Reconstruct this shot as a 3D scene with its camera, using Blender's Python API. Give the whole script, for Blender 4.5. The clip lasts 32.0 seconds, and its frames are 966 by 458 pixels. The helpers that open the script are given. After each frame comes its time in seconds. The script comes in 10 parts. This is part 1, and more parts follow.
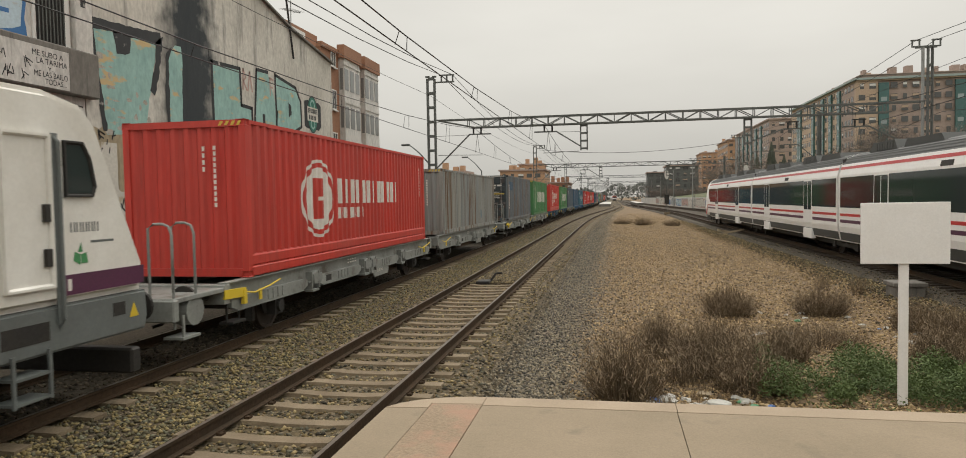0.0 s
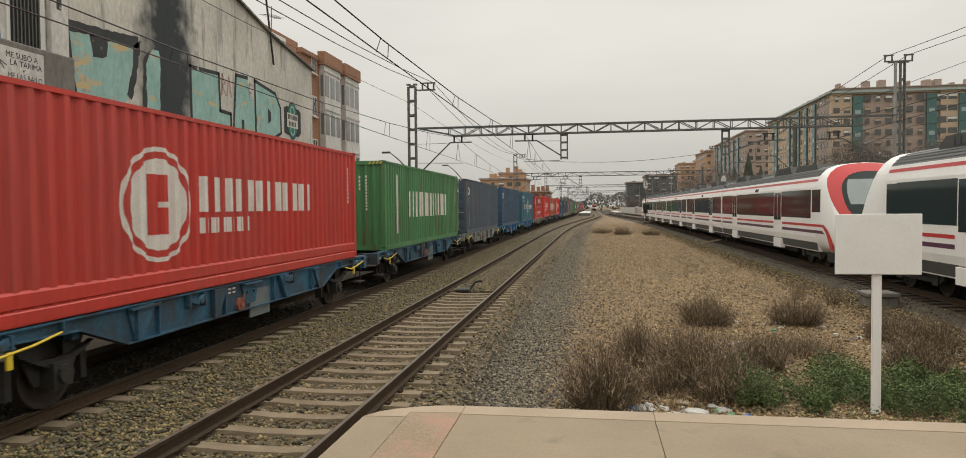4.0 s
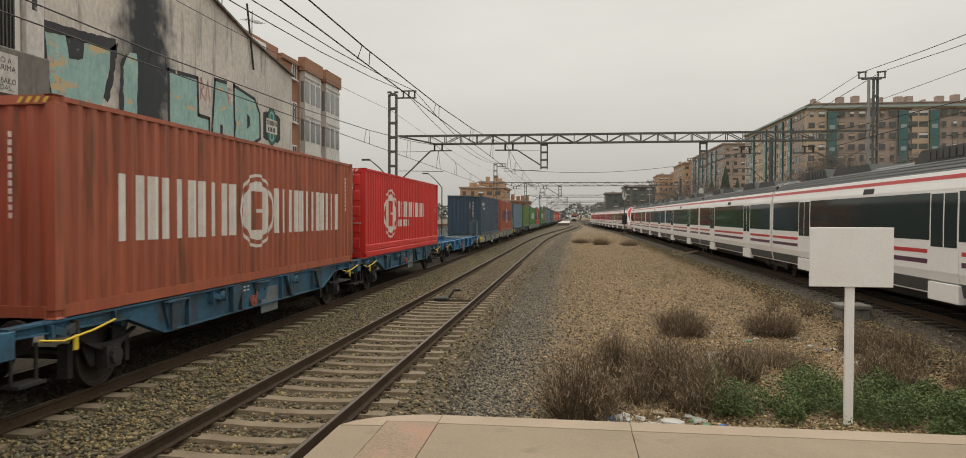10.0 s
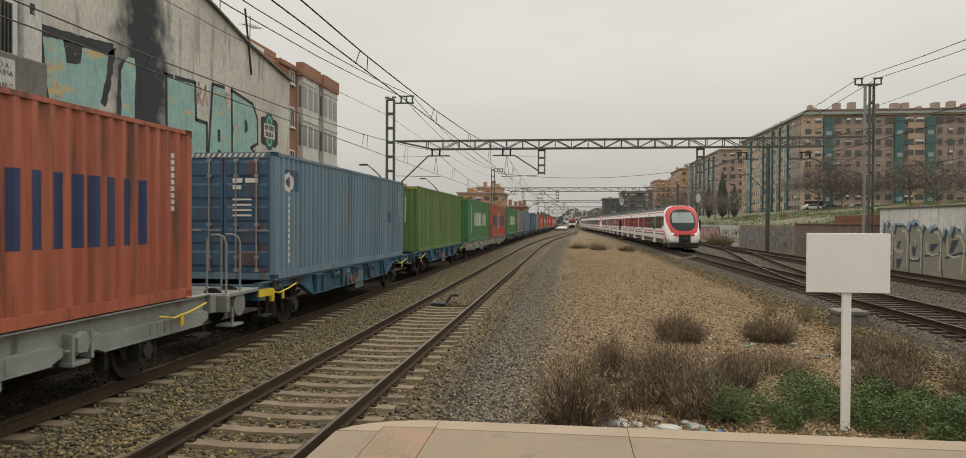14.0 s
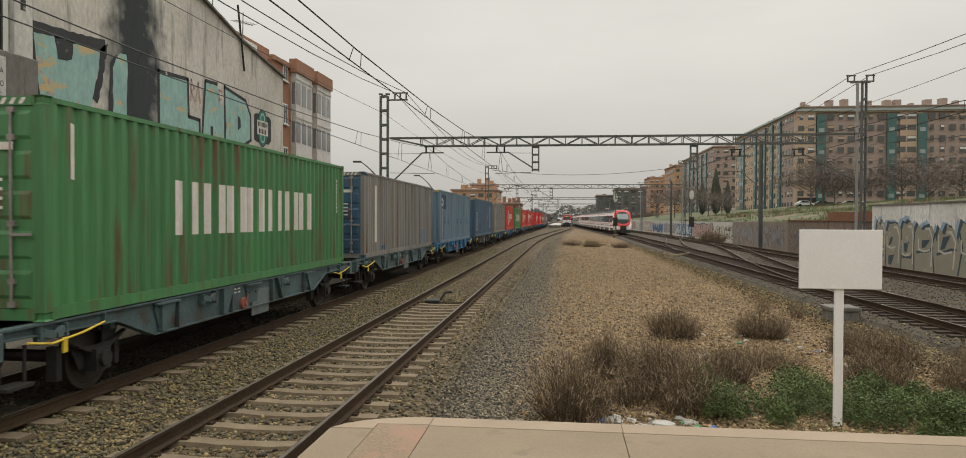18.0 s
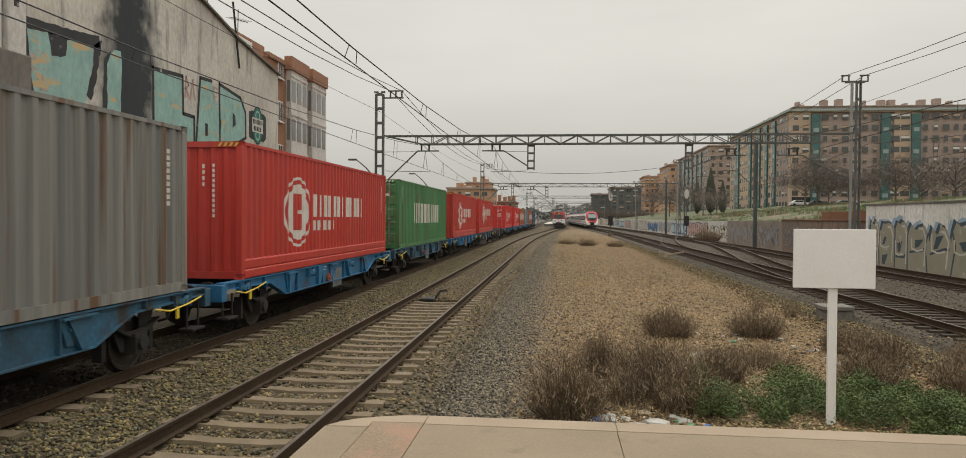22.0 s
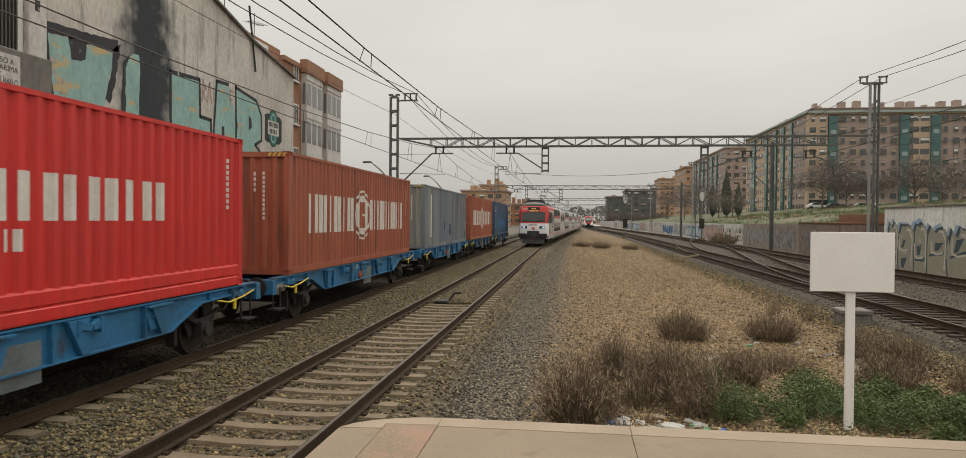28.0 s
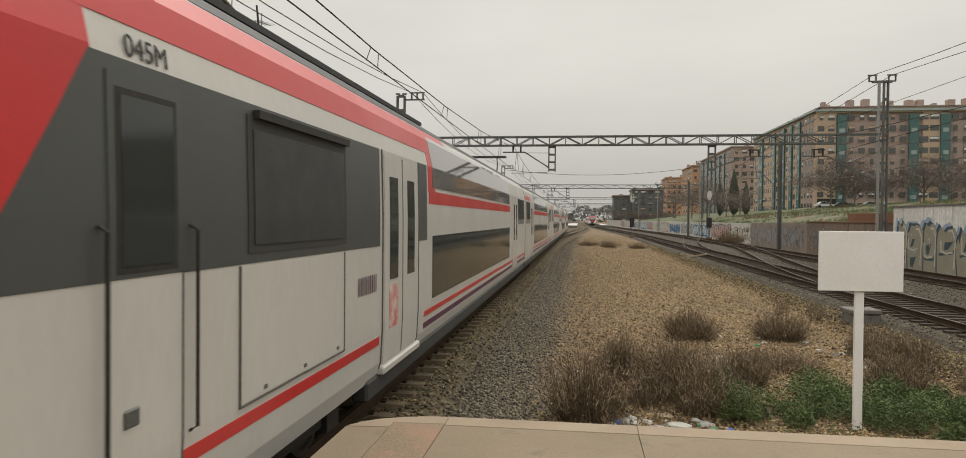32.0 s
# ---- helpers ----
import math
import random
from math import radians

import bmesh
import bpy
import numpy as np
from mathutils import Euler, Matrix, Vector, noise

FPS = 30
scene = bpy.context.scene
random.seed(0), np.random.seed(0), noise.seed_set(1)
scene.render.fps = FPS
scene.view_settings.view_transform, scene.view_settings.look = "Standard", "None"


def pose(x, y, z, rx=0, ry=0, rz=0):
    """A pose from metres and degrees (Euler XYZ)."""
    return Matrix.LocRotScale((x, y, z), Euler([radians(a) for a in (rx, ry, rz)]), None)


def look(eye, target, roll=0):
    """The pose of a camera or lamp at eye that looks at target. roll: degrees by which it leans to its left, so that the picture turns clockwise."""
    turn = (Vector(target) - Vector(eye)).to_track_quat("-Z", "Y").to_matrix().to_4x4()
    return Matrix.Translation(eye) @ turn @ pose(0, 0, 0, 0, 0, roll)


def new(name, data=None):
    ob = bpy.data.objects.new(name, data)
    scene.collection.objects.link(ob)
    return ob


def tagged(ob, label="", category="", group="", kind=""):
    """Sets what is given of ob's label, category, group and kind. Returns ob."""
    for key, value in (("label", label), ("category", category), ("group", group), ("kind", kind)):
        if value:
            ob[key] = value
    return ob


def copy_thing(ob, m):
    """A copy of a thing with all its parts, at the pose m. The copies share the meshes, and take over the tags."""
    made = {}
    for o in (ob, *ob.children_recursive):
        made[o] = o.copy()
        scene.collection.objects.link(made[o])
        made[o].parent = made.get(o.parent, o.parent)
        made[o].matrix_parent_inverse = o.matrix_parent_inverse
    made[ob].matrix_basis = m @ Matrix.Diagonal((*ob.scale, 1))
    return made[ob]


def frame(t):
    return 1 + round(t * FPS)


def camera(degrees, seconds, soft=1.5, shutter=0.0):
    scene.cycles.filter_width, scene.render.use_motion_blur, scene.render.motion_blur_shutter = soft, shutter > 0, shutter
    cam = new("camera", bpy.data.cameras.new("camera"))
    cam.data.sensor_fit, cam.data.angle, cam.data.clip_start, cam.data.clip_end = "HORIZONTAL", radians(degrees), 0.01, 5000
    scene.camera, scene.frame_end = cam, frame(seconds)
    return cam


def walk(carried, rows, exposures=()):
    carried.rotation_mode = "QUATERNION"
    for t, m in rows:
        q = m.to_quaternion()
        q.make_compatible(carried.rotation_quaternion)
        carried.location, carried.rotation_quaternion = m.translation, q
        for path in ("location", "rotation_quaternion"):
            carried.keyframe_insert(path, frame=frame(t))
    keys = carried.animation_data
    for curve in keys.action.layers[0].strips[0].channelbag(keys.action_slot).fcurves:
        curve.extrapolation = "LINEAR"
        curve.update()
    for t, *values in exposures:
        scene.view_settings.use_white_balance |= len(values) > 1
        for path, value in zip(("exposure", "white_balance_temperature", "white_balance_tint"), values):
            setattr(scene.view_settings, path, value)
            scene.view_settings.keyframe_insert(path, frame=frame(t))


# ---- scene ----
cam = camera(69.5, 32.0, soft=0.9, shutter=0.06)
EYE = (0.0, 0.0, 2.5)  # rail heads lie at z = 0
# seconds, yaw, pitch, roll of the camera held on the platform's end
TURNS = [
    (0, 10.54, -2.39, 1.03),
    (0.5, 10.20, -2.61, 1.11),
    (1, 9.91, -2.39, 1.00),
    (1.5, 9.93, -2.03, 0.88),
    (2, 9.80, -2.13, 0.68),
    (2.5, 9.56, -2.02, 0.56),
    (3, 9.49, -1.91, 0.79),
    (3.5, 9.29, -1.81, 0.75),
    (5.5, 7.71, -1.48, -0.12),
    (6, 7.51, -1.27, -0.26),
    (6.5, 7.06, -1.00, -0.42),
    (7, 7.14, -1.02, -0.36),
    (7.5, 7.06, -1.20, -0.44),
    (8, 6.88, -0.98, -0.41),
    (8.5, 6.69, -1.09, -0.42),
    (9, 6.90, -1.07, -0.44),
    (9.5, 7.06, -1.35, -0.46),
    (10, 7.23, -1.02, -0.17),
    (10.5, 7.81, -0.97, -0.45),
    (11, 7.10, -0.96, -0.44),
    (11.5, 7.11, -1.11, -0.38),
    (12, 7.06, -0.80, -0.29),
    (12.5, 6.98, -0.88, -0.25),
    (13, 7.03, -0.81, -0.12),
    (13.5, 7.13, -0.84, -0.14),
    (14, 7.02, -0.59, -0.28),
    (14.5, 6.68, -0.35, -0.24),
    (16.5, 6.58, -0.75, -0.48),
    (17, 6.51, -0.81, -0.41),
    (17.5, 6.67, -0.96, -0.31),
    (18, 6.53, -0.84, -0.22),
    (18.5, 6.42, -0.80, -0.29),
    (19, 6.34, -0.56, -0.33),
    (19.5, 6.25, -0.55, -0.57),
    (20, 6.10, -0.66, -0.58),
    (20.5, 6.13, -0.81, -0.40),
    (21, 6.11, -0.93, -0.43),
    (21.5, 6.11, -1.05, -0.39),
    (22, 6.14, -0.97, -0.40),
    (22.5, 6.10, -1.03, -0.45),
    (23, 6.15, -1.29, -0.36),
    (23.5, 5.97, -1.32, -0.23),
    (24, 6.39, -1.25, -0.17),
    (24.5, 6.50, -1.40, -0.81),
    (25, 7.08, -1.67, -0.78),
    (25.5, 6.96, -1.79, -0.73),
    (27.5, 7.55, -0.90, -0.42),
    (28, 7.30, -0.78, -0.47),
    (28.5, 7.13, -0.85, -0.47),
    (29, 7.45, -1.00, -0.34),
    (29.5, 7.37, -1.03, -0.33),
    (30, 7.46, -0.76, -0.22),
    (30.5, 7.51, -0.60, -0.15),
    (31, 7.72, -0.47, -0.17),
    (31.5, 7.95, -0.74, -0.48),
    (32, 7.85, -0.86, -0.47),
]
walk(cam, [(t, pose(*EYE, 90 + p, r, y)) for t, y, p, r in TURNS], exposures=[(0, 0.1), (3, 0.11), (7, 0.06), (10, 0.0), (32, 0.0)])

# ---- light: an even overcast sky ----
world = bpy.data.worlds.new("world")
scene.world = world
world.use_nodes = True
wn = world.node_tree
wn.nodes.clear()
w_out = wn.nodes.new("ShaderNodeOutputWorld")
w_bg = wn.nodes.new("ShaderNodeBackground")
w_sky = wn.nodes.new("ShaderNodeTexSky")
w_sky.sky_type = "NISHITA"
w_sky.sun_disc = False
w_sky.sun_elevation, w_sky.sun_rotation = radians(50), radians(14)
w_sky.air_density, w_sky.dust_density, w_sky.ozone_density = 1.0, 6.0, 1.0
w_mix = wn.nodes.new("ShaderNodeMix")
w_mix.data_type = "RGBA"
w_mix.inputs[0].default_value = 0.97
w_mix.inputs[7].default_value = (7.4, 7.2, 6.6, 1)  # cloud deck
wn.links.new(w_sky.outputs[0], w_mix.inputs[6])
# faint unevenness of the cloud
w_nz = wn.nodes.new("ShaderNodeTexNoise")
w_nz.inputs["Scale"].default_value, w_nz.inputs["Detail"].default_value = 2.2, 4
w_mp = wn.nodes.new("ShaderNodeMapping")
w_mp.inputs["Scale"].default_value = (1, 1, 3.5)
w_rg = wn.nodes.new("ShaderNodeMapRange")
w_rg.inputs[1].default_value, w_rg.inputs[2].default_value = 0.3, 0.7
w_rg.inputs[3].default_value, w_rg.inputs[4].default_value = 0.93, 1.05
w_mul = wn.nodes.new("ShaderNodeMix")
w_mul.data_type, w_mul.blend_type = "RGBA", "MULTIPLY"
w_mul.inputs[0].default_value = 1.0
w_tc = wn.nodes.new("ShaderNodeTexCoord")
wn.links.new(w_tc.outputs["Generated"], w_mp.inputs[0])
wn.links.new(w_mp.outputs[0], w_nz.inputs["Vector"])
wn.links.new(w_nz.outputs["Fac"], w_rg.inputs[0])
wn.links.new(w_mix.outputs[2], w_mul.inputs[6])
wn.links.new(w_rg.outputs[0], w_mul.inputs[7])
wn.links.new(w_mul.outputs[2], w_bg.inputs[0])
w_bg.inputs[1].default_value = 0.1
# an overcast deck is brighter towards the zenith
w_sep = wn.nodes.new("ShaderNodeSeparateXYZ")
wn.links.new(w_tc.outputs["Generated"], w_sep.inputs[0])
w_up = wn.nodes.new("ShaderNodeMapRange")
w_up.interpolation_type = "SMOOTHSTEP"
w_up.inputs[1].default_value, w_up.inputs[2].default_value = 0.33, 0.66
w_up.inputs[3].default_value, w_up.inputs[4].default_value = 0.0995, 0.215
wn.links.new(w_sep.outputs[2], w_up.inputs[0])
w_low = wn.nodes.new("ShaderNodeMapRange")
w_low.interpolation_type = "SMOOTHSTEP"
w_low.inputs[1].default_value, w_low.inputs[2].default_value = -0.02, 0.27
w_low.inputs[3].default_value, w_low.inputs[4].default_value = 0.72, 1.0
wn.links.new(w_sep.outputs[2], w_low.inputs[0])
w_str = wn.nodes.new("ShaderNodeMath")
w_str.operation = "MULTIPLY"
wn.links.new(w_up.outputs[0], w_str.inputs[0])
wn.links.new(w_low.outputs[0], w_str.inputs[1])
wn.links.new(w_str.outputs[0], w_bg.inputs[1])
wn.links.new(w_bg.outputs[0], w_out.inputs[0])
sun = new("sun", bpy.data.lights.new("sun", "SUN"))
sun.data.energy, sun.data.angle, sun.data.color = 0.75, radians(22), (1.0, 0.96, 0.9)
sun.matrix_world = look((14, 66, 70), (0, 10, 0))
scene.view_settings.exposure = 0.0

# ---- materials ----


def mat(name, col, rough=0.7, metal=0.0, alt=None, amt=0.5, scale=0.8, fine=30.0, fine_amt=0.15, bump=0.15, stretch=(1, 1, 1),
        wear=None, wear_lo=0.6, wear_hi=0.7, wear_scale=2.0, wear_stretch=(1, 1, 1), rnd=True, rough_var=0.12, coat=0.0):
    """A weathered surface: two scales of tone, fine relief, and an optional wear colour with its own shape."""
    m = bpy.data.materials.new(name)
    m.use_nodes = True
    nt = m.node_tree
    N, L = nt.nodes, nt.links
    b = N["Principled BSDF"]
    tc = N.new("ShaderNodeTexCoord")
    oi = N.new("ShaderNodeObjectInfo")
    off = N.new("ShaderNodeVectorMath")
    off.operation = "MULTIPLY_ADD"
    L.new(oi.outputs["Random"], off.inputs[0])
    off.inputs[1].default_value = (37.0, 91.0, 53.0) if rnd else (0, 0, 0)
    L.new(tc.outputs["Object"], off.inputs[2])

    def tex(sc, st, detail=5):
        mp = N.new("ShaderNodeMapping")
        mp.inputs["Scale"].default_value = st
        L.new(off.outputs[0], mp.inputs[0])
        n = N.new("ShaderNodeTexNoise")
        n.inputs["Scale"].default_value = sc
        n.inputs["Detail"].default_value = detail
        n.inputs["Roughness"].default_value = 0.6
        L.new(mp.outputs[0], n.inputs["Vector"])
        return n.outputs["Fac"]

    def ramp(f, lo, hi):
        r = N.new("ShaderNodeMapRange")
        r.inputs[1].default_value, r.inputs[2].default_value = lo, hi
        L.new(f, r.inputs[0])
        return r.outputs[0]

    def mix(f, a, c, mode="MIX"):
        x = N.new("ShaderNodeMix")
        x.data_type, x.blend_type = "RGBA", mode
        if isinstance(f, float):
            x.inputs[0].default_value = f
        else:
            L.new(f, x.inputs[0])
        for k, v in ((6, a), (7, c)):
            if isinstance(v, tuple):
                x.inputs[k].default_value = (*v[:3], 1)
            else:
                L.new(v, x.inputs[k])
        return x.outputs[2]
    alt = alt or tuple(c * 0.7 for c in col)
    big = tex(scale, stretch)
    small = tex(fine, stretch, 4)
    sc = N.new("ShaderNodeMath")
    sc.operation = "MULTIPLY"
    L.new(ramp(big, 0.35, 0.68), sc.inputs[0])
    sc.inputs[1].default_value = amt
    c = mix(sc.outputs[0], col, alt)
    grey = ramp(small, 0.3, 0.7)
    lo = mix(grey, tuple([1 - fine_amt] * 3), tuple([1 + fine_amt * 0.6] * 3))
    c = mix(1.0, c, lo, "MULTIPLY")
    if wear:
        wf = ramp(tex(wear_scale, wear_stretch, 7), wear_lo, wear_hi)
        c = mix(wf, c, wear)
    L.new(c, b.inputs["Base Color"])
    rv = N.new("ShaderNodeMapRange")
    rv.inputs[3].default_value, rv.inputs[4].default_value = max(0.02, rough - rough_var), min(1, rough + rough_var)
    L.new(big, rv.inputs[0])
    L.new(rv.outputs[0], b.inputs["Roughness"])
    b.inputs["Metallic"].default_value = metal
    b.inputs["Coat Weight"].default_value = coat
    if bump:
        bp = N.new("ShaderNodeBump")
        bp.inputs["Strength"].default_value = bump
        bp.inputs["Distance"].default_value = 0.02
        L.new(small, bp.inputs["Height"])
        L.new(bp.outputs[0], b.inputs["Normal"])
    return m


def plain(name, col, rough=0.5, metal=0.0, emit=0.0):
    m = bpy.data.materials.new(name)
    m.use_nodes = True
    b = m.node_tree.nodes["Principled BSDF"]
    b.inputs["Base Color"].default_value = (*col, 1)
    b.inputs["Roughness"].default_value = rough
    b.inputs["Metallic"].default_value = metal
    if emit:
        b.inputs["Emission Color"].default_value = (*col, 1)
        b.inputs["Emission Strength"].default_value = emit
    return m


RUST = (0.12, 0.05, 0.025)
EARTH = mat("sandy_earth", (0.23, 0.15, 0.076), 0.95, alt=(0.135, 0.09, 0.05), amt=0.95, scale=0.3, fine=42.0, fine_amt=0.5, bump=0.9, wear=(0.115, 0.088, 0.058), wear_lo=0.55, wear_hi=0.72, wear_scale=1.6)
CONCRETE = mat("sleeper_concrete", (0.215, 0.165, 0.105), 0.9, alt=(0.125, 0.092, 0.056), amt=0.8, scale=1.5, fine=40, fine_amt=0.2, bump=0.3)
PLATFORM = mat("platform_concrete", (0.265, 0.205, 0.138), 0.85, alt=(0.205, 0.162, 0.108), amt=0.8, scale=0.6, fine=60, fine_amt=0.12, bump=0.15, wear=(0.16, 0.128, 0.088), wear_lo=0.6, wear_hi=0.75, wear_scale=2.5)
KERB = mat("platform_kerb", (0.335, 0.262, 0.185), 0.85, alt=(0.26, 0.2, 0.14), amt=0.7, scale=1.2, fine=70, fine_amt=0.12, bump=0.15)
TACTILE = mat("red_tactile", (0.275, 0.202, 0.135), 0.9, alt=(0.225, 0.17, 0.112), amt=0.7, scale=1.5, fine=45, fine_amt=0.25, bump=0.4, wear=(0.315, 0.19, 0.13), wear_lo=0.46, wear_hi=0.6, wear_scale=2.2)
RAIL = mat("rail_rust", (0.045, 0.032, 0.021), 0.9, 0.0, alt=(0.075, 0.047, 0.028), amt=0.8, scale=1.2, fine=20, fine_amt=0.25, bump=0.2)
RAIL.node_tree.nodes["Principled BSDF"].inputs["Specular IOR Level"].default_value = 0.15
RAILTOP = mat("rail_head", (0.13, 0.108, 0.084), 0.5, 0.5, alt=(0.07, 0.054, 0.04), amt=0.6, scale=2, fine=30, bump=0.02)
STEEL = mat("galvanised_steel", (0.135, 0.14, 0.13), 0.6, 0.45, alt=(0.085, 0.088, 0.082), amt=0.7, scale=1.0, fine=25, bump=0.05)
WIRE = plain("wire", (0.03, 0.03, 0.03), 0.6, 0.5)
BLACK = mat("black_steel", (0.022, 0.021, 0.02), 0.7, 0.2, alt=(0.045, 0.038, 0.03), amt=0.6, scale=2, fine=20, fine_amt=0.3, bump=0.1)
WHEEL = mat("wheel_steel", (0.05, 0.038, 0.03), 0.65, 0.5, alt=(0.03, 0.025, 0.022), amt=0.7, scale=4, fine=30, bump=0.1)
SIGNW = mat("sign_white", (0.81, 0.795, 0.775), 0.5, alt=(0.76, 0.74, 0.71), amt=0.6, scale=2.0, fine=40, fine_amt=0.05, bump=0.02)
GLASS = plain("dark_glass", (0.03, 0.04, 0.038), 0.07)
GLASS.node_tree.nodes["Principled BSDF"].inputs["Specular IOR Level"].default_value = 0.3
GLASS.node_tree.nodes["Principled BSDF"].inputs["IOR"].default_value = 1.33
LETTER = mat("white_lettering", (0.68, 0.65, 0.6), 0.6, alt=(0.55, 0.5, 0.44), amt=0.6, scale=3, fine=30, fine_amt=0.1, bump=0.02)
LETTERBLUE = mat("navy_lettering", (0.02, 0.035, 0.10), 0.6, alt=(0.03, 0.05, 0.12), scale=3, bump=0.02)
YELLOW = plain("yellow_paint", (0.62, 0.45, 0.03), 0.5)

# ---- mesh helpers ----


def part(name, bm, material, parent=None, label=""):
    me = bpy.data.meshes.new(name)
    bm.normal_update()
    bm.to_mesh(me)
    bm.free()
    me.materials.append(material)
    ob = new(name, me)
    if parent is not None:
        ob.parent = parent
    if label:
        ob["label"] = label
    return ob


def share(name, src, parent=None, m=None, material=None):
    """Another object on the mesh of src."""
    ob = new(name, src.data)
    if parent is not None:
        ob.parent = parent
    if m is not None:
        ob.matrix_basis = m
    if material is not None:
        ob.material_slots[0].link = "OBJECT"
        ob.material_slots[0].material = material
    return ob


def thing(name, label, category, group="", m=None, kind=""):
    ob = new(name)
    ob.empty_display_size = 0.3
    tagged(ob, label, category, group, kind)
    if m is not None:
        ob.matrix_basis = m
    return ob


def box(bm, x0, x1, y0, y1, z0, z1):
    v = [bm.verts.new((x, y, z)) for z in (z0, z1) for x, y in ((x0, y0), (x1, y0), (x1, y1), (x0, y1))]
    for f in ((3, 2, 1, 0), (4, 5, 6, 7), (0, 1, 5, 4), (1, 2, 6, 5), (2, 3, 7, 6), (3, 0, 4, 7)):
        bm.faces.new([v[i] for i in f])
    return v


def bbox(x0, x1, y0, y1, z0, z1, bevel=0.0):
    bm = bmesh.new()
    box(bm, x0, x1, y0, y1, z0, z1)
    if bevel:
        bmesh.ops.bevel(bm, geom=bm.edges[:], offset=bevel, segments=1, affect="EDGES")
    return bm


def bar(bm, a, b, w, h=None, up=(0, 0, 1)):
    """A square bar from a to b."""
    a, b = Vector(a), Vector(b)
    d = (b - a).normalized()
    u = Vector(up)
    if abs(d.dot(u)) > 0.98:
        u = Vector((0, 1, 0))
    s = d.cross(u).normalized() * (w / 2)
    t = s.cross(d).normalized() * ((h or w) / 2)
    v = [bm.verts.new(p + i * s + j * t) for p in (a, b) for i, j in ((-1, -1), (1, -1), (1, 1), (-1, 1))]
    for f in ((3, 2, 1, 0), (4, 5, 6, 7), (0, 1, 5, 4), (1, 2, 6, 5), (2, 3, 7, 6), (3, 0, 4, 7)):
        bm.faces.new([v[i] for i in f])


def tube(bm, pts, r, n=8, caps=True, r1=None):
    """A round tube along pts; r1: the radius at its end."""
    pts = [Vector(p) for p in pts]
    rings = []
    for i, p in enumerate(pts):
        d = (pts[min(i + 1, len(pts) - 1)] - pts[max(i - 1, 0)]).normalized()
        u = Vector((0, 0, 1)) if abs(d.z) < 0.9 else Vector((1, 0, 0))
        s = d.cross(u).normalized()
        t = s.cross(d)
        rr = r if r1 is None else r + (r1 - r) * i / (len(pts) - 1)
        rings.append([bm.verts.new(p + rr * (math.cos(2 * math.pi * k / n) * s + math.sin(2 * math.pi * k / n) * t)) for k in range(n)])
    for a, b in zip(rings, rings[1:]):
        for k in range(n):
            bm.faces.new((a[k], a[(k + 1) % n], b[(k + 1) % n], b[k]))
    if caps:
        bm.faces.new(rings[0][::-1])
        bm.faces.new(rings[-1])


def lathe_x(bm, prof, n=20, c=(0, 0, 0)):
    """A turned body about the x axis: prof holds (x, r)."""
    rings = [[bm.verts.new((c[0] + x, c[1] + r * math.cos(2 * math.pi * k / n), c[2] + r * math.sin(2 * math.pi * k / n))) for k in range(n)] for x, r in prof]
    for a, b in zip(rings, rings[1:]):
        for k in range(n):
            bm.faces.new((a[k], b[k], b[(k + 1) % n], a[(k + 1) % n]))
    bm.faces.new(rings[0])
    bm.faces.new(rings[-1][::-1])


def prism(bm, poly, x0, x1):
    """Extrudes the (y, z) polygon from x0 to x1."""
    a = [bm.verts.new((x0, y, z)) for y, z in poly]
    b = [bm.verts.new((x1, y, z)) for y, z in poly]
    n = len(poly)
    for i in range(n):
        bm.faces.new((a[i], a[(i + 1) % n], b[(i + 1) % n], b[i]))
    bm.faces.new(a[::-1])
    bm.faces.new(b)
    bmesh.ops.recalc_face_normals(bm, faces=bm.faces[:])


def mesh_of(name, verts, faces, material, parent=None, label=""):
    me = bpy.data.meshes.new(name)
    me.from_pydata(verts, [], faces)
    me.materials.append(material)
    ob = new(name, me)
    if parent is not None:
        ob.parent = parent
    if label:
        ob["label"] = label
    return ob


def ease(y, a, b):
    k = min(1.0, max(0.0, (y - a) / (b - a)))
    return k * k * (3 - 2 * k)


def bend(y):
    """The freight line runs all but straight."""
    return 1.4 * ease(y, 90, 230)


def bend_near(y):
    """The near track swings over to the right, far down the line."""
    return 5.2 * ease(y, 66, 215)


def bend_right(y):
    """The right-hand tracks close in on it."""
    return -4.4 * ease(y, 100, 265)


def heading(y, f=bend, span=2.0):
    """The turn of a thing that lies on a track from y to y + span."""
    return -math.degrees(math.atan((f(y + span) - f(y)) / span))


# ---- ground and tracks ----
NEAR_X, FREIGHT_X, RIGHT_X, OUTER_X = -3.77, -7.81, 10.3, 16.6


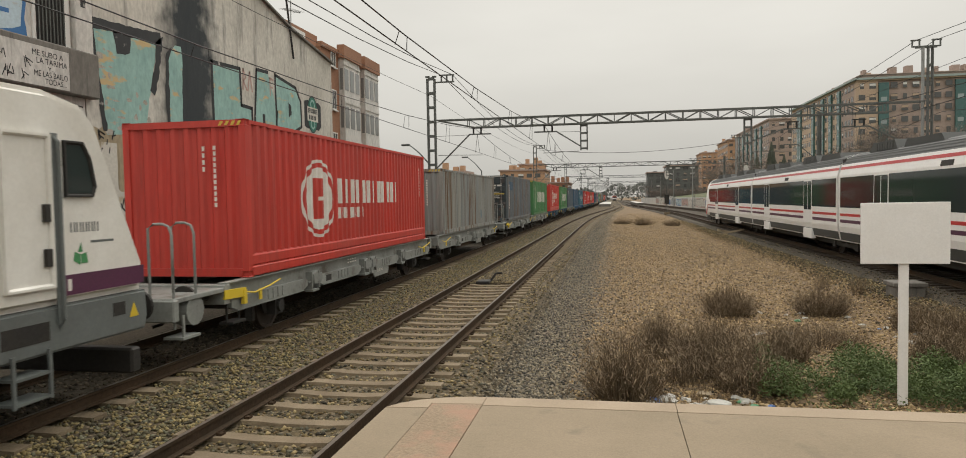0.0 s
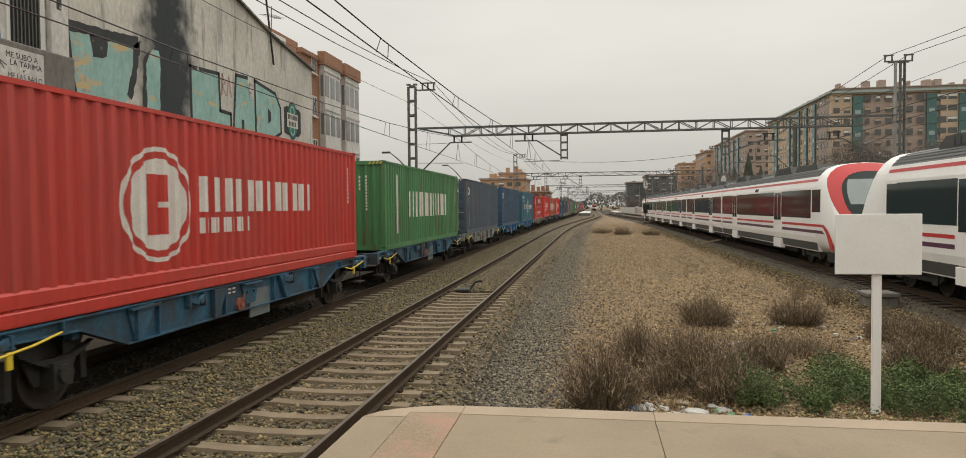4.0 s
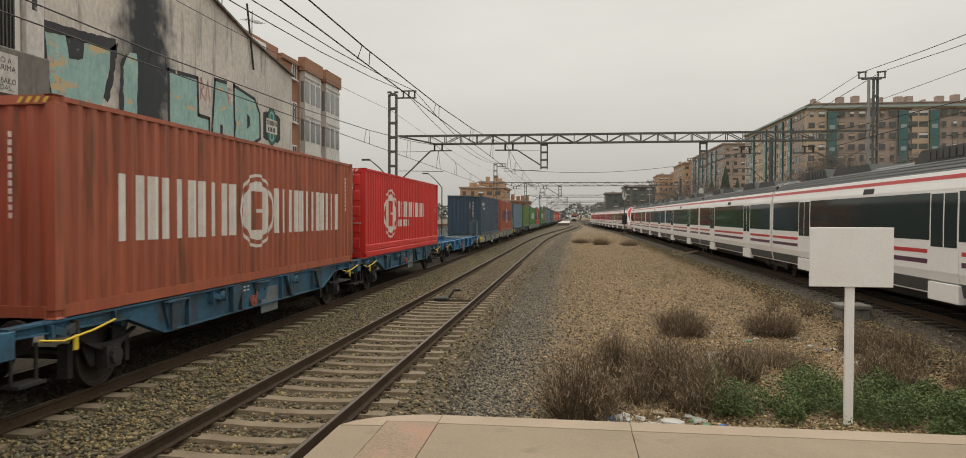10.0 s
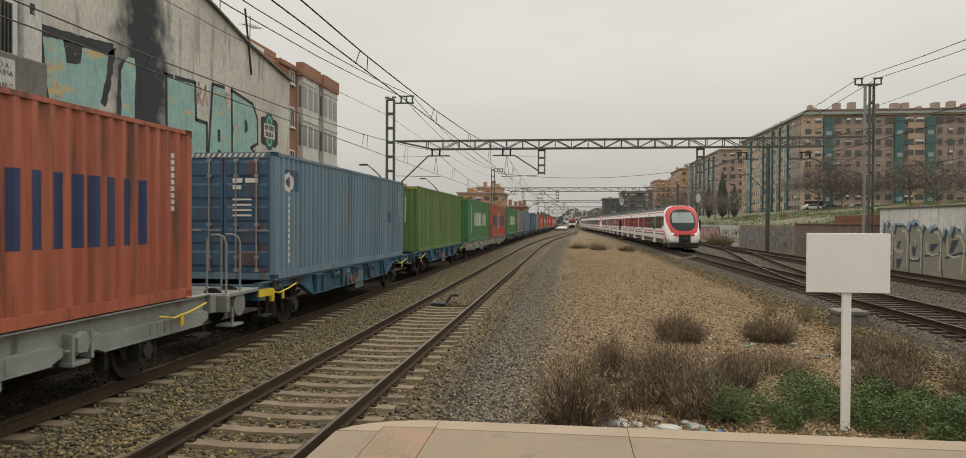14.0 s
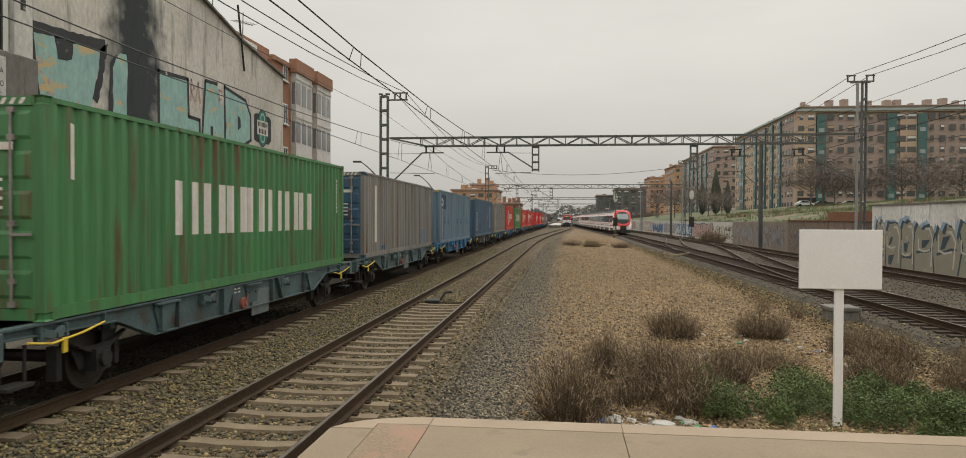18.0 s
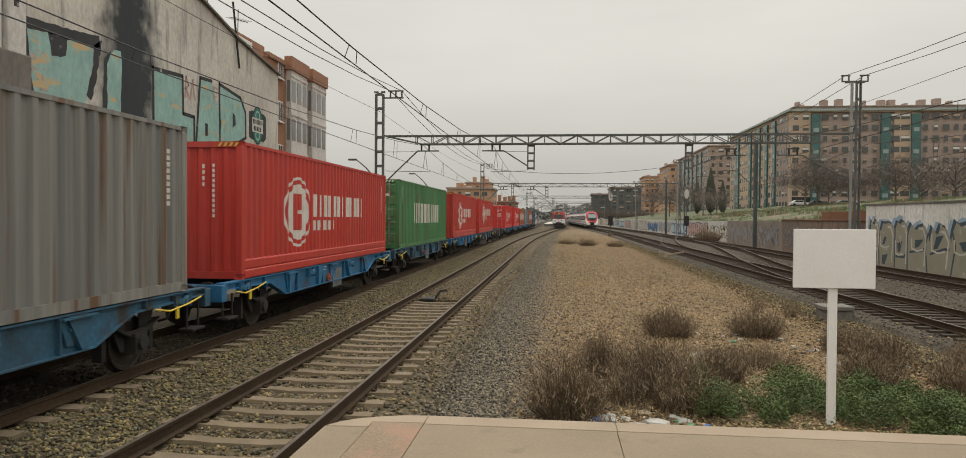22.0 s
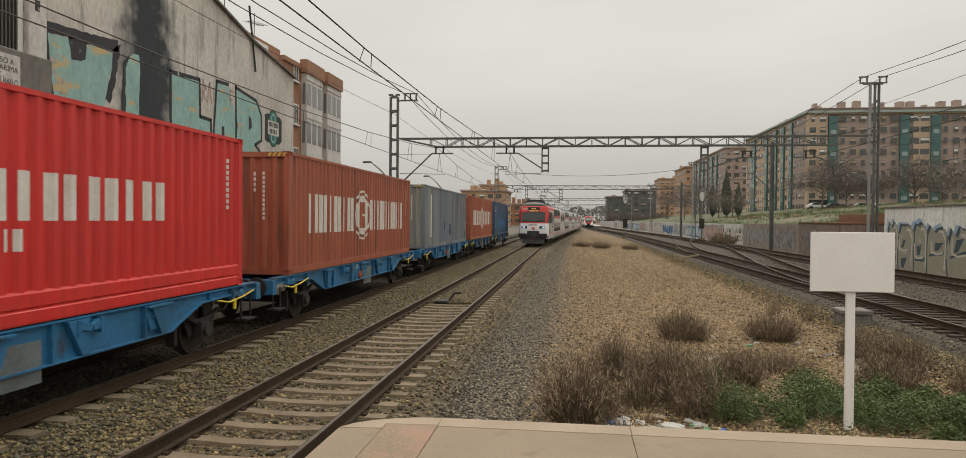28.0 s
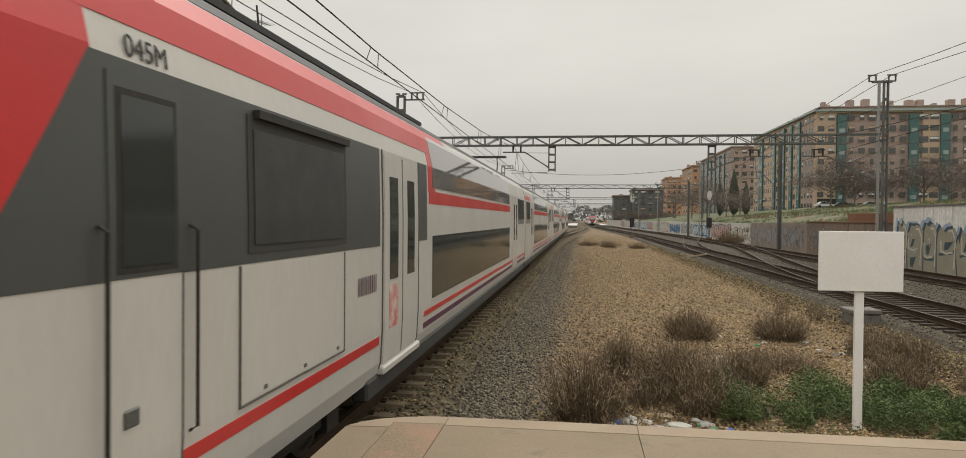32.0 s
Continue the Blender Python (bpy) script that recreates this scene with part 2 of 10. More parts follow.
def strip(name, x0, x1, y0, y1, z, material, label, steps=60, depth=0.0, f0=bend, f1=bend, parent=None, rag=0.0):
    """A long band of ground that follows the line's curve; depth makes it a raised bed with sloped shoulders."""
    v, f = [], []
    ys = [y0 + (y1 - y0) * (i / steps) ** 1.6 for i in range(steps + 1)]
    for y in ys:
        b, c = f0(y), f1(y)
        if depth:
            v += [(x0 - depth * 1.5 + b, y, z - depth), (x0 + b, y, z), (x1 + c, y, z), (x1 + depth * 1.5 + c, y, z - depth)]
        else:
            v += [(x0 + b, y, z), (x1 + c + rag * noise.noise(Vector((y * 1.3, x1, 0))) + rag * noise.noise(Vector((y * 5.0, x1, 3))), y, z)]
    k = 4 if depth else 2
    for i in range(steps):
        for j in range(k - 1):
            f.append((i * k + j, i * k + j + 1, (i + 1) * k + j + 1, (i + 1) * k + j))
    ob = mesh_of(name, v, f, material, parent)
    tagged(ob, label, "ground", kind="structure")
    return ob


def ground_sheet():
    v, f = [], []
    xs = [-2500, -600, -200, -60, -30, -20, -14, -10, -6, -3, -1, 1, 3, 5, 7, 9, 12, 16, 19.3, 22, 30, 45, 60, 80, 140, 300, 800, 2500]
    ys = [-300, -60, -20, -5, 0, 3, 6, 9, 12, 15, 18, 22, 26, 31, 37, 45, 55, 70, 90, 120, 160, 210, 300, 420, 700, 1300, 3000]
    for y in ys:
        for x in xs:
            z = -0.42
            if x > 20:
                z += min(4.0, (x - 21) * 0.1) if y > 20 and x > 21 else 0
            v.append((x, y, z))
    n = len(xs)
    for j in range(len(ys) - 1):
        for i in range(n - 1):
            f.append((j * n + i, j * n + i + 1, (j + 1) * n + i + 1, (j + 1) * n + i))
    return tagged(mesh_of("ground", v, f, EARTH), "pale sandy railway ground with scattered stones", "ground", kind="structure")


ground_sheet()


def stony_edge():
    """Near the track the ground is dark crushed stone that gives way to sand in a ragged border."""
    N, L = EARTH.node_tree.nodes, EARTH.node_tree.links
    b = N["Principled BSDF"]
    old = b.inputs["Base Color"].links[0].from_socket
    tc = N.new("ShaderNodeTexCoord")
    sp = N.new("ShaderNodeSeparateXYZ")
    L.new(tc.outputs["Object"], sp.inputs[0])
    nz = N.new("ShaderNodeTexNoise")
    nz.inputs["Scale"].default_value, nz.inputs["Detail"].default_value, nz.inputs["Roughness"].default_value = 1.1, 9, 0.75
    L.new(tc.outputs["Object"], nz.inputs["Vector"])
    a = N.new("ShaderNodeMath")
    a.operation = "MULTIPLY_ADD"
    L.new(nz.outputs["Fac"], a.inputs[0])
    a.inputs[1].default_value = 3.0
    L.new(sp.outputs[0], a.inputs[2])
    r = N.new("ShaderNodeMapRange")
    r.inputs[1].default_value, r.inputs[2].default_value = 0.2, 1.7
    L.new(a.outputs[0], r.inputs[0])
    n2 = N.new("ShaderNodeTexNoise")
    n2.inputs["Scale"].default_value, n2.inputs["Detail"].default_value = 16, 5
    L.new(tc.outputs["Object"], n2.inputs["Vector"])
    cr = N.new("ShaderNodeValToRGB")
    cr.color_ramp.elements[0].position, cr.color_ramp.elements[0].color = 0.35, (0.05, 0.044, 0.035, 1)
    cr.color_ramp.elements[1].position, cr.color_ramp.elements[1].color = 0.65, (0.165, 0.142, 0.108, 1)
    L.new(n2.outputs["Fac"], cr.inputs[0])
    x = N.new("ShaderNodeMix")
    x.data_type = "RGBA"
    L.new(r.outputs[0], x.inputs[0])
    L.new(cr.outputs[0], x.inputs[6])
    L.new(old, x.inputs[7])
    L.new(x.outputs[2], b.inputs["Base Color"])


stony_edge()
BED = mat("ballast_bed", (0.1, 0.076, 0.041), 0.95, alt=(0.062, 0.048, 0.032), amt=0.9, scale=0.5, fine=14, fine_amt=0.6, bump=1.0, wear=(0.2, 0.158, 0.105), wear_lo=0.52, wear_hi=0.62, wear_scale=16)
SIDEBED = mat("side_ballast", (0.07, 0.058, 0.044), 0.95, alt=(0.048, 0.04, 0.03), amt=0.9, scale=0.5, fine=14, fine_amt=0.6, bump=1.0, wear=(0.12, 0.098, 0.07), wear_lo=0.52, wear_hi=0.62, wear_scale=16)
# oil and the shade under the wagons are both in DARKBED's colour
DARKBED = mat("oily_shaded_ballast", (0.048, 0.04, 0.03), 0.9, alt=(0.072, 0.06, 0.045), amt=0.8, scale=0.8, fine=14, fine_amt=0.5, bump=0.9, wear=(0.085, 0.07, 0.052), wear_lo=0.58, wear_hi=0.66, wear_scale=16)
for m, v in ((BED, 0.25), (SIDEBED, 0.22), (DARKBED, 0.1)):
    m.node_tree.nodes["Principled BSDF"].inputs["Specular IOR Level"].default_value = v
strip("ballast_main", -11.2, NEAR_X + 1.75, -60, 700, -0.232, BED, "brown stone ballast under and between the tracks", depth=0.16, f1=bend_near)
strip("ballast_oily", FREIGHT_X - 3.3, FREIGHT_X + 0.82, -60, 700, -0.171, DARKBED, "oily ballast with painted-in shade under the freight track")
strip("ballast_right", RIGHT_X - 1.9, OUTER_X + 2.2, -60, 700, -0.235, SIDEBED, "brown ballast under the right-hand tracks", depth=0.16, f0=bend_right, f1=bend_right)

RAILPROF = [(-0.034, 0), (-0.034, -0.03), (-0.009, -0.045), (-0.009, -0.14), (-0.07, -0.155), (-0.07, -0.17), (0.07, -0.17), (0.07, -0.155), (0.009, -0.14), (0.009, -0.045), (0.034, -0.03), (0.034, 0)]


def rail(name, path, parent):
    """A flat-bottomed rail swept along (x, y) points, with a bright running head."""
    v, f = [], []
    n = len(RAILPROF)
    for x, y in path:
        v += [(x + px, y, pz) for px, pz in RAILPROF]
    for i in range(len(path) - 1):
        for k in range(n - 1):
            f.append((i * n + k, (i + 1) * n + k, (i + 1) * n + k + 1, i * n + k + 1))
    f.append(tuple(range(n)))
    ob = mesh_of(name, v, f, RAIL, parent)
    v2, f2 = [], []
    for x, y in path:
        v2 += [(x - 0.026, y, 0.003), (x + 0.026, y, 0.003)]
    for i in range(len(path) - 1):
        f2.append((2 * i, 2 * i + 1, 2 * i + 3, 2 * i + 2))
    mesh_of("running_head", v2, f2, RAILTOP, ob, "worn bright rail head")
    return ob


def sleeper_mesh(long=1.3):
    """A concrete sleeper: high rail seats and a lower waist."""
    bm = bmesh.new()
    xs = [(-long, 0.0), (-0.55, -0.005), (-0.35, -0.02), (0.35, -0.02), (0.55, -0.005), (long, 0.0)]
    rows = [[bm.verts.new((x, w * s, z + dz)) for s in (-1, 1)] + [] for x, z in xs for w, dz in ((0.10, 0.0),)]
    low = [[bm.verts.new((x, 0.14 * s, -0.16)) for s in (-1, 1)] for x, z in xs]
    for i in range(len(xs) - 1):
        bm.faces.new((rows[i][0], rows[i + 1][0], rows[i + 1][1], rows[i][1]))
        bm.faces.new((low[i][0], low[i + 1][0], rows[i + 1][0], rows[i][0]))
        bm.faces.new((rows[i][1], rows[i + 1][1], low[i + 1][1], low[i][1]))
    for i in (0, -1):
        bm.faces.new((low[i][0], rows[i][0], rows[i][1], low[i][1]))
    bmesh.ops.recalc_face_normals(bm, faces=bm.faces[:])
    return bm


def clip_mesh():
    bm = bmesh.new()
    for s in (-1, 1):
        box(bm, s * 0.115 - 0.035, s * 0.115 + 0.035, -0.045, 0.045, -0.02, 0.012)
        tube(bm, [(s * 0.08, -0.04, 0.015), (s * 0.11, 0, 0.035), (s * 0.15, 0.03, 0.015)], 0.009, 5)
    return bm


def track(name, cx, label, y0, y1, spacing=0.6, phase=0.0, singles=0, pieces_from=4.0, woods=None, f=bend):
    tr = thing(name, label, "railway track", kind="structure")
    ys = sorted(set([y0 + 0.0, y1] + [y for y in range(int(y0), int(y1), 12)]))
    for s in (-1, 1):
        rail("rail", [(cx + s * 0.868 + f(y), y) for y in ys], tr)
    proto = clip = None
    joined_v, joined_f = [], []
    n = int((y1 - y0) / spacing)
    done = 0
    for i in range(n):
        y = y0 + phase + i * spacing
        m = pose(cx + f(y) + random.uniform(-0.015, 0.015), y, -0.18, 0, 0, heading(y, f) + random.uniform(-0.3, 0.3))
        if y >= pieces_from and done < singles:
            if proto is None:
                proto = part("sleeper", sleeper_mesh(), CONCRETE, tr)
                proto.matrix_basis = m
                clip = part("rail_clip", clip_mesh(), RAIL, tr)
                clip.matrix_basis = pose(cx - 0.868, y, -0.165)
                share("rail_clip", clip, tr, pose(cx + 0.868, y, -0.165))
            else:
                share("sleeper", proto, tr, m)
                if y < 40:
                    for s in (-1, 1):
                        share("rail_clip", clip, tr, pose(cx + s * 0.868, y, -0.165))
            done += 1
        elif y < 260:
            b = len(joined_v)
            x = cx + f(y)
            joined_v += [(x + sx * 1.3, y + sy * 0.12, z) for z in (-0.34, -0.18) for sx, sy in ((-1, -1), (1, -1), (1, 1), (-1, 1))]
            joined_f += [tuple(b + k for k in q) for q in ((4, 5, 6, 7), (0, 1, 5, 4), (1, 2, 6, 5), (2, 3, 7, 6), (3, 0, 4, 7))]
    if joined_v:
        ob = mesh_of("sleepers", joined_v, joined_f, CONCRETE if singles else (woods or WOODS), tr)
        ob["kind"] = "stuff"
    return tr


WOODS = mat("dark_sleeper", (0.075, 0.06, 0.047), 0.9, alt=(0.045, 0.036, 0.03), amt=0.8, scale=1.5, fine=30, fine_amt=0.25, bump=0.3)
WOODS.node_tree.nodes["Principled BSDF"].inputs["Specular IOR Level"].default_value = 0.12
track("track_near", NEAR_X, "straight railway track with rusty rails on concrete sleepers", -40, 640, 0.62, 0.2, singles=160, f=bend_near)
track("track_freight", FREIGHT_X, "dirty railway track under the freight wagons", -60, 640, 0.6, woods=CONCRETE)
track("track_right", RIGHT_X, "railway track with dark sleepers used by the commuter train", -60, 640, 0.6, f=bend_right)
track("track_outer", OUTER_X, "outer railway track beside the painted wall", -60, 640, 0.6, f=bend_right)


strip("ballast_crib", NEAR_X - 0.8, NEAR_X + 0.8, 22.6, 640, -0.171, BED, "brown ballast that covers the sleepers between the rails", f0=bend_near, f1=bend_near)


def crossover():
    tr = thing("track_crossover", "crossover rails with switch blades joining two tracks", "railway track", kind="structure")
    for s in (-1, 1):
        for off in (0, 34):
            pts = []
            for i in range(22):
                k = i / 21
                e = k * k * (3 - 2 * k)
                pts.append((RIGHT_X + s * 0.868 + (OUTER_X - RIGHT_X) * e + bend_right(22 + off + 62 * k), 22 + off + 62 * k))
            rail("rail", pts, tr)


crossover()

# ---- platform end ----
PZ = 0.68


def platform():
    p = thing("platform", "concrete platform end with pale kerb and red tactile strip", "platform", kind="structure")
    # outline of the end: chamfered towards the track
    def slab(name, pts, z0, z1, m, label=""):
        bm = bmesh.new()
        a = [bm.verts.new((x, y, z0)) for x, y in pts]
        b = [bm.verts.new((x, y, z1)) for x, y in pts]
        n = len(pts)
        for i in range(n):
            bm.faces.new((a[i], a[(i + 1) % n], b[(i + 1) % n], b[i]))
        bm.faces.new(a[::-1])
        bm.faces.new(b)
        bmesh.ops.recalc_face_normals(bm, faces=bm.faces[:])
        bmesh.ops.bevel(bm, geom=[e for e in bm.edges if all(v.co.z > z1 - 0.001 for v in e.verts)], offset=0.003, segments=1, affect="EDGES")
        return part(name, bm, m, p, label)
    slab("retaining_wall", [(-1.93, -30), (9, -30), (9, 6.16), (-1.2, 6.16), (-1.55, 6.05), (-1.93, 5.78)], -0.6, PZ - 0.06, PLATFORM)
    slab("edge_kerb", [(-2.0, -30), (-1.62, -30), (-1.62, 5.86), (-2.0, 5.83)], PZ - 0.12, PZ, PLATFORM)
    slab("tactile_strip", [(-1.615, -30), (-1.16, -30), (-1.16, 6.02), (-1.615, 6.0)], PZ - 0.1, PZ + 0.002, TACTILE, "faded red tactile paving strip")
    slab("corner_kerb", [(-1.995, 5.84), (-1.62, 5.87), (-1.62, 6.005), (-1.16, 6.03), (-1.16, 6.25), (-1.36, 6.235), (-1.56, 6.18), (-1.76, 6.09), (-1.9, 5.98)], PZ - 0.12, PZ + 0.003, KERB)
    slab("end_kerb", [(-1.155, 6.0), (0.52, 6.0), (0.52, 6.25), (-1.155, 6.25)], PZ - 0.12, PZ + 0.004, KERB)
    slab("end_kerb", [(0.524, 6.0), (4.2, 6.0), (4.2, 6.25), (0.524, 6.25)], PZ - 0.12, PZ + 0.004, KERB)
    slab("end_kerb", [(4.21, 6.0), (9, 6.0), (9, 6.25), (4.21, 6.25)], PZ - 0.12, PZ + 0.004, KERB)
    x = -1.155
    for x1 in (0.52, 3.4, 6.2, 9.0):
        y = -30
        for y1 in (-20, -12, -6, -1, 2.4, 5.995):
            slab("paving_slab", [(x, y + 0.006), (x1 - 0.005, y + 0.006), (x1 - 0.005, y1), (x, y1)], PZ - 0.1, PZ, PLATFORM)
            y = y1
        x = x1


platform()

# ---- blank sign on the end of the platform ----


def blank_sign():
    s = thing("blank_sign", "blank white rectangular sign on a thin white post", "sign", m=pose(3.885, 10.3, -0.42))
    part("panel", bbox(-0.555, 0.555, -0.015, 0.015, 1.95, 2.785, 0.006), SIGNW, s)
    part("post", bbox(-0.062, 0.062, 0.018, 0.06, 0.0, 2.7, 0.008), SIGNW, s)
    for z in (2.1, 2.6):
        part("bracket", bbox(-0.16, 0.16, 0.016, 0.07, z - 0.02, z + 0.02), STEEL, s)
    return s


blank_sign()


# ---- loose stones ----


def stones(name, label, material, n, place, lo, hi, seed):
    """Thousands of small angular stones in one mesh; place(rng, n) gives x, y, z."""
    rng = np.random.default_rng(seed)
    P = place(rng, n)
    n = len(P)
    base = np.array([(1, 0, 0), (-1, 0, 0), (0, 1, 0), (0, -1, 0), (0, 0, 1), (0, 0, -0.6)], float)
    tri = np.array([(0, 2, 4), (2, 1, 4), (1, 3, 4), (3, 0, 4), (2, 0, 5), (1, 2, 5), (3, 1, 5), (0, 3, 5)])
    size = rng.uniform(lo, hi, (n, 1, 1)) * rng.uniform(0.6, 1.25, (n, 1, 3))
    V = base[None] * size * rng.uniform(0.7, 1.15, (n, 6, 1))
    a = rng.uniform(0, 6.283, n)
    ca, sa = np.cos(a), np.sin(a)
    X = V[:, :, 0] * ca[:, None] - V[:, :, 1] * sa[:, None]
    Y = V[:, :, 0] * sa[:, None] + V[:, :, 1] * ca[:, None]
    b = rng.uniform(-0.5, 0.5, n)
    Z = V[:, :, 2] * 0.75 + X * np.sin(b)[:, None] * 0.6
    V = np.stack([X, Y, Z], 2) + P[:, None, :]
    F = (tri[None] + 6 * np.arange(n)[:, None, None]).reshape(-1, 3)
    me = bpy.data.meshes.new(name)
    me.vertices.add(6 * n)
    me.vertices.foreach_set("co", V.astype(np.float32).ravel())
    me.loops.add(F.size)
    me.loops.foreach_set("vertex_index", F.astype(np.int32).ravel())
    me.polygons.add(len(F))
    me.polygons.foreach_set("loop_start", np.arange(0, F.size, 3, dtype=np.int32))
    me.update(calc_edges=True)
    me.materials.append(material)
    return tagged(new(name, me), label, "stones", kind="stuff")


def stone_mat(name, cols):
    m = bpy.data.materials.new(name)
    m.use_nodes = True
    N, L = m.node_tree.nodes, m.node_tree.links
    g = N.new("ShaderNodeNewGeometry")
    r = N.new("ShaderNodeValToRGB")
    r.color_ramp.interpolation = "CONSTANT"
    for i, c in enumerate(cols):
        e = r.color_ramp.elements[i] if i < 2 else r.color_ramp.elements.new(i / len(cols))
        e.position, e.color = i / len(cols), (*c, 1)
    L.new(g.outputs["Random Per Island"], r.inputs[0])
    L.new(r.outputs[0], N["Principled BSDF"].inputs["Base Color"])
    N["Principled BSDF"].inputs["Roughness"].default_value = 0.9
    return m


def spread(x0, x1, y0, y1, z, p=2.0, skip=None, soft=0.0):
    """Thins out with distance."""
    def f(rng, n):
        x = rng.uniform(x0, x1, n) + soft * rng.normal(0, 1, n)
        y = y0 + (y1 - y0) * rng.uniform(0, 1, n) ** p
        x = x + np.array([(bend_near if p < 3 else bend_right)(q) for p, q in zip(x.tolist(), y.tolist())])
        far = rng.uniform(0, 1, n) < np.clip((y1 - y) / (0.45 * (y1 - y0)), 0, 1)
        x, y, n = x[far], y[far], int(far.sum())
        zz = np.full(n, z) + rng.uniform(-0.012, 0.012, n)
        keep = np.ones(n, bool) if skip is None else ~skip(x, y)
        return np.stack([x, y, zz], 1)[keep]
    return f


STONE_BROWN = stone_mat("brown_stones", [(0.12, 0.09, 0.038), (0.185, 0.14, 0.061), (0.05, 0.04, 0.02), (0.08, 0.066, 0.031), (0.30, 0.23, 0.115), (0.125, 0.084, 0.036), (0.028, 0.023, 0.013), (0.095, 0.088, 0.06)])
STONE_GREY = stone_mat("grey_stones", [(0.13, 0.112, 0.083), (0.205, 0.175, 0.126), (0.072, 0.064, 0.049), (0.28, 0.235, 0.165), (0.165, 0.133, 0.086), (0.05, 0.045, 0.036)])
STONE_SAND = stone_mat("sandy_stones", [(0.31, 0.215, 0.103), (0.22, 0.15, 0.072), (0.46, 0.34, 0.189), (0.125, 0.086, 0.042), (0.26, 0.18, 0.086), (0.36, 0.26, 0.138), (0.075, 0.054, 0.029)])
STONE_GOLD = stone_mat("golden_stones", [(0.145, 0.115, 0.05), (0.20, 0.155, 0.066), (0.075, 0.063, 0.032), (0.12, 0.105, 0.053), (0.26, 0.205, 0.096), (0.175, 0.13, 0.052), (0.045, 0.038, 0.021), (0.13, 0.125, 0.08)])
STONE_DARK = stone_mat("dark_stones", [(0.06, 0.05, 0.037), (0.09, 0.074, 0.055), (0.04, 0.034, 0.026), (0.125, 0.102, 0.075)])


def on_sleeper(x, y):
    """True over the open middles and ends of the near track's sleepers."""
    k = np.abs(((y - 0.2 + 40) / 0.62 + 0.5) % 1.0 - 0.5) * 0.62
    return (np.abs(x - NEAR_X) < 1.28) & (k < 0.115) | (np.abs(np.abs(x - NEAR_X) - 0.868) < 0.09)


def on_freight(x, y):
    """True over the ends of the freight track's sleepers."""
    k = np.abs(((y + 60) / 0.6 + 0.5) % 1.0 - 0.5) * 0.6
    return (x - FREIGHT_X < 1.27) & (k < 0.09)


STONE_DARK.node_tree.nodes["Principled BSDF"].inputs["Specular IOR Level"].default_value = 0.12
stones("ballast_stones", "loose brown ballast stones between rails and sleepers", STONE_BROWN, 20000, spread(-4.75, -1.95, 3.0, 60, -0.231, 2.2, on_sleeper), 0.022, 0.05, 11)
stones("ballast_stones", "loose golden-brown ballast stones between the two tracks", STONE_GOLD, 20000, spread(-6.9, -4.7, 4.0, 70, -0.225, 2.0, on_freight), 0.024, 0.052, 21)
# stones dark with oil and with wagon shade kept in their colour
stones("oily_stones", "oily ballast stones with painted-in shade under the freight wagons", STONE_DARK, 7000, spread(-9.3, -7.0, 4.0, 30, -0.171, 1.6), 0.022, 0.05, 12)
stones("side_stones", "loose grey ballast stones beside the near track", STONE_GREY, 40000, spread(-2.0, -0.75, 6.0, 130, -0.412, 3.2, soft=0.3), 0.02, 0.045, 13)
stones("shoulder_stones", "grey ballast stones on the shoulder", STONE_GREY, 6000, spread(-2.3, -1.75, 6.0, 90, -0.29, 2.8), 0.02, 0.045, 17)
stones("sand_stones", "pale pebbles strewn over the sandy ground", STONE_SAND, 150000, spread(-0.4, 8.2, 6.3, 135, -0.417, 2.6, soft=0.4), 0.014, 0.042, 14)
stones("sand_stones", "grey stones mixed into the sand beside the track", STONE_GREY, 12000, spread(-0.9, 0.6, 6.5, 90, -0.412, 2.6, soft=0.6), 0.014, 0.036, 15)
stones("shoulder_stones", "brown stones strewn over the right-hand shoulder", STONE_BROWN, 16000, spread(7.4, 8.75, 13, 90, -0.345, 2.0, soft=0.35), 0.025, 0.055, 18)
stones("shoulder_stones", "sandy stones strewn over the right-hand shoulder", STONE_SAND, 9000, spread(7.0, 8.6, 13, 90, -0.37, 2.0, soft=0.3), 0.02, 0.05, 19)
stones("far_ballast_stones", "brown ballast stones along the right-hand track", STONE_DARK, 20000, spread(8.4, 19.0, 14, 70, -0.235, 1.6), 0.025, 0.05, 16)
stones("far_ballast_stones", "brown ballast stones strewn between the right-hand tracks", STONE_BROWN, 6000, spread(8.2, 19.0, 14, 60, -0.235, 1.6), 0.025, 0.05, 26)

stones("crib_stones", "brown stones that cover the sleepers between the rails", STONE_BROWN, 9000, spread(-4.56, -2.98, 22.0, 75, -0.172, 1.6), 0.02, 0.042, 23)
stones("sand_stones", "larger pale stones lying on the sand", STONE_SAND, 5200, spread(-0.2, 8.2, 6.5, 70, -0.415, 1.8, soft=0.4), 0.035, 0.075, 24)

# ---- overhead line ----


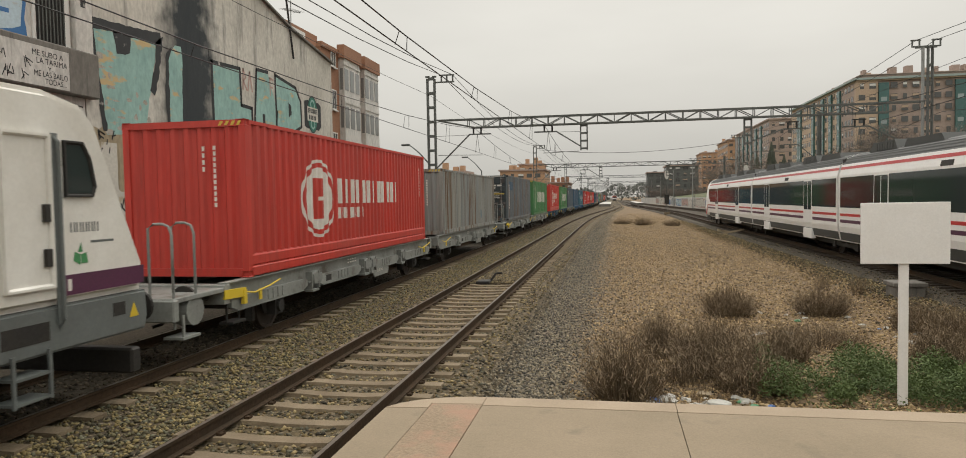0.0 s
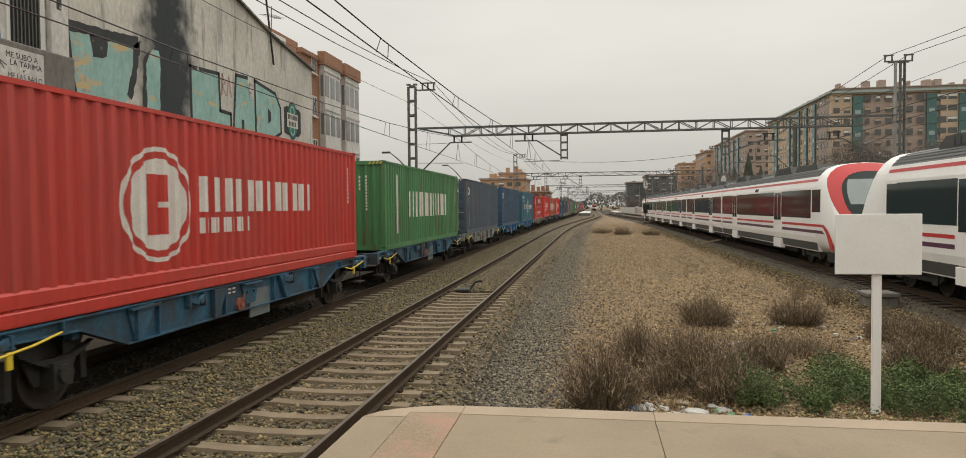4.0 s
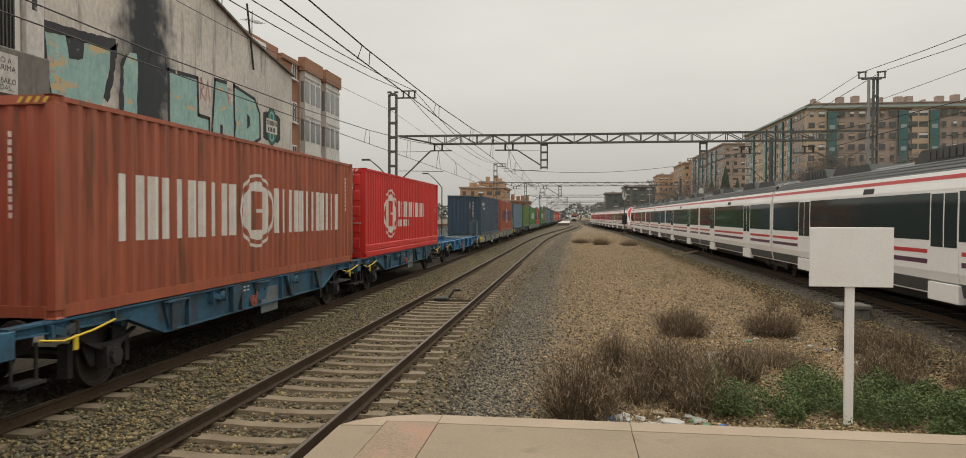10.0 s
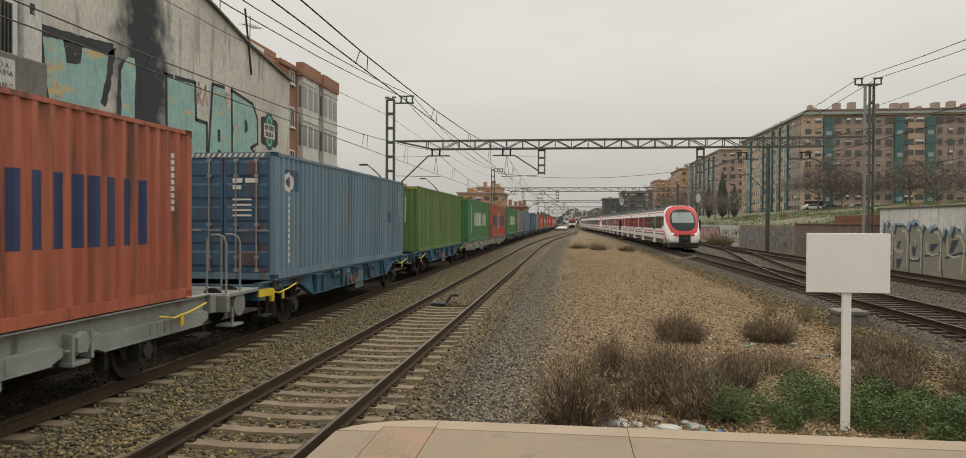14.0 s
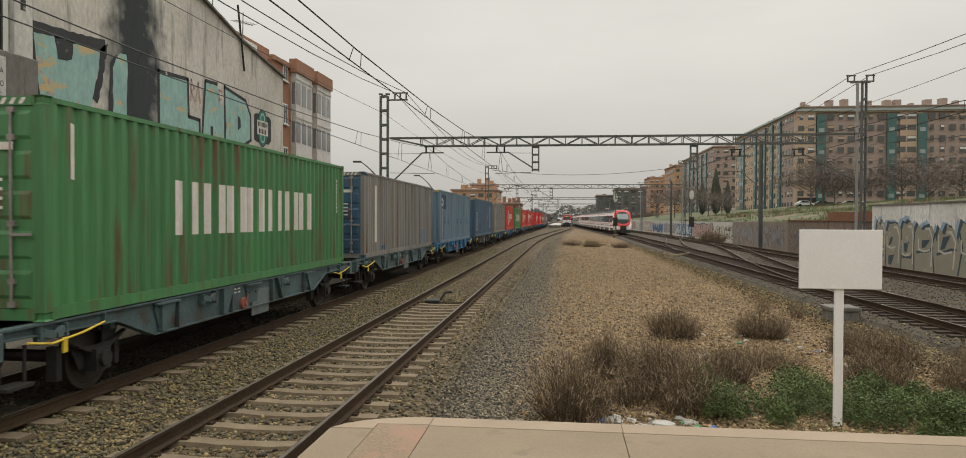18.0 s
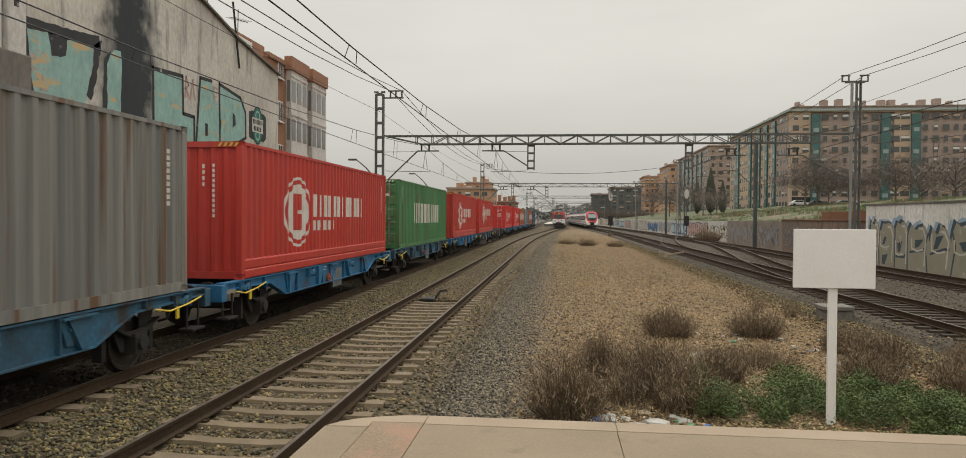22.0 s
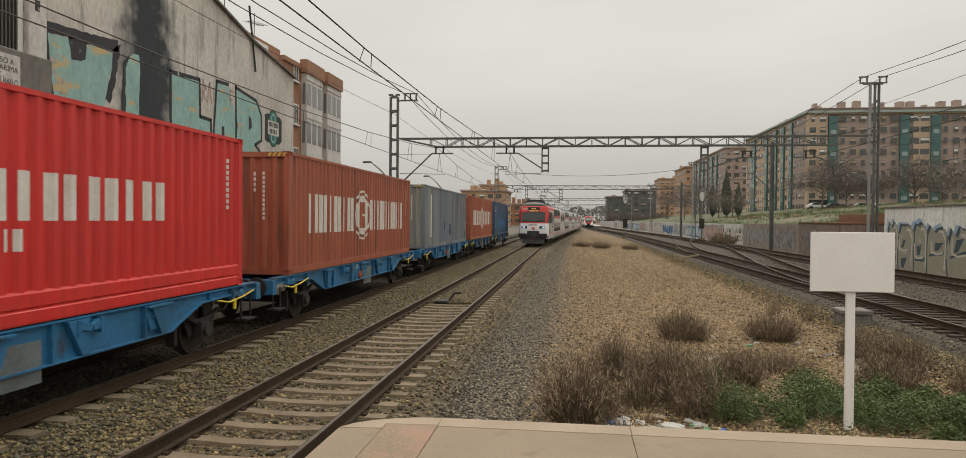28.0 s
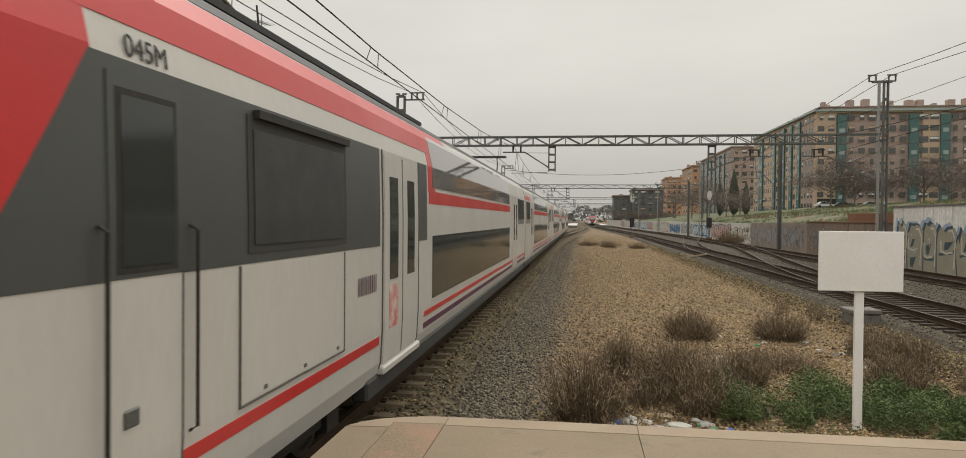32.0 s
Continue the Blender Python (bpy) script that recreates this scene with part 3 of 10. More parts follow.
def lattice(bm, a, b, w, chord, bays, up=(0, 1, 0), cross=True):
    """A square lattice column or beam from a to b."""
    a, b = Vector(a), Vector(b)
    d = (b - a).normalized()
    s = d.cross(Vector(up)).normalized() * w / 2
    t = s.cross(d).normalized() * w / 2
    cs = [(i * s + j * t) for i, j in ((-1, -1), (1, -1), (1, 1), (-1, 1))]
    for c in cs:
        bar(bm, a + c, b + c, chord)
    L = (b - a).length
    for k in range(bays + 1):
        p = a + d * L * k / bays
        for i in range(4):
            bar(bm, p + cs[i], p + cs[(i + 1) % 4], chord * 0.8)
        if cross and k < bays:
            q = a + d * L * (k + 1) / bays
            for i in range(4):
                o, e = (i, (i + 1) % 4) if (k + i) % 2 else ((i + 1) % 4, i)
                bar(bm, p + cs[o], q + cs[e], chord * 0.6)


def insulator(bm, a, b, r=0.06, n=5):
    a, b = Vector(a), Vector(b)
    for i in range(n):
        p = a.lerp(b, (i + 0.2) / n)
        q = a.lerp(b, (i + 0.6) / n)
        tube(bm, [p, q], r, 8)
    tube(bm, [a, b], r * 0.45, 6)


def mast_column(name, parent, x, z0, z1, w=0.42, bays=12, chord=0.05):
    """Two channel irons joined by flat plates, as the line's masts are."""
    bm = bmesh.new()
    for s in (-1, 1):
        box(bm, x + s * w / 2 - chord, x + s * w / 2 + chord, -0.12, 0.12, z0, z1)
    H = z1 - z0
    for k in range(bays + 1):
        z = z0 + H * k / bays
        box(bm, x - w / 2 + 0.05, x + w / 2 - 0.05, -0.115, -0.095, z - 0.07, z + 0.07)
        box(bm, x - w / 2 + 0.05, x + w / 2 - 0.05, 0.095, 0.115, z - 0.07, z + 0.07)
    return part(name, bm, STEEL, parent)


def cantilever(parent, root, tip, name="cantilever"):
    """A sloping strut with a flat end that holds the contact wire by an insulator and a registration arm."""
    bm = bmesh.new()
    s = 1 if tip[0] > root[0] else -1
    knee = (tip[0] - s * 0.9, 0, tip[2])
    bar(bm, root, knee, 0.07)
    bar(bm, knee, (tip[0] + s * 0.35, 0, tip[2]), 0.07)
    bar(bm, (root[0], 0, tip[2] - 0.05), (root[0] + s * 2.2, 0, tip[2] - 0.03), 0.02)
    arm = part(name, bm, STEEL, parent)
    bm = bmesh.new()
    x = tip[0] - s * 0.45
    for dx in (-0.22, 0.22):
        tube(bm, [(x + dx, 0, tip[2]), (x + dx, 0, tip[2] + 0.32)], 0.05, 8)
    bar(bm, (x - 0.33, 0, tip[2] + 0.36), (x + 0.33, 0, tip[2] + 0.36), 0.06)
    part("insulator", bm, BLACK, arm)
    bm = bmesh.new()
    bar(bm, (x, 0, tip[2]), (x - 0.12, 0, tip[2] - 1.05), 0.02)
    bar(bm, (x, 0, tip[2]), (x + 0.12, 0, tip[2] - 1.05), 0.02)
    bar(bm, (root[0] + s * 0.1, 0, tip[2] - 1.15), (x + s * 0.3, 0, tip[2] - 1.2), 0.03)
    part("steady_arm", bm, STEEL, arm)


def gantry(y):
    g = thing("catenary_gantry", "grey steel lattice portal spanning the tracks with masts", "gantry", "portals of the overhead line", pose(bend(y), y, 0))
    mast_column("mast", g, -10.35, -0.4, 9.6)
    mast_column("mast", g, 16.1, -0.4, 9.95, 0.2, 11, 0.025)
    bm = bmesh.new()
    tube(bm, [(15.74, -0.05, -0.4), (15.74, -0.05, 9.9)], 0.08, 8)
    part("earth_pole", bm, PALESTEEL, g, "pale galvanised pole")
    # beam
    bm = bmesh.new()
    x0, x1, zt, zb, w = -10.0, 15.8, 7.16, 6.68, 0.24
    n = 28
    xs = [x0 + (x1 - x0) * i / n for i in range(n + 1)]
    for dy in (-w, w):
        bar(bm, (x0, dy, zt), (x1, dy, zt), 0.07)
        bar(bm, (xs[2] + 0.4, dy, zb), (x1 - 1.6, dy, zb), 0.07)
        bar(bm, (x0, dy, zt), (xs[2] + 0.4, dy, zb), 0.06)
        for i in range(2, n - 1):
            bar(bm, (xs[i], dy, zb), (xs[i], dy, zt), 0.045)
            if i < n - 2:
                a, b = (zb, zt) if i % 2 else (zt, zb)
                bar(bm, (xs[i], dy, a), (xs[i + 1], dy, b), 0.045)
    for i in range(0, n, 2):
        bar(bm, (xs[i], -w, zt), (xs[i], w, zt), 0.04)
    part("beam", bm, STEEL, g, "grey lattice beam with diagonal braces")
    # hanging posts
    for x, z in ((-1.55, 5.2), (7.2, 5.2)):
        bm = bmesh.new()
        for s in (-0.18, 0.18):
            box(bm, x + s - 0.035, x + s + 0.035, -0.1, 0.1, z, zb)
        for k in range(4):
            zz = z + 0.1 + k * (zb - z - 0.2) / 3
            box(bm, x - 0.18, x + 0.18, -0.09, 0.09, zz - 0.05, zz + 0.05)
        part("drop_post", bm, STEEL, g)
    # arms
    cantilever(g, (-10.1, 0, 4.4), (-7.2, 0, 6.3))
    cantilever(g, (-1.7, 0, 5.4), (-4.0, 0, 6.3))
    cantilever(g, (15.8, 0, 4.6), (12.3, 0, 6.0))
    cantilever(g, (7.4, 0, 5.4), (9.9, 0, 6.0))
    # crossarm at the left mast's top and the pair at the right one
    bm = bmesh.new()
    bar(bm, (-10.2, 0, 9.38), (-8.95, 0, 9.38), 0.08)
    for x in (-9.72, -9.4, -9.05):
        tube(bm, [(x, 0, 9.4), (x, 0, 9.75)], 0.05, 8)
    bar(bm, (-9.85, 0, 9.78), (-8.95, 0, 9.78), 0.07)
    for x in (-10.55, -10.15):
        bar(bm, (x - 0.12, 0, 9.72), (x + 0.12, 0, 9.72), 0.1)
    part("crossarm", bm, STEEL, g)
    bm = bmesh.new()
    bar(bm, (15.4, 0, 9.95), (16.4, 0, 9.95), 0.12)
    for x in (15.42, 16.4):
        for dx in (-0.17, 0.17):
            tube(bm, [(x + dx, 0, 9.98), (x + dx, 0, 10.28)], 0.045, 8)
        bar(bm, (x - 0.24, 0, 10.3), (x + 0.24, 0, 10.3), 0.07)
        bar(bm, (x - 0.2, 0, 9.98), (x + 0.2, 0, 9.98), 0.07)
    part("crossarm", bm, STEEL, g)
    return g


PALESTEEL = mat("pale_galvanised", (0.3, 0.305, 0.295), 0.55, 0.3, alt=(0.22, 0.22, 0.21), amt=0.6, scale=1.0, fine=25, bump=0.05)
GANTRY_Y = [-15, 39.7, 95, 150, 205, 262, 320, 380]
for y in GANTRY_Y:
    gantry(y)


def sag(a, b, s, n=10):
    a, b = Vector(a), Vector(b)
    return [a.lerp(b, i / n) - Vector((0, 0, s * 4 * (i / n) * (1 - i / n))) for i in range(n + 1)]


def wires():
    lines = thing("overhead_wires", "black contact and carrier wires strung over the tracks", "overhead wires")
    spans = list(zip(GANTRY_Y, GANTRY_Y[1:]))

    def run(name, x, z, s, r, f=bend):
        bm = bmesh.new()
        for i, (a, b) in enumerate(spans):
            if a > 300:
                continue
            xa, xb = x + f(a), x + f(b)
            pts = sag((xa, a, z), (xb, b, z), s, 8 if a < 100 else 4)
            tube(bm, pts, r, 5, caps=False)
        part(name, bm, WIRE, lines)
    for cx, f in ((FREIGHT_X, bend), (NEAR_X, bend_near), (RIGHT_X, bend_right), (OUTER_X, bend_right)):
        run("contact_wire", cx, 5.33, 0.02, 0.012, f)
        run("carrier_wire", cx + 0.05, 6.6, 1.05, 0.013, f)
        bm = bmesh.new()
        for a, b in spans[:5]:
            n = 8
            for k in range(1, n):
                y = a + (b - a) * k / n
                q = 4 * (k / n) * (1 - k / n)
                for dx in ((-0.12, 0.12) if a < 60 else (0,)):
                    tube(bm, [(cx + dx * 0.3 + f(y), y + dx * 2, 5.33 - 0.02 * q), (cx + 0.05 + f(y), y + dx * 2, 6.6 - 1.05 * q)], 0.008, 4, caps=False)
        part("dropper", bm, WIRE, lines)["kind"] = "stuff"
    run("feeder_wire", -9.7, 9.78, 1.2, 0.018)
    run("feeder_wire", -9.05, 9.78, 1.2, 0.018)
    run("feeder_wire", 15.42, 10.3, 0.95, 0.016)
    run("feeder_wire", 16.4, 10.3, 0.95, 0.016)
    run("earth_wire", -10.35, 8.6, 0.45, 0.01)
    run("earth_wire", 16.2, 8.75, 0.1, 0.012)
    bm = bmesh.new()
    tube(bm, sag((-9.8, 95.2, 9.2), (15.9, 95.2, 9.6), 0.9, 14), 0.025, 5, caps=False)
    part("span_wire", bm, WIRE, lines)


wires()

# ---- freight train ----


def paint(name, col, rust=0.66, alt=None, rough=0.5):
    return mat(name, col, rough, alt=alt or tuple(c * 0.72 for c in col), amt=0.9, scale=0.8, fine=9, fine_amt=0.17, bump=0.05, stretch=(1, 1, 0.09),
               wear=RUST, wear_lo=rust - 0.08, wear_hi=rust + 0.1, wear_scale=4.0, wear_stretch=(1, 1, 0.1))


def streaked(name, col, alt, rust=0.6):
    """Old paint bleached and stained in long upright runs."""
    return mat(name, col, 0.6, alt=alt, amt=1.0, scale=1.1, fine=9, fine_amt=0.22, bump=0.05, stretch=(1, 1, 0.025),
               wear=(0.125, 0.07, 0.036), wear_lo=rust - 0.02, wear_hi=rust + 0.09, wear_scale=4.5, wear_stretch=(1, 1, 0.03))


C = {
    "red": paint("container_red", (0.50, 0.035, 0.022), 0.74, (0.42, 0.05, 0.035)),
    "bright": paint("container_bright_red", (0.60, 0.025, 0.02), 0.8, (0.52, 0.03, 0.022)),
    "wine": paint("container_wine_red", (0.27, 0.035, 0.028), 0.68),
    "darkred": paint("container_dark_red", (0.38, 0.03, 0.025), 0.72, (0.32, 0.035, 0.03)),
    "brown": paint("container_red_brown", (0.37, 0.105, 0.052), 0.61, (0.30, 0.075, 0.038)),
    "salmon": paint("container_faded_red", (0.40, 0.115, 0.066), 0.58, (0.31, 0.08, 0.046)),
    "green": paint("container_green", (0.066, 0.222, 0.08), 0.61, (0.05, 0.165, 0.06)),
    "olive": paint("container_olive", (0.12, 0.21, 0.06), 0.63),
    "grey": streaked("container_grey", (0.31, 0.30, 0.262), (0.20, 0.21, 0.205), 0.56),
    "oldgrey": streaked("container_old_grey", (0.235, 0.225, 0.20), (0.15, 0.155, 0.15), 0.55),
    "rustygrey": streaked("container_rusty_grey", (0.285, 0.28, 0.25), (0.20, 0.22, 0.225), 0.53),
    "dull": streaked("container_dull_blue_grey", (0.16, 0.172, 0.175), (0.1, 0.13, 0.155), 0.525),
    "char": paint("container_charcoal", (0.032, 0.042, 0.048), 0.66, (0.03, 0.034, 0.036)),
    "greyblue": streaked("container_grey_blue", (0.255, 0.25, 0.235), (0.085, 0.14, 0.20), 0.57),
    "navy": paint("container_navy", (0.05, 0.085, 0.125), 0.64, (0.045, 0.07, 0.1)),
    "dusk": streaked("container_dusky_blue", (0.078, 0.108, 0.148), (0.07, 0.088, 0.1), 0.61),
    "blue": paint("container_blue", (0.04, 0.098, 0.168), 0.61, (0.03, 0.072, 0.12)),
    "light": streaked("container_light_blue", (0.145, 0.225, 0.285), (0.10, 0.165, 0.215), 0.6),
    "rustyblue": streaked("container_rusty_blue", (0.035, 0.115, 0.20), (0.055, 0.11, 0.16), 0.545),
    "vivid": paint("fresh_blue", (0.03, 0.12, 0.28), 0.72, (0.035, 0.11, 0.22)),
    "deep": paint("patch_deep_blue", (0.02, 0.06, 0.13), 0.72, (0.02, 0.05, 0.10)),
    "teal": paint("container_teal", (0.035, 0.14, 0.19), 0.64, (0.03, 0.1, 0.14)),
}
W_BLUE = mat("wagon_blue", (0.03, 0.125, 0.21), 0.65, alt=(0.022, 0.06, 0.092), amt=1.0, scale=0.9, fine=14, fine_amt=0.3, bump=0.08, wear=(0.035, 0.03, 0.026), wear_lo=0.46, wear_hi=0.64, wear_scale=1.5, wear_stretch=(1, 1, 0.6))
W_VIVID = mat("wagon_bright_blue", (0.022, 0.165, 0.34), 0.6, alt=(0.02, 0.09, 0.17), amt=0.9, scale=0.8, fine=14, fine_amt=0.2, bump=0.08, wear=(0.05, 0.045, 0.04), wear_lo=0.56, wear_hi=0.7, wear_scale=1.5)
W_DARK = mat("wagon_dark", (0.06, 0.072, 0.072), 0.7, alt=(0.03, 0.032, 0.03), amt=1.0, scale=0.9, fine=14, fine_amt=0.3, bump=0.08, wear=(0.09, 0.06, 0.04), wear_lo=0.55, wear_hi=0.7, wear_scale=1.5)
W_TEAL = mat("wagon_blue_green", (0.075, 0.12, 0.125), 0.65, alt=(0.05, 0.078, 0.08), amt=1.0, scale=0.9, fine=14, fine_amt=0.25, bump=0.08, wear=(0.06, 0.045, 0.035), wear_lo=0.55, wear_hi=0.68, wear_scale=1.8)
W_GREY = mat("wagon_grey", (0.26, 0.27, 0.25), 0.6, alt=(0.15, 0.155, 0.145), amt=0.9, scale=0.7, fine=14, fine_amt=0.15, bump=0.08, wear=(0.09, 0.075, 0.06), wear_lo=0.58, wear_hi=0.7, wear_scale=1.3)

CL, CW, CH = 12.192, 2.5, 2.896


def corrugated(axis_len, height, pitch=0.29, d=0.05):
    """A corrugated sheet in the y-z plane: y along, x as depth (outside at 0)."""
    ys = []
    n = max(1, round(axis_len / pitch))
    p = axis_len / n
    for i in range(n):
        y = i * p
        ys += [(y, 0), (y + p * 0.32, 0), (y + p * 0.5, -d), (y + p * 0.82, -d)]
    ys.append((axis_len, 0))
    v = [(x, y, z) for y, x in ys for z in (0, height)]
    f = [(2 * i, 2 * i + 2, 2 * i + 3, 2 * i + 1) for i in range(len(ys) - 1)]
    return v, f


def frame_mesh(h):
    bm = bmesh.new()
    hw = CW / 2
    for x in (-hw, hw):
        s = 1 if x > 0 else -1
        for y in (0, CL):
            e = 1 if y == 0 else -1
            box(bm, min(x, x - s * 0.13), max(x, x - s * 0.13), min(y, y + e * 0.16), max(y, y + e * 0.16), 0.11, h - 0.11)
        box(bm, min(x - s * 0.004, x - s * 0.07), max(x - s * 0.004, x - s * 0.07), 0.16, CL - 0.16, h - 0.075, h - 0.008)
        box(bm, min(x - s * 0.004, x - s * 0.07), max(x - s * 0.004, x - s * 0.07), 0.16, CL - 0.16, 0.01, 0.17)
    for y in (0, CL - 0.09):
        box(bm, -hw + 0.13, hw - 0.13, y + 0.005, y + 0.085, h - 0.13, h - 0.008)
        box(bm, -hw + 0.13, hw - 0.13, y + 0.005, y + 0.085, 0.01, 0.16)
    return bm


def bottom_rail_mesh():
    """A deep pressed rail with two creases under the corrugated side."""
    bm = bmesh.new()
    x = CW / 2
    prof = [(x - 0.005, 0.02), (x + 0.004, 0.03), (x + 0.004, 0.17), (x - 0.03, 0.2), (x + 0.0, 0.225), (x + 0.0, 0.385), (x - 0.02, 0.42), (x - 0.06, 0.42)]
    a = [bm.verts.new((px, 0.165, pz)) for px, pz in prof]
    b = [bm.verts.new((px, CL - 0.165, pz)) for px, pz in prof]
    for i in range(len(prof) - 1):
        bm.faces.new((a[i], b[i], b[i + 1], a[i + 1]))
    return bm


def casting_mesh():
    """A corner casting with its oval holes cut as insets."""
    bm = bmesh.new()
    box(bm, -0.085, 0.085, -0.09, 0.09, -0.059, 0.059)
    faces = [f for f in bm.faces if abs(f.normal.x) > 0.9 or abs(f.normal.y) > 0.9]
    bm.normal_update()
    faces = [f for f in bm.faces if abs(f.normal.z) < 0.5]
    r = bmesh.ops.inset_individual(bm, faces=faces, thickness=0.032)
    for f in faces:
        f.normal_update()
        bmesh.ops.translate(bm, verts=f.verts, vec=-f.normal * 0.03)
    return bm


def door_mesh(w, h):
    bm = bmesh.new()
    box(bm, 0, w, 0.03, 0.06, 0, h)
    return bm


def swage_mesh(w, h):
    """One raised pressing across a door leaf, with sloping edges."""
    bm = bmesh.new()
    p = (h - 0.24) / 4.6 * 0.72
    a = [bm.verts.new(q) for q in ((0.05, 0.03, 0), (w - 0.05, 0.03, 0), (w - 0.05, 0.03, p), (0.05, 0.03, p))]
    b = [bm.verts.new(q) for q in ((0.09, 0.01, 0.05), (w - 0.09, 0.01, 0.05), (w - 0.09, 0.01, p - 0.05), (0.09, 0.01, p - 0.05))]
    for i in range(4):
        bm.faces.new((a[i], a[(i + 1) % 4], b[(i + 1) % 4], b[i]))
    bm.faces.new(b)
    bmesh.ops.recalc_face_normals(bm, faces=bm.faces[:])
    return bm


def rod_mesh(h):
    bm = bmesh.new()
    tube(bm, [(0, 0, 0.05), (0, 0, h - 0.05)], 0.019, 7)
    for z in (0.05, 0.35, h * 0.42, h - 0.4, h - 0.05):
        box(bm, -0.05, 0.05, -0.01, 0.05, z - 0.035, z + 0.035)
    box(bm, 0.0, 0.3, -0.025, -0.005, h * 0.36, h * 0.36 + 0.035)
    return bm


RODM = mat("rod_galvanised", (0.36, 0.34, 0.32), 0.55, 0.5, alt=(0.2, 0.17, 0.15), amt=0.7, scale=2, fine=30, bump=0.05)
PROTO = {}


def proto(key, maker):
    """A mesh that is built once and shared by all the pieces alike."""
    if key not in PROTO:
        r = maker()
        if isinstance(r, tuple):
            me = bpy.data.meshes.new(key)
            me.from_pydata(r[0], [], r[1])
        else:
            me = bpy.data.meshes.new(key)
            r.normal_update()
            r.to_mesh(me)
            r.free()
        me.materials.append(None)
        PROTO[key] = me
    return PROTO[key]


def piece(name, key, maker, material, parent, m=None, label=""):
    ob = new(name, proto(key, maker))
    ob.parent = parent
    if m is not None:
        ob.matrix_basis = m
    ob.material_slots[0].link = "OBJECT"
    ob.material_slots[0].material = material
    if label:
        ob["label"] = label
    return ob


def mark(name, rects, material, parent, m, label=""):
    """Flat painted marks: (y0, y1, z0, z1) rectangles or lists of (y, z) points, on the x = 0 plane."""
    v, f = [], []
    for r in rects:
        pts = [(r[0], r[2]), (r[1], r[2]), (r[1], r[3]), (r[0], r[3])] if not isinstance(r, list) else r
        b = len(v)
        v += [(0.0, y, z) for y, z in pts]
        f.append(tuple(range(b, b + len(pts))))
    ob = mesh_of(name, v, f, material, parent, label)
    ob.matrix_basis = m
    if name in ("serial_marks", "stencilled_data", "hazard_stripes", "tags", "fill", "cuts", "outline", "highlight", "badge_bars", "pink_tag"):
        ob["kind"] = "stuff"
    return ob


def rib_depth(y):
    """How deep the corrugated side lies at y from the container's end."""
    p = (CL - 0.32) / 41
    k = ((y - 0.16) / p) % 1.0
    return 0.0 if k < 0.32 else -0.05 * (k - 0.32) / 0.18 if k < 0.5 else -0.05 if k < 0.82 else -0.05 * (1.0 - k) / 0.18


def cut(poly, y, keep_above):
    """A convex outline cut at y."""
    out = []
    for (a, b), (c, d) in zip(poly, poly[1:] + poly[:1]):
        ia, ic = (a >= y) == keep_above or a == y, (c >= y) == keep_above or c == y
        if ia:
            out.append((a, b))
        if ia != ic and a != c:
            out.append((y, b + (d - b) * (y - a) / (c - a)))
    return out


def ribbed_mark(name, rects, material, parent, off=0.003, label=""):
    """Paint that follows the corrugation of the container's side."""
    if name == "company_word":
        for r in rects:
            ribbed_mark("word_block", r[1] if r[0] == "block" else [r], material, parent, off)
        return None
    p = (CL - 0.32) / 41
    v, f = [], []
    for r in rects:
        pts = [(r[0], r[2]), (r[1], r[2]), (r[1], r[3]), (r[0], r[3])] if not isinstance(r, list) else r
        lo, hi = min(q[0] for q in pts), max(q[0] for q in pts)
        k0 = int(math.floor((lo - 0.16) / p))
        stops = [0.16 + p * (k + e) for k in range(k0, k0 + int((hi - lo) / p) + 3) for e in (0.0, 0.32, 0.5, 0.82)]
        for a, b in zip(stops, stops[1:]):
            if b <= lo + 1e-4 or a >= hi - 1e-4:
                continue
            q = cut(cut(list(pts), a, True), b, False)
            if len(q) < 3:
                continue
            n0 = len(v)
            v += [(CW / 2 - 0.012 + off + rib_depth(min(max(y, a + 1e-6), b - 1e-6)), y, z) for y, z in q]
            f.append(tuple(range(n0, n0 + len(q))))
    ob = mesh_of(name, v, f, material, parent, label)
    if name == "serial_marks":
        ob["kind"] = "stuff"
    return ob


def ring(cy, cz, r0, r1, n=28):
    out = []
    for k in range(n):
        a, b = 2 * math.pi * k / n, 2 * math.pi * (k + 1) / n
        out.append([(cy + r0 * math.cos(a), cz + r0 * math.sin(a)), (cy + r1 * math.cos(a), cz + r1 * math.sin(a)), (cy + r1 * math.cos(b), cz + r1 * math.sin(b)), (cy + r0 * math.cos(b), cz + r0 * math.sin(b))])
    return out


def word(y, z, w, h, n, gap=0.26, stroke=0.36):
    """A company word as n plain blocks, each of two upright bars."""
    out = []
    p = w / n
    for i in range(n):
        a = y + i * p
        b = a + p * (1 - gap)
        s = (b - a) * stroke
        out += [(a, a + s, z, z + h), (b - s, b, z, z + h)]
    return out


def blocks(y, z, w, h, n, gap=0.2, stroke=0.36):
    """A company word as n plain pairs of upright bars."""
    out = []
    p = w / n
    for i in range(n):
        a = y + i * p
        b = a + p * (1 - gap)
        s = (b - a) * stroke
        out.append(("block", [(a, a + s, z, z + h), (b - s, b, z, z + h)]))
    return out


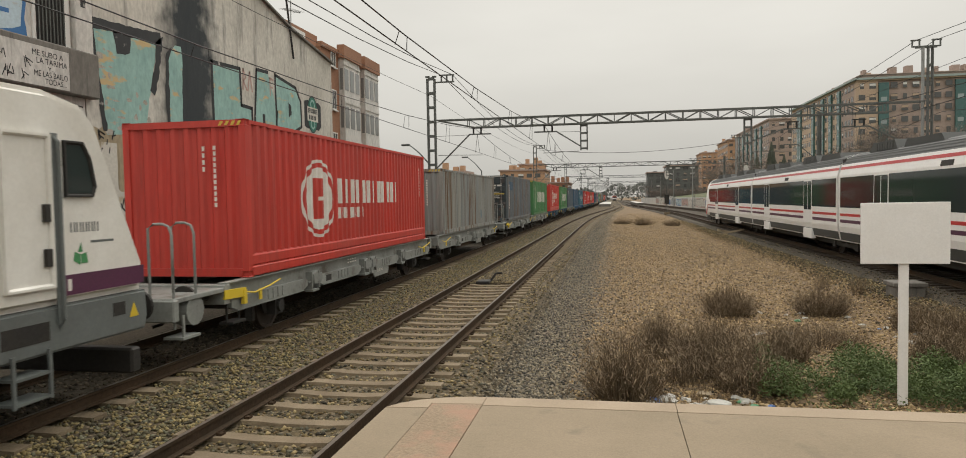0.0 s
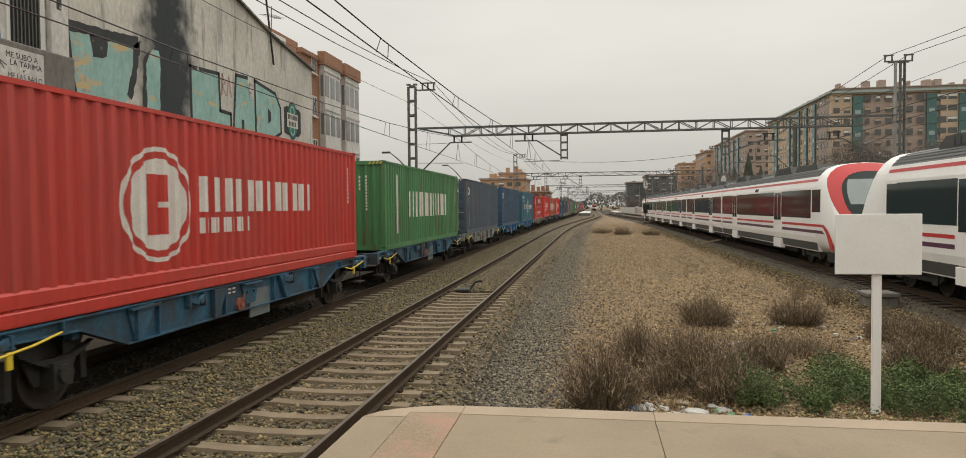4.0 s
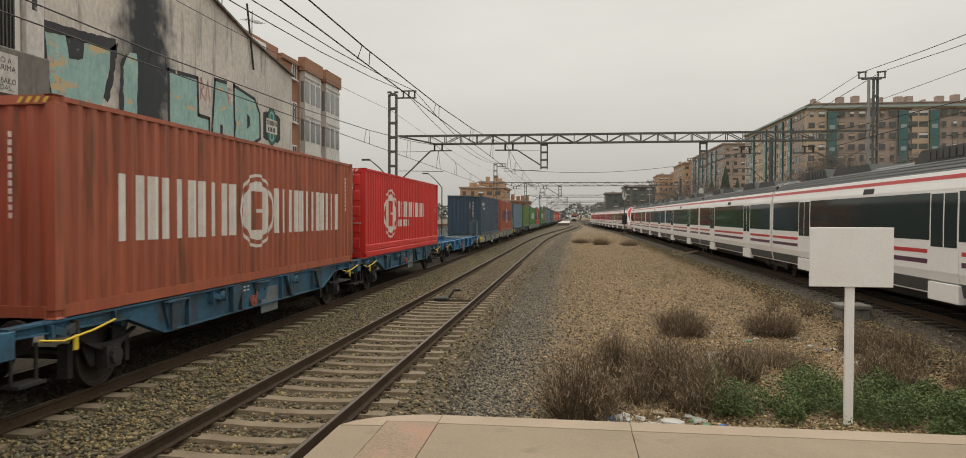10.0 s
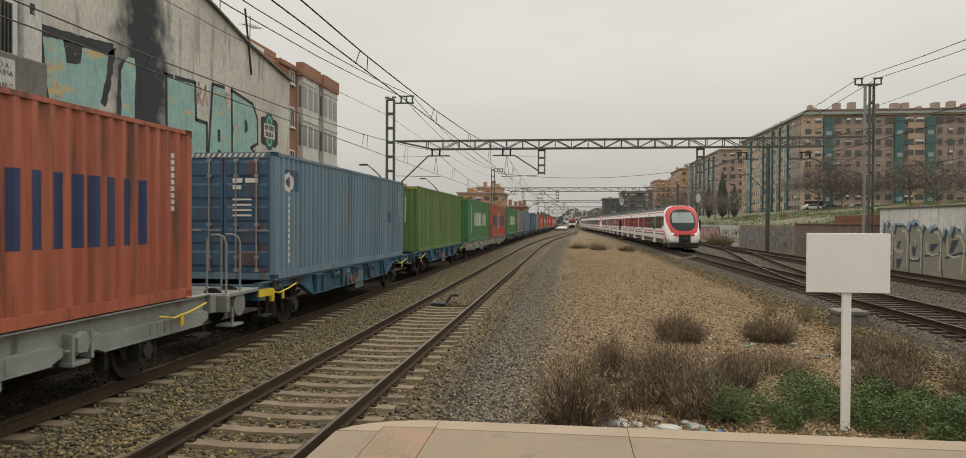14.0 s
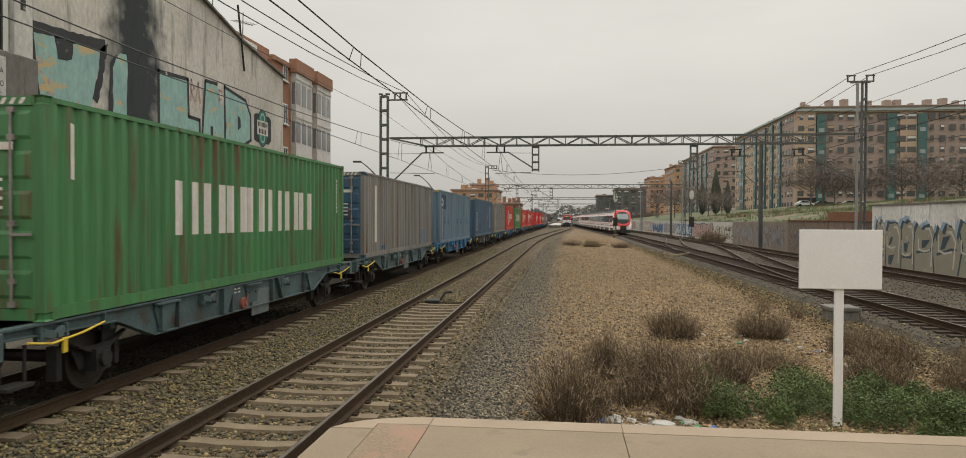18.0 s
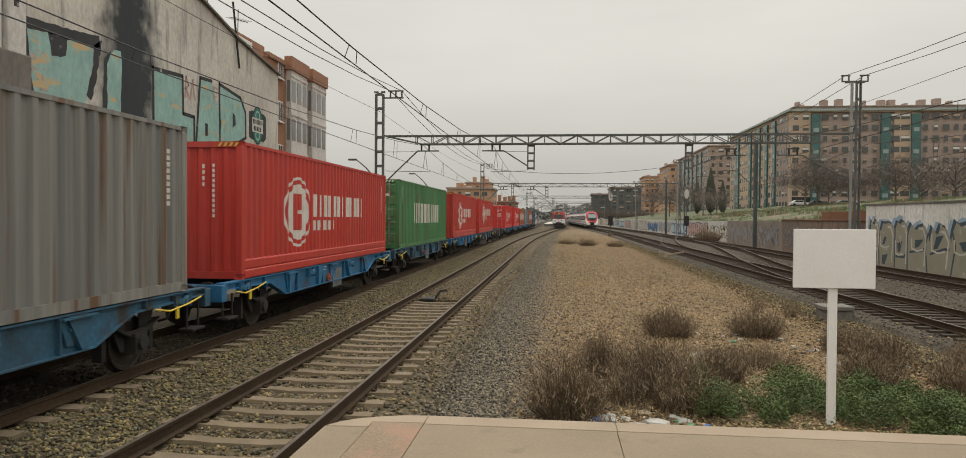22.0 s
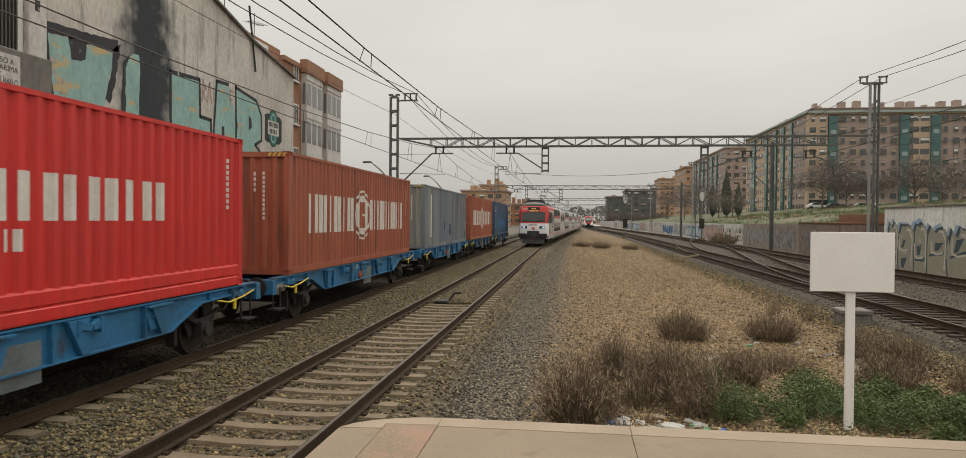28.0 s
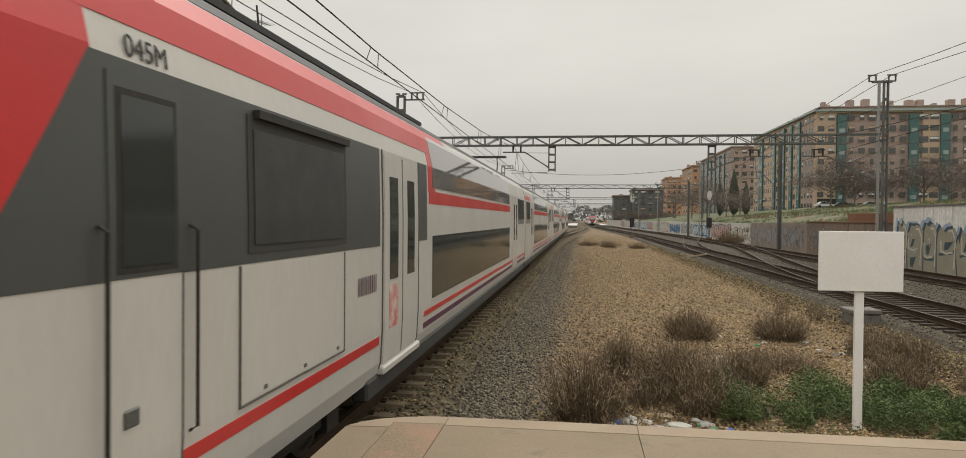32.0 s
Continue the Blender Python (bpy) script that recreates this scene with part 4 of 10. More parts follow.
def disc_logo(c, y, z, r, ground):
    """A thin ring round a white disc that carries two stacked blocks in the ground colour."""
    ribbed_mark("logo_ring", ring(y, z, r * 0.92, r, 40), LETTER, c, 0.004, "thin white ring")
    d = r * 0.8
    ribbed_mark("logo_disc", [[(y + d * math.cos(2 * math.pi * k / 40), z + d * math.sin(2 * math.pi * k / 40)) for k in range(40)]], LETTER, c, 0.004, "white disc")
    a, b = y - r * 0.3, y + r * 0.3
    ribbed_mark("logo_block", [(a, b, z - r * 0.52, z - r * 0.05), (a, b, z + r * 0.05, z + r * 0.52), (a, y, z - r * 0.05, z + r * 0.05)], ground, c, 0.007, "stacked pair of plain blocks")


def column(y, z0, z1, n, w=0.09):
    s = (z1 - z0) / n
    return [(y, y + w, z0 + i * s, z0 + i * s + s * 0.7) for i in range(n)]


def container(u, col, doors=False, logo="", h=CH, z=1.16, end=None, label=""):
    c = thing("shipping_container", label, "container", "containers on the freight train")
    m = C[col]
    me = C[end] if end else m
    hw = CW / 2
    sh = h - 0.245
    piece("side_panel", "side%.2f" % h, lambda: corrugated(CL - 0.32, sh), m, c, pose(hw - 0.012, 0.16, 0.17))
    piece("side_panel", "side%.2f" % h, lambda: corrugated(CL - 0.32, sh), m, c, pose(-hw + 0.012, CL - 0.16, 0.17, 0, 0, 180))
    piece("roof", "roof", lambda: bbox(-hw + 0.06, hw - 0.06, 0.08, CL - 0.08, -0.02, 0.0), m, c, pose(0, 0, h - 0.03))
    piece("floor", "cfloor", lambda: bbox(-hw + 0.07, hw - 0.07, 0.08, CL - 0.08, 0, 0.04), BLACK, c, pose(0, 0, 0.1))
    piece("frame", "frame%.2f" % h, lambda: frame_mesh(h), m, c)
    for x in (-hw + 0.08, hw - 0.08):
        for y in (0.085, CL - 0.085):
            for zz in (0.059, h - 0.059):
                piece("corner_casting", "casting", casting_mesh, me, c, pose(x, y, zz))
    ew = CW - 0.26
    piece("end_panel", "end%.2f" % h, lambda: corrugated(ew, h - 0.29, 0.28, 0.045), m, c, pose(ew / 2, CL - 0.03, 0.16, 0, 0, 90))
    if doors:
        dw = ew / 2 - 0.01
        for k in (0, 1):
            d = piece("door", "door%.2f" % h, lambda: door_mesh(dw, h - 0.3), me, c, pose(-ew / 2 + k * (dw + 0.02), -0.005, 0.165))
            for j in range(5):
                piece("door_swage", "swage%.2f" % h, lambda: swage_mesh(dw, h - 0.3), me, d, pose(0, 0, 0.12 + j * (h - 0.54) / 4.6))
            for j in (0.28, 0.72):
                piece("locking_rod", "rod%.2f" % h, lambda: rod_mesh(h - 0.3), RODM, d, pose(dw * j, -0.02, 0))
    else:
        piece("end_panel", "end%.2f" % h, lambda: corrugated(ew, h - 0.29, 0.28, 0.045), me, c, pose(-ew / 2, 0.03, 0.16, 0, 0, -90))
    M = pose(hw + 0.003, 0, 0)
    k = h / CH
    if logo in ("disc", "disclow", "dischigh"):
        dy, dz = {"disc": (0.0, 0.0), "disclow": (0.5, -0.04), "dischigh": (0.38, 0.17)}[logo]
        disc_logo(c, 3.25 + dy, (1.44 + dz) * k, 0.89 * k, m)
        ribbed_mark("company_word", blocks(4.4 + dy, (1.32 + dz) * k, 4.85, 0.61 * k, 6) + blocks(4.4 + dy, (0.95 + dz) * k, 1.75, 0.27 * k, 5), LETTER, c, 0.004)
    elif logo == "wide":
        ribbed_mark("company_word", blocks(3.05, 1.04 * k, 6.6, 0.94 * k, 7, 0.12, 0.32) + ([(0.5, 0.64, 1.85, 2.6)] if doors else [(1.38, 1.6, 0.5, 2.5)]), LETTER, c, 0.004)
        ribbed_mark("serial_marks", column(1.44, 0.6, 2.4, 10, 0.1), m, c, 0.006) if not doors else None
    elif logo in ("group", "groupblue"):
        L = LETTER if logo == "group" else LETTERBLUE
        ribbed_mark("company_word", blocks(1.3, 0.96, 3.75, 1.0, 5) + blocks(6.75, 0.96, 4.3, 1.0, 6), L, c, 0.004)
        disc_logo(c, 5.85, 1.45, 0.78, m if logo == "group" else LETTERBLUE)
    elif logo == "strip":
        ribbed_mark("company_word", [(1.35, 1.62, 0.5, 2.5)], LETTER, c, 0.004)
        ribbed_mark("serial_marks", column(1.43, 0.6, 2.4, 10, 0.1), m, c, 0.006)
    elif logo == "mid":
        ribbed_mark("company_word", blocks(4.6, 0.5, 4.6, 0.5, 9, 0.2, 0.3) + [(0.55, 1.15, 0.35, 1.05)], LETTER, c, 0.004)
    elif logo == "farstrip":
        ribbed_mark("company_word", [(10.55, 10.85, 0.45, 2.45)], LETTER, c, 0.004)
        ribbed_mark("serial_marks", column(10.63, 0.55, 2.35, 8, 0.12), m, c, 0.006)
        ribbed_mark("serial_marks", column(1.0, 0.4, 1.9, 8, 0.16), LETTER, c, 0.004)
    elif logo == "vert":
        ribbed_mark("company_word", column(0.75, 0.35, 1.95, 11, 0.17), LETTER, c, 0.004)
        ribbed_mark("logo_ring", ring(0.83, 2.25, 0.14, 0.24, 20), LETTER, c, 0.004, "small white ring")
    elif logo == "upright":
        ribbed_mark("company_word", column(0.62, 0.75, 2.35, 10, 0.13), LETTER, c, 0.004)
        mark("yellow_band", [(-1.0, 1.0, 1.68, 1.74)], HAZARD, c, pose(0, -0.034, 0, 0, 0, -90), "faded yellow band across the doors")
    elif logo == "cell":
        ribbed_mark("company_word", blocks(1.0, 2.15, 1.3, 0.24, 7) + blocks(1.1, 1.87, 1.2, 0.15, 8), LETTER, c, 0.004)
    elif logo == "cellgroup":
        ribbed_mark("company_word", blocks(1.0, 2.2, 1.3, 0.24, 7) + blocks(1.1, 1.92, 1.2, 0.15, 8) + blocks(1.7, 1.2, 3.4, 0.5, 5, 0.4, 0.24) + blocks(7.3, 1.2, 3.6, 0.42, 6, 0.4, 0.24), LETTER, c, 0.004)
        disc_logo(c, 6.1, 1.45, 0.72, m)
    if col in ("red", "bright") and h > 2:
        piece("bottom_rail", "bottomrail", bottom_rail_mesh, m, c, None, "wide creased bottom rail")
        ribbed_mark("warning_triangle", [[(0.42, 0.55), (0.74, 0.55), (0.58, 0.86)]], HAZARD, c, 0.005) if u > 400 else None
    if h > 2:
        mark("hazard_stripes", [[(0.72 + 0.12 * i, h - 0.11), (0.78 + 0.12 * i, h - 0.11), (0.83 + 0.12 * i, h - 0.03), (0.77 + 0.12 * i, h - 0.03)] for i in range(4)] if not doors else [[(-1.05 + 0.13 * i, h - 0.11), (-0.99 + 0.13 * i, h - 0.11), (-0.94 + 0.13 * i, h - 0.03), (-1.0 + 0.13 * i, h - 0.03)] for i in range(16)], HAZARD if not doors else LETTER, c, pose(0, -0.002, 0, 0, 0, -90))
    for y0, y1, z0, z1, pc in PATCH.get(u, ()):
        ribbed_mark("repair_patch", [(y0, y1, z0, z1)], C[pc], c, 0.002, "unfaded repaired patch")
        ribbed_mark("patch_mark", [[(y0 + 0.2 * (y1 - y0), z0 + 0.62 * (z1 - z0)), (y0 + 0.75 * (y1 - y0), z0 + 0.62 * (z1 - z0)), (y0 + 0.5 * (y1 - y0), z0 + 0.92 * (z1 - z0))]], LETTER, c, 0.004) if 0.4 < y1 - y0 < 0.6 and pc == "deep" else None
    # serial marks
    ribbed_mark("serial_marks", column(CL - 0.55, 1.5 * k, 2.5 * k, 9, 0.07) + column(CL - 0.35, 1.9 * k, 2.4 * k, 4, 0.06), LETTER, c, 0.004)
    E = pose(0, -0.03, 0, 0, 0, -90)
    if doors:
        mark("serial_marks", [(0.25, 0.48, 2.2 * k, 2.3 * k), (0.55, 0.85, 2.2 * k, 2.3 * k), (0.25, 0.45, 2.05 * k, 2.14 * k)] + [(0.25, 0.7, (1.8 - 0.12 * i) * k, (1.84 - 0.12 * i) * k) for i in range(4)], LETTER, c, E)
    else:
        mark("serial_marks", column(0.62, 1.3 * k, 2.45 * k, 11, 0.055) + column(0.4, 1.95 * k, 2.45 * k, 4, 0.05), LETTER, c, E)
    return c, u, z


def wheelset(parent, y):
    w = piece("wheelset", "wheelset", wheelset_mesh, WHEEL, parent, pose(0, y, 0.46))
    return w


def wheelset_mesh():
    bm = bmesh.new()
    for s in (-1, 1):
        lathe_x(bm, [(s * 0.80, 0.49), (s * 0.835, 0.47), (s * 0.835, 0.46), (s * 0.925, 0.455), (s * 0.925, 0.40), (s * 0.89, 0.38), (s * 0.885, 0.16), (s * 0.94, 0.13), (s * 1.12, 0.11), (s * 1.12, 0.05)], 24)
    tube(bm, [(-0.82, 0, 0), (0.82, 0, 0)], 0.09, 10)
    bmesh.ops.recalc_face_normals(bm, faces=bm.faces[:])
    return bm


def axlebox_mesh():
    bm = bmesh.new()
    box(bm, 0.98, 1.18, -0.16, 0.16, -0.17, 0.15)
    tube(bm, [(1.18, 0, 0), (1.24, 0, 0)], 0.12, 10)
    for s in (-1, 1):
        prism(bm, [(s * 0.20, 0.5), (s * 0.62, 0.5), (s * 0.30, -0.12), (s * 0.20, -0.12)], 0.985, 1.015)
    return bm


def spring_mesh():
    bm = bmesh.new()
    for k in range(6):
        L = 0.62 - k * 0.085
        n = 6
        for i in range(n):
            a, b = -L + 2 * L * i / n, -L + 2 * L * (i + 1) / n
            za, zb = 0.32 - 0.14 * (1 - (a / 0.62) ** 2) - k * 0.016, 0.32 - 0.14 * (1 - (b / 0.62) ** 2) - k * 0.016
            bar(bm, (1.08, a, za), (1.08, b, zb), 0.09, 0.014)
    return bm


def buffer_mesh():
    bm = bmesh.new()
    tube(bm, [(0, 0, 0), (0, -0.32, 0)], 0.11, 12)
    tube(bm, [(0, -0.32, 0), (0, -0.55, 0)], 0.07, 10)
    tube(bm, [(0, -0.55, 0), (0, -0.6, 0)], 0.23, 16)
    return bm


def sill_mesh(L):
    """A fish-bellied side sill: flanges, stiffeners, bolted gussets at the steps and sunk pockets, y from 0 to L."""
    bm = bmesh.new()
    d = 2.75
    prof = [(0, 0.38), (0, 0.26), (d - 0.5, 0.2), (d + 0.45, -0.16), (L - d - 0.45, -0.16), (L - d + 0.5, 0.2), (L, 0.26), (L, 0.38)]
    prism(bm, prof, -0.012, 0.012)
    bar(bm, (0.0, 0, 0.375), (0.0, L, 0.375), 0.16, 0.03)
    bot = prof[1:-1]
    for a, b in zip(bot, bot[1:]):
        bar(bm, (0.0, a[0], a[1]), (0.0, b[0], b[1]), 0.16, 0.025)
    n = 7
    for i in range(1, n):
        y = L * i / n
        z0 = -0.15 if d + 0.4 < y < L - d - 0.4 else 0.2
        box(bm, 0.012, 0.085, y - 0.012, y + 0.012, z0, 0.36)
    # splayed brackets under the deck
    for y, e in ((d + 0.62, 1), (L - d - 0.62, -1), (L * 0.4, 1), (L * 0.62, -1)):
        prism(bm, [(y, 0.35), (y + e * 0.42, 0.35), (y + e * 0.14, -0.14), (y, -0.14)], 0.02, 0.1)
    return bm


def flat_sill_mesh(L):
    """A plate sill set back under the deck, with an outer box beam in lengths, ribs and a lower flange."""
    bm = bmesh.new()
    prism(bm, [(0, 0.38), (0, 0.06), (L, 0.06), (L, 0.38)], -0.05, -0.02)
    bar(bm, (0.0, 0, 0.375), (0.0, L, 0.375), 0.16, 0.025)
    for a, b in ((0.15, L * 0.26 - 0.3), (L * 0.26 + 0.3, L * 0.5 - 0.3), (L * 0.5 + 0.3, L * 0.74 - 0.3), (L * 0.74 + 0.3, L - 0.15)):
        prism(bm, [(a, 0.06), (a + 0.14, 0.1), (b - 0.14, 0.1), (b, 0.06), (b, -0.06), (b - 0.2, -0.13), (a + 0.2, -0.13), (a, -0.06)], -0.02, 0.07)
        box(bm, -0.06, 0.085, a + 0.2, b - 0.2, -0.15, -0.132)
        for k in range(4):
            y = a + (b - a) * 0.42 + k * 0.2
            box(bm, 0.07, 0.085, y, y + 0.09, -0.1, 0.08)
    return bm


def clamp_mesh():
    """A heavy folding clamp: two cheeks, a tilted jaw, its pin and a foot."""
    bm = bmesh.new()
    for y in (-0.2, 0.17):
        prism(bm, [(y, 0.16), (y + 0.05, 0.16), (y + 0.05, -0.22), (y, -0.22)], -0.06, 0.12)
    prism(bm, [(-0.13, 0.1), (0.05, 0.17), (0.14, 0.02), (0.06, -0.12), (-0.12, -0.1)], 0.0, 0.14)
    prism(bm, [(0.2, 0.05), (0.36, 0.1), (0.38, -0.04), (0.24, -0.14)], 0.0, 0.11)
    box(bm, -0.04, 0.15, -0.24, 0.1, -0.27, -0.22)
    tube(bm, [(0.07, -0.3, -0.06), (0.07, 0.3, -0.06)], 0.022, 6)
    return bm


def gusset_mesh():
    """A folded bracket with a raised lip and two bolt heads."""
    bm = bmesh.new()
    prism(bm, [(-0.34, 0.2), (0.34, 0.2), (0.2, -0.2), (-0.2, -0.2)], 0.0, 0.035)
    box(bm, 0.035, 0.12, -0.34, 0.34, 0.17, 0.2)
    for y in (-0.14, 0.14):
        tube(bm, [(0.035, y, 0.02), (0.06, y, 0.02)], 0.03, 6)
    return bm


def hub_mesh():
    """A brake changeover disc with its lever on a short plate."""
    bm = bmesh.new()
    tube(bm, [(0, 0, 0), (0.06, 0, 0)], 0.13, 14)
    tube(bm, [(0.06, 0, 0), (0.09, 0, 0)], 0.05, 10)
    bar(bm, (0.08, 0, 0), (0.09, 0.05, 0.2), 0.025)
    return bm


def hanging_step_mesh():
    bm = bmesh.new()
    box(bm, -0.12, 0.14, -0.22, 0.22, -0.02, 0.02)
    for y in (-0.2, 0.2):
        box(bm, 0.0, 0.025, y - 0.02, y + 0.02, 0.02, 0.48)
    return bm


def hook_mesh():
    """The draw hook: a shank and an upturned claw."""
    bm = bmesh.new()
    bar(bm, (0, 0.0, 0.92), (0, -0.36, 0.92), 0.09, 0.12)
    bar(bm, (0, -0.32, 0.9), (0, -0.42, 1.02), 0.08, 0.09)
    return bm


def air_hose_mesh():
    bm = bmesh.new()
    tube(bm, [(0.35, -0.05, 0.85), (0.36, -0.3, 0.72), (0.3, -0.45, 0.5), (0.15, -0.5, 0.45)], 0.03, 6)
    return bm


def wagon_body(wg, L, paintm, kind, wheel):
    """The frame, in wagon space: y from 0 (towards the platform) to L, deck at 1.14."""
    for s in (-1, 1):
        piece("side_sill", "sill%d%.2f" % (kind, L), (lambda: flat_sill_mesh(L)) if kind else (lambda: sill_mesh(L)), paintm, wg, pose(s * 1.16, 0, 0.76) if s > 0 else pose(-1.16, L, 0.76, 0, 0, 180))
    for y in (0.0, L):
        piece("headstock", "headstock", lambda: bbox(-1.25, 1.25, -0.1, 0.1, 0.78, 1.12, 0.01), paintm, wg, pose(0, y, 0))
        for s in (-1, 1):
            piece("buffer", "buffer", buffer_mesh, BLACK, wg, pose(s * 0.875, -0.1 if y == 0 else L + 0.1, 0.95, 0, 0, 0 if y == 0 else 180))
    n = 6
    for i in range(1, n):
        piece("cross_beam", "xbeam", lambda: bbox(-1.14, 1.14, -0.06, 0.06, 0.84, 1.05), paintm, wg, pose(0, L * i / n, 0))
    piece("centre_beam", "cbeam%.2f" % L, lambda: bbox(-0.25, 0.25, 0.1, L - 0.1, 0.80, 1.0), paintm, wg)
    for y in (2.0, L - 2.0):
        wheelset(wg, y)
        for s in (-1, 1):
            M = pose(0, y, 0.46, 0, 0, 0 if s > 0 else 180)
            piece("axle_box", "axlebox", axlebox_mesh, BLACK, wg, M)
            piece("leaf_spring", "spring", spring_mesh, BLACK, wg, M)
    bm_y = (1.1, L - 1.1)
    for y in bm_y:
        piece("brake_hose", "hose", hose_mesh, YELLOW, wg, pose(1.2, y, 0.98), "yellow pull rod")
    for y in (L * 0.26, L * 0.5, L * 0.54, L * 0.74) if kind else (0.9, L * 0.36, L * 0.62, L - 0.9):
        piece("load_latch", "clamp" if kind else "latch", clamp_mesh if kind else latch_mesh, paintm, wg, pose(1.17 if kind else 1.19, y, 0.82 if kind else 1.0))
    for y, e in ((0.35, 0), (L - 0.35, 180)):
        piece("hanging_step", "hangstep", hanging_step_mesh, BLACK, wg, pose(1.12, y, 0.42))
        piece("draw_hook", "drawhook", hook_mesh, BLACK, wg, pose(0, 0 if e == 0 else L, 0, 0, 0, e))
        piece("air_hose", "airhose", air_hose_mesh, BLACK, wg, pose(0, 0 if e == 0 else L, 0, 0, 0, e))
    for y in () if kind else (3.55, L * 0.5, L - 3.55):
        piece("gusset", "gusset", gusset_mesh, paintm, wg, pose(1.175, y, 0.9))
    piece("brake_disc", "brakehub", hub_mesh, HUBRED, wg, pose(1.18, L * 0.47, 0.72), "faded red brake changeover disc") if not kind else None
    piece("data_plate", "dataplate", lambda: bbox(1.176, 1.2, -0.42, 0.42, 0.4, 0.94), PLATEGREY, wg, pose(0, L * 0.53, 0), "grey data plate") if not kind else None
    if kind:
        piece("side_plate", "plate", hanging_plate_mesh, paintm, wg, pose(1.2, L * 0.6, 0))
        mark("operator_mark", word(L * 0.6 - 0.4, 0.52, 0.5, 0.1, 5, 0.3, 0.25), LETTER, wg, pose(1.233, 0, 0))
        mark("dark_panel", [(L * 0.31, L * 0.31 + 0.32, 0.68, 0.82)], BLACK, wg, pose(1.232, 0, 0))
    if wheel:
        piece("hand_wheel", "handwheel", handwheel_mesh, HAZARD, wg, pose(1.3, L * 0.41, 0.62), "yellow spoked brake wheel")
    mark("stencilled_data", [(L * 0.42 + 0.16 * i, L * 0.42 + 0.16 * i + 0.1, 0.96 + 0.07 * j, 0.99 + 0.07 * j) for i in range(4) for j in range(2)], LETTER, wg, pose(1.175, 0, 0), "white stencilled data")
    piece("air_reservoir", "reservoir", reservoir_mesh, BLACK, wg, pose(0.55, L * 0.45, 0.62))
    piece("brake_cylinder", "brakecyl", brakecyl_mesh, BLACK, wg, pose(0.4, L * 0.58, 0.6))
    for y in (L * 0.3, L * 0.72):
        piece("brake_rod", "brakerod", lambda: bbox(-0.03, 0.03, -1.8, 1.8, -0.03, 0.03), BLACK, wg, pose(0.75, y, 0.5))
    for y in (2.0, L - 2.0):
        for q in (-0.62, 0.62):
            piece("brake_block", "brakeblock", lambda: bbox(0.8, 0.96, -0.05, 0.05, 0.25, 0.72), BLACK, wg, pose(0, y + q, 0))


def hanging_plate_mesh():
    """A sign plate with cut corners hung below the sill."""
    bm = bmesh.new()
    prism(bm, [(-0.62, 0.66), (0.62, 0.66), (0.62, 0.5), (0.54, 0.4), (-0.62, 0.4), (-0.66, 0.46)], 0.0, 0.03)
    for y in (-0.5, 0.5):
        box(bm, -0.04, 0.0, y - 0.04, y + 0.04, 0.5, 0.7)
    return bm


def hose_mesh():
    bm = bmesh.new()
    tube(bm, [(0.1, -0.7, -0.03), (0.12, -0.3, -0.1), (0.1, 0.3, -0.05), (0.1, 0.75, 0.03)], 0.016, 6)
    box(bm, 0.09, 0.12, -0.1, -0.02, -0.26, -0.06)
    return bm


def latch_mesh():
    """A folding load spigot: two cheeks, a tilted block and its pin."""
    bm = bmesh.new()
    box(bm, -0.02, 0.09, -0.25, -0.21, -0.12, 0.1)
    box(bm, -0.02, 0.09, 0.21, 0.25, -0.12, 0.1)
    bar(bm, (0.05, -0.19, 0.03), (0.08, 0.0, -0.03), 0.07, 0.1)
    bar(bm, (0.08, 0.02, -0.03), (0.05, 0.19, 0.03), 0.07, 0.09)
    tube(bm, [(0.06, -0.28, -0.06), (0.06, 0.28, -0.06)], 0.018, 6)
    return bm


def handwheel_mesh():
    bm = bmesh.new()
    n = 18
    pts = [(0, 0.21 * math.cos(2 * math.pi * k / n), 0.21 * math.sin(2 * math.pi * k / n)) for k in range(n + 1)]
    tube(bm, pts, 0.02, 6, caps=False)
    for k in range(4):
        a = math.pi * k / 4
        bar(bm, (0, -0.2 * math.cos(a), -0.2 * math.sin(a)), (0, 0.2 * math.cos(a), 0.2 * math.sin(a)), 0.02)
    tube(bm, [(-0.12, 0, 0), (0.03, 0, 0)], 0.035, 8)
    return bm


def reservoir_mesh():
    bm = bmesh.new()
    tube(bm, [(0, -0.55, 0), (0, -0.48, 0), (0, 0.48, 0), (0, 0.55, 0)], 0.19, 12)
    for y in (-0.3, 0.3):
        box(bm, -0.02, 0.02, y - 0.03, y + 0.03, 0.1, 0.25)
    return bm


def brakecyl_mesh():
    bm = bmesh.new()
    tube(bm, [(0, -0.25, 0), (0, 0.2, 0)], 0.16, 12)
    tube(bm, [(0, 0.2, 0), (0, 0.75, 0)], 0.03, 6)
    return bm


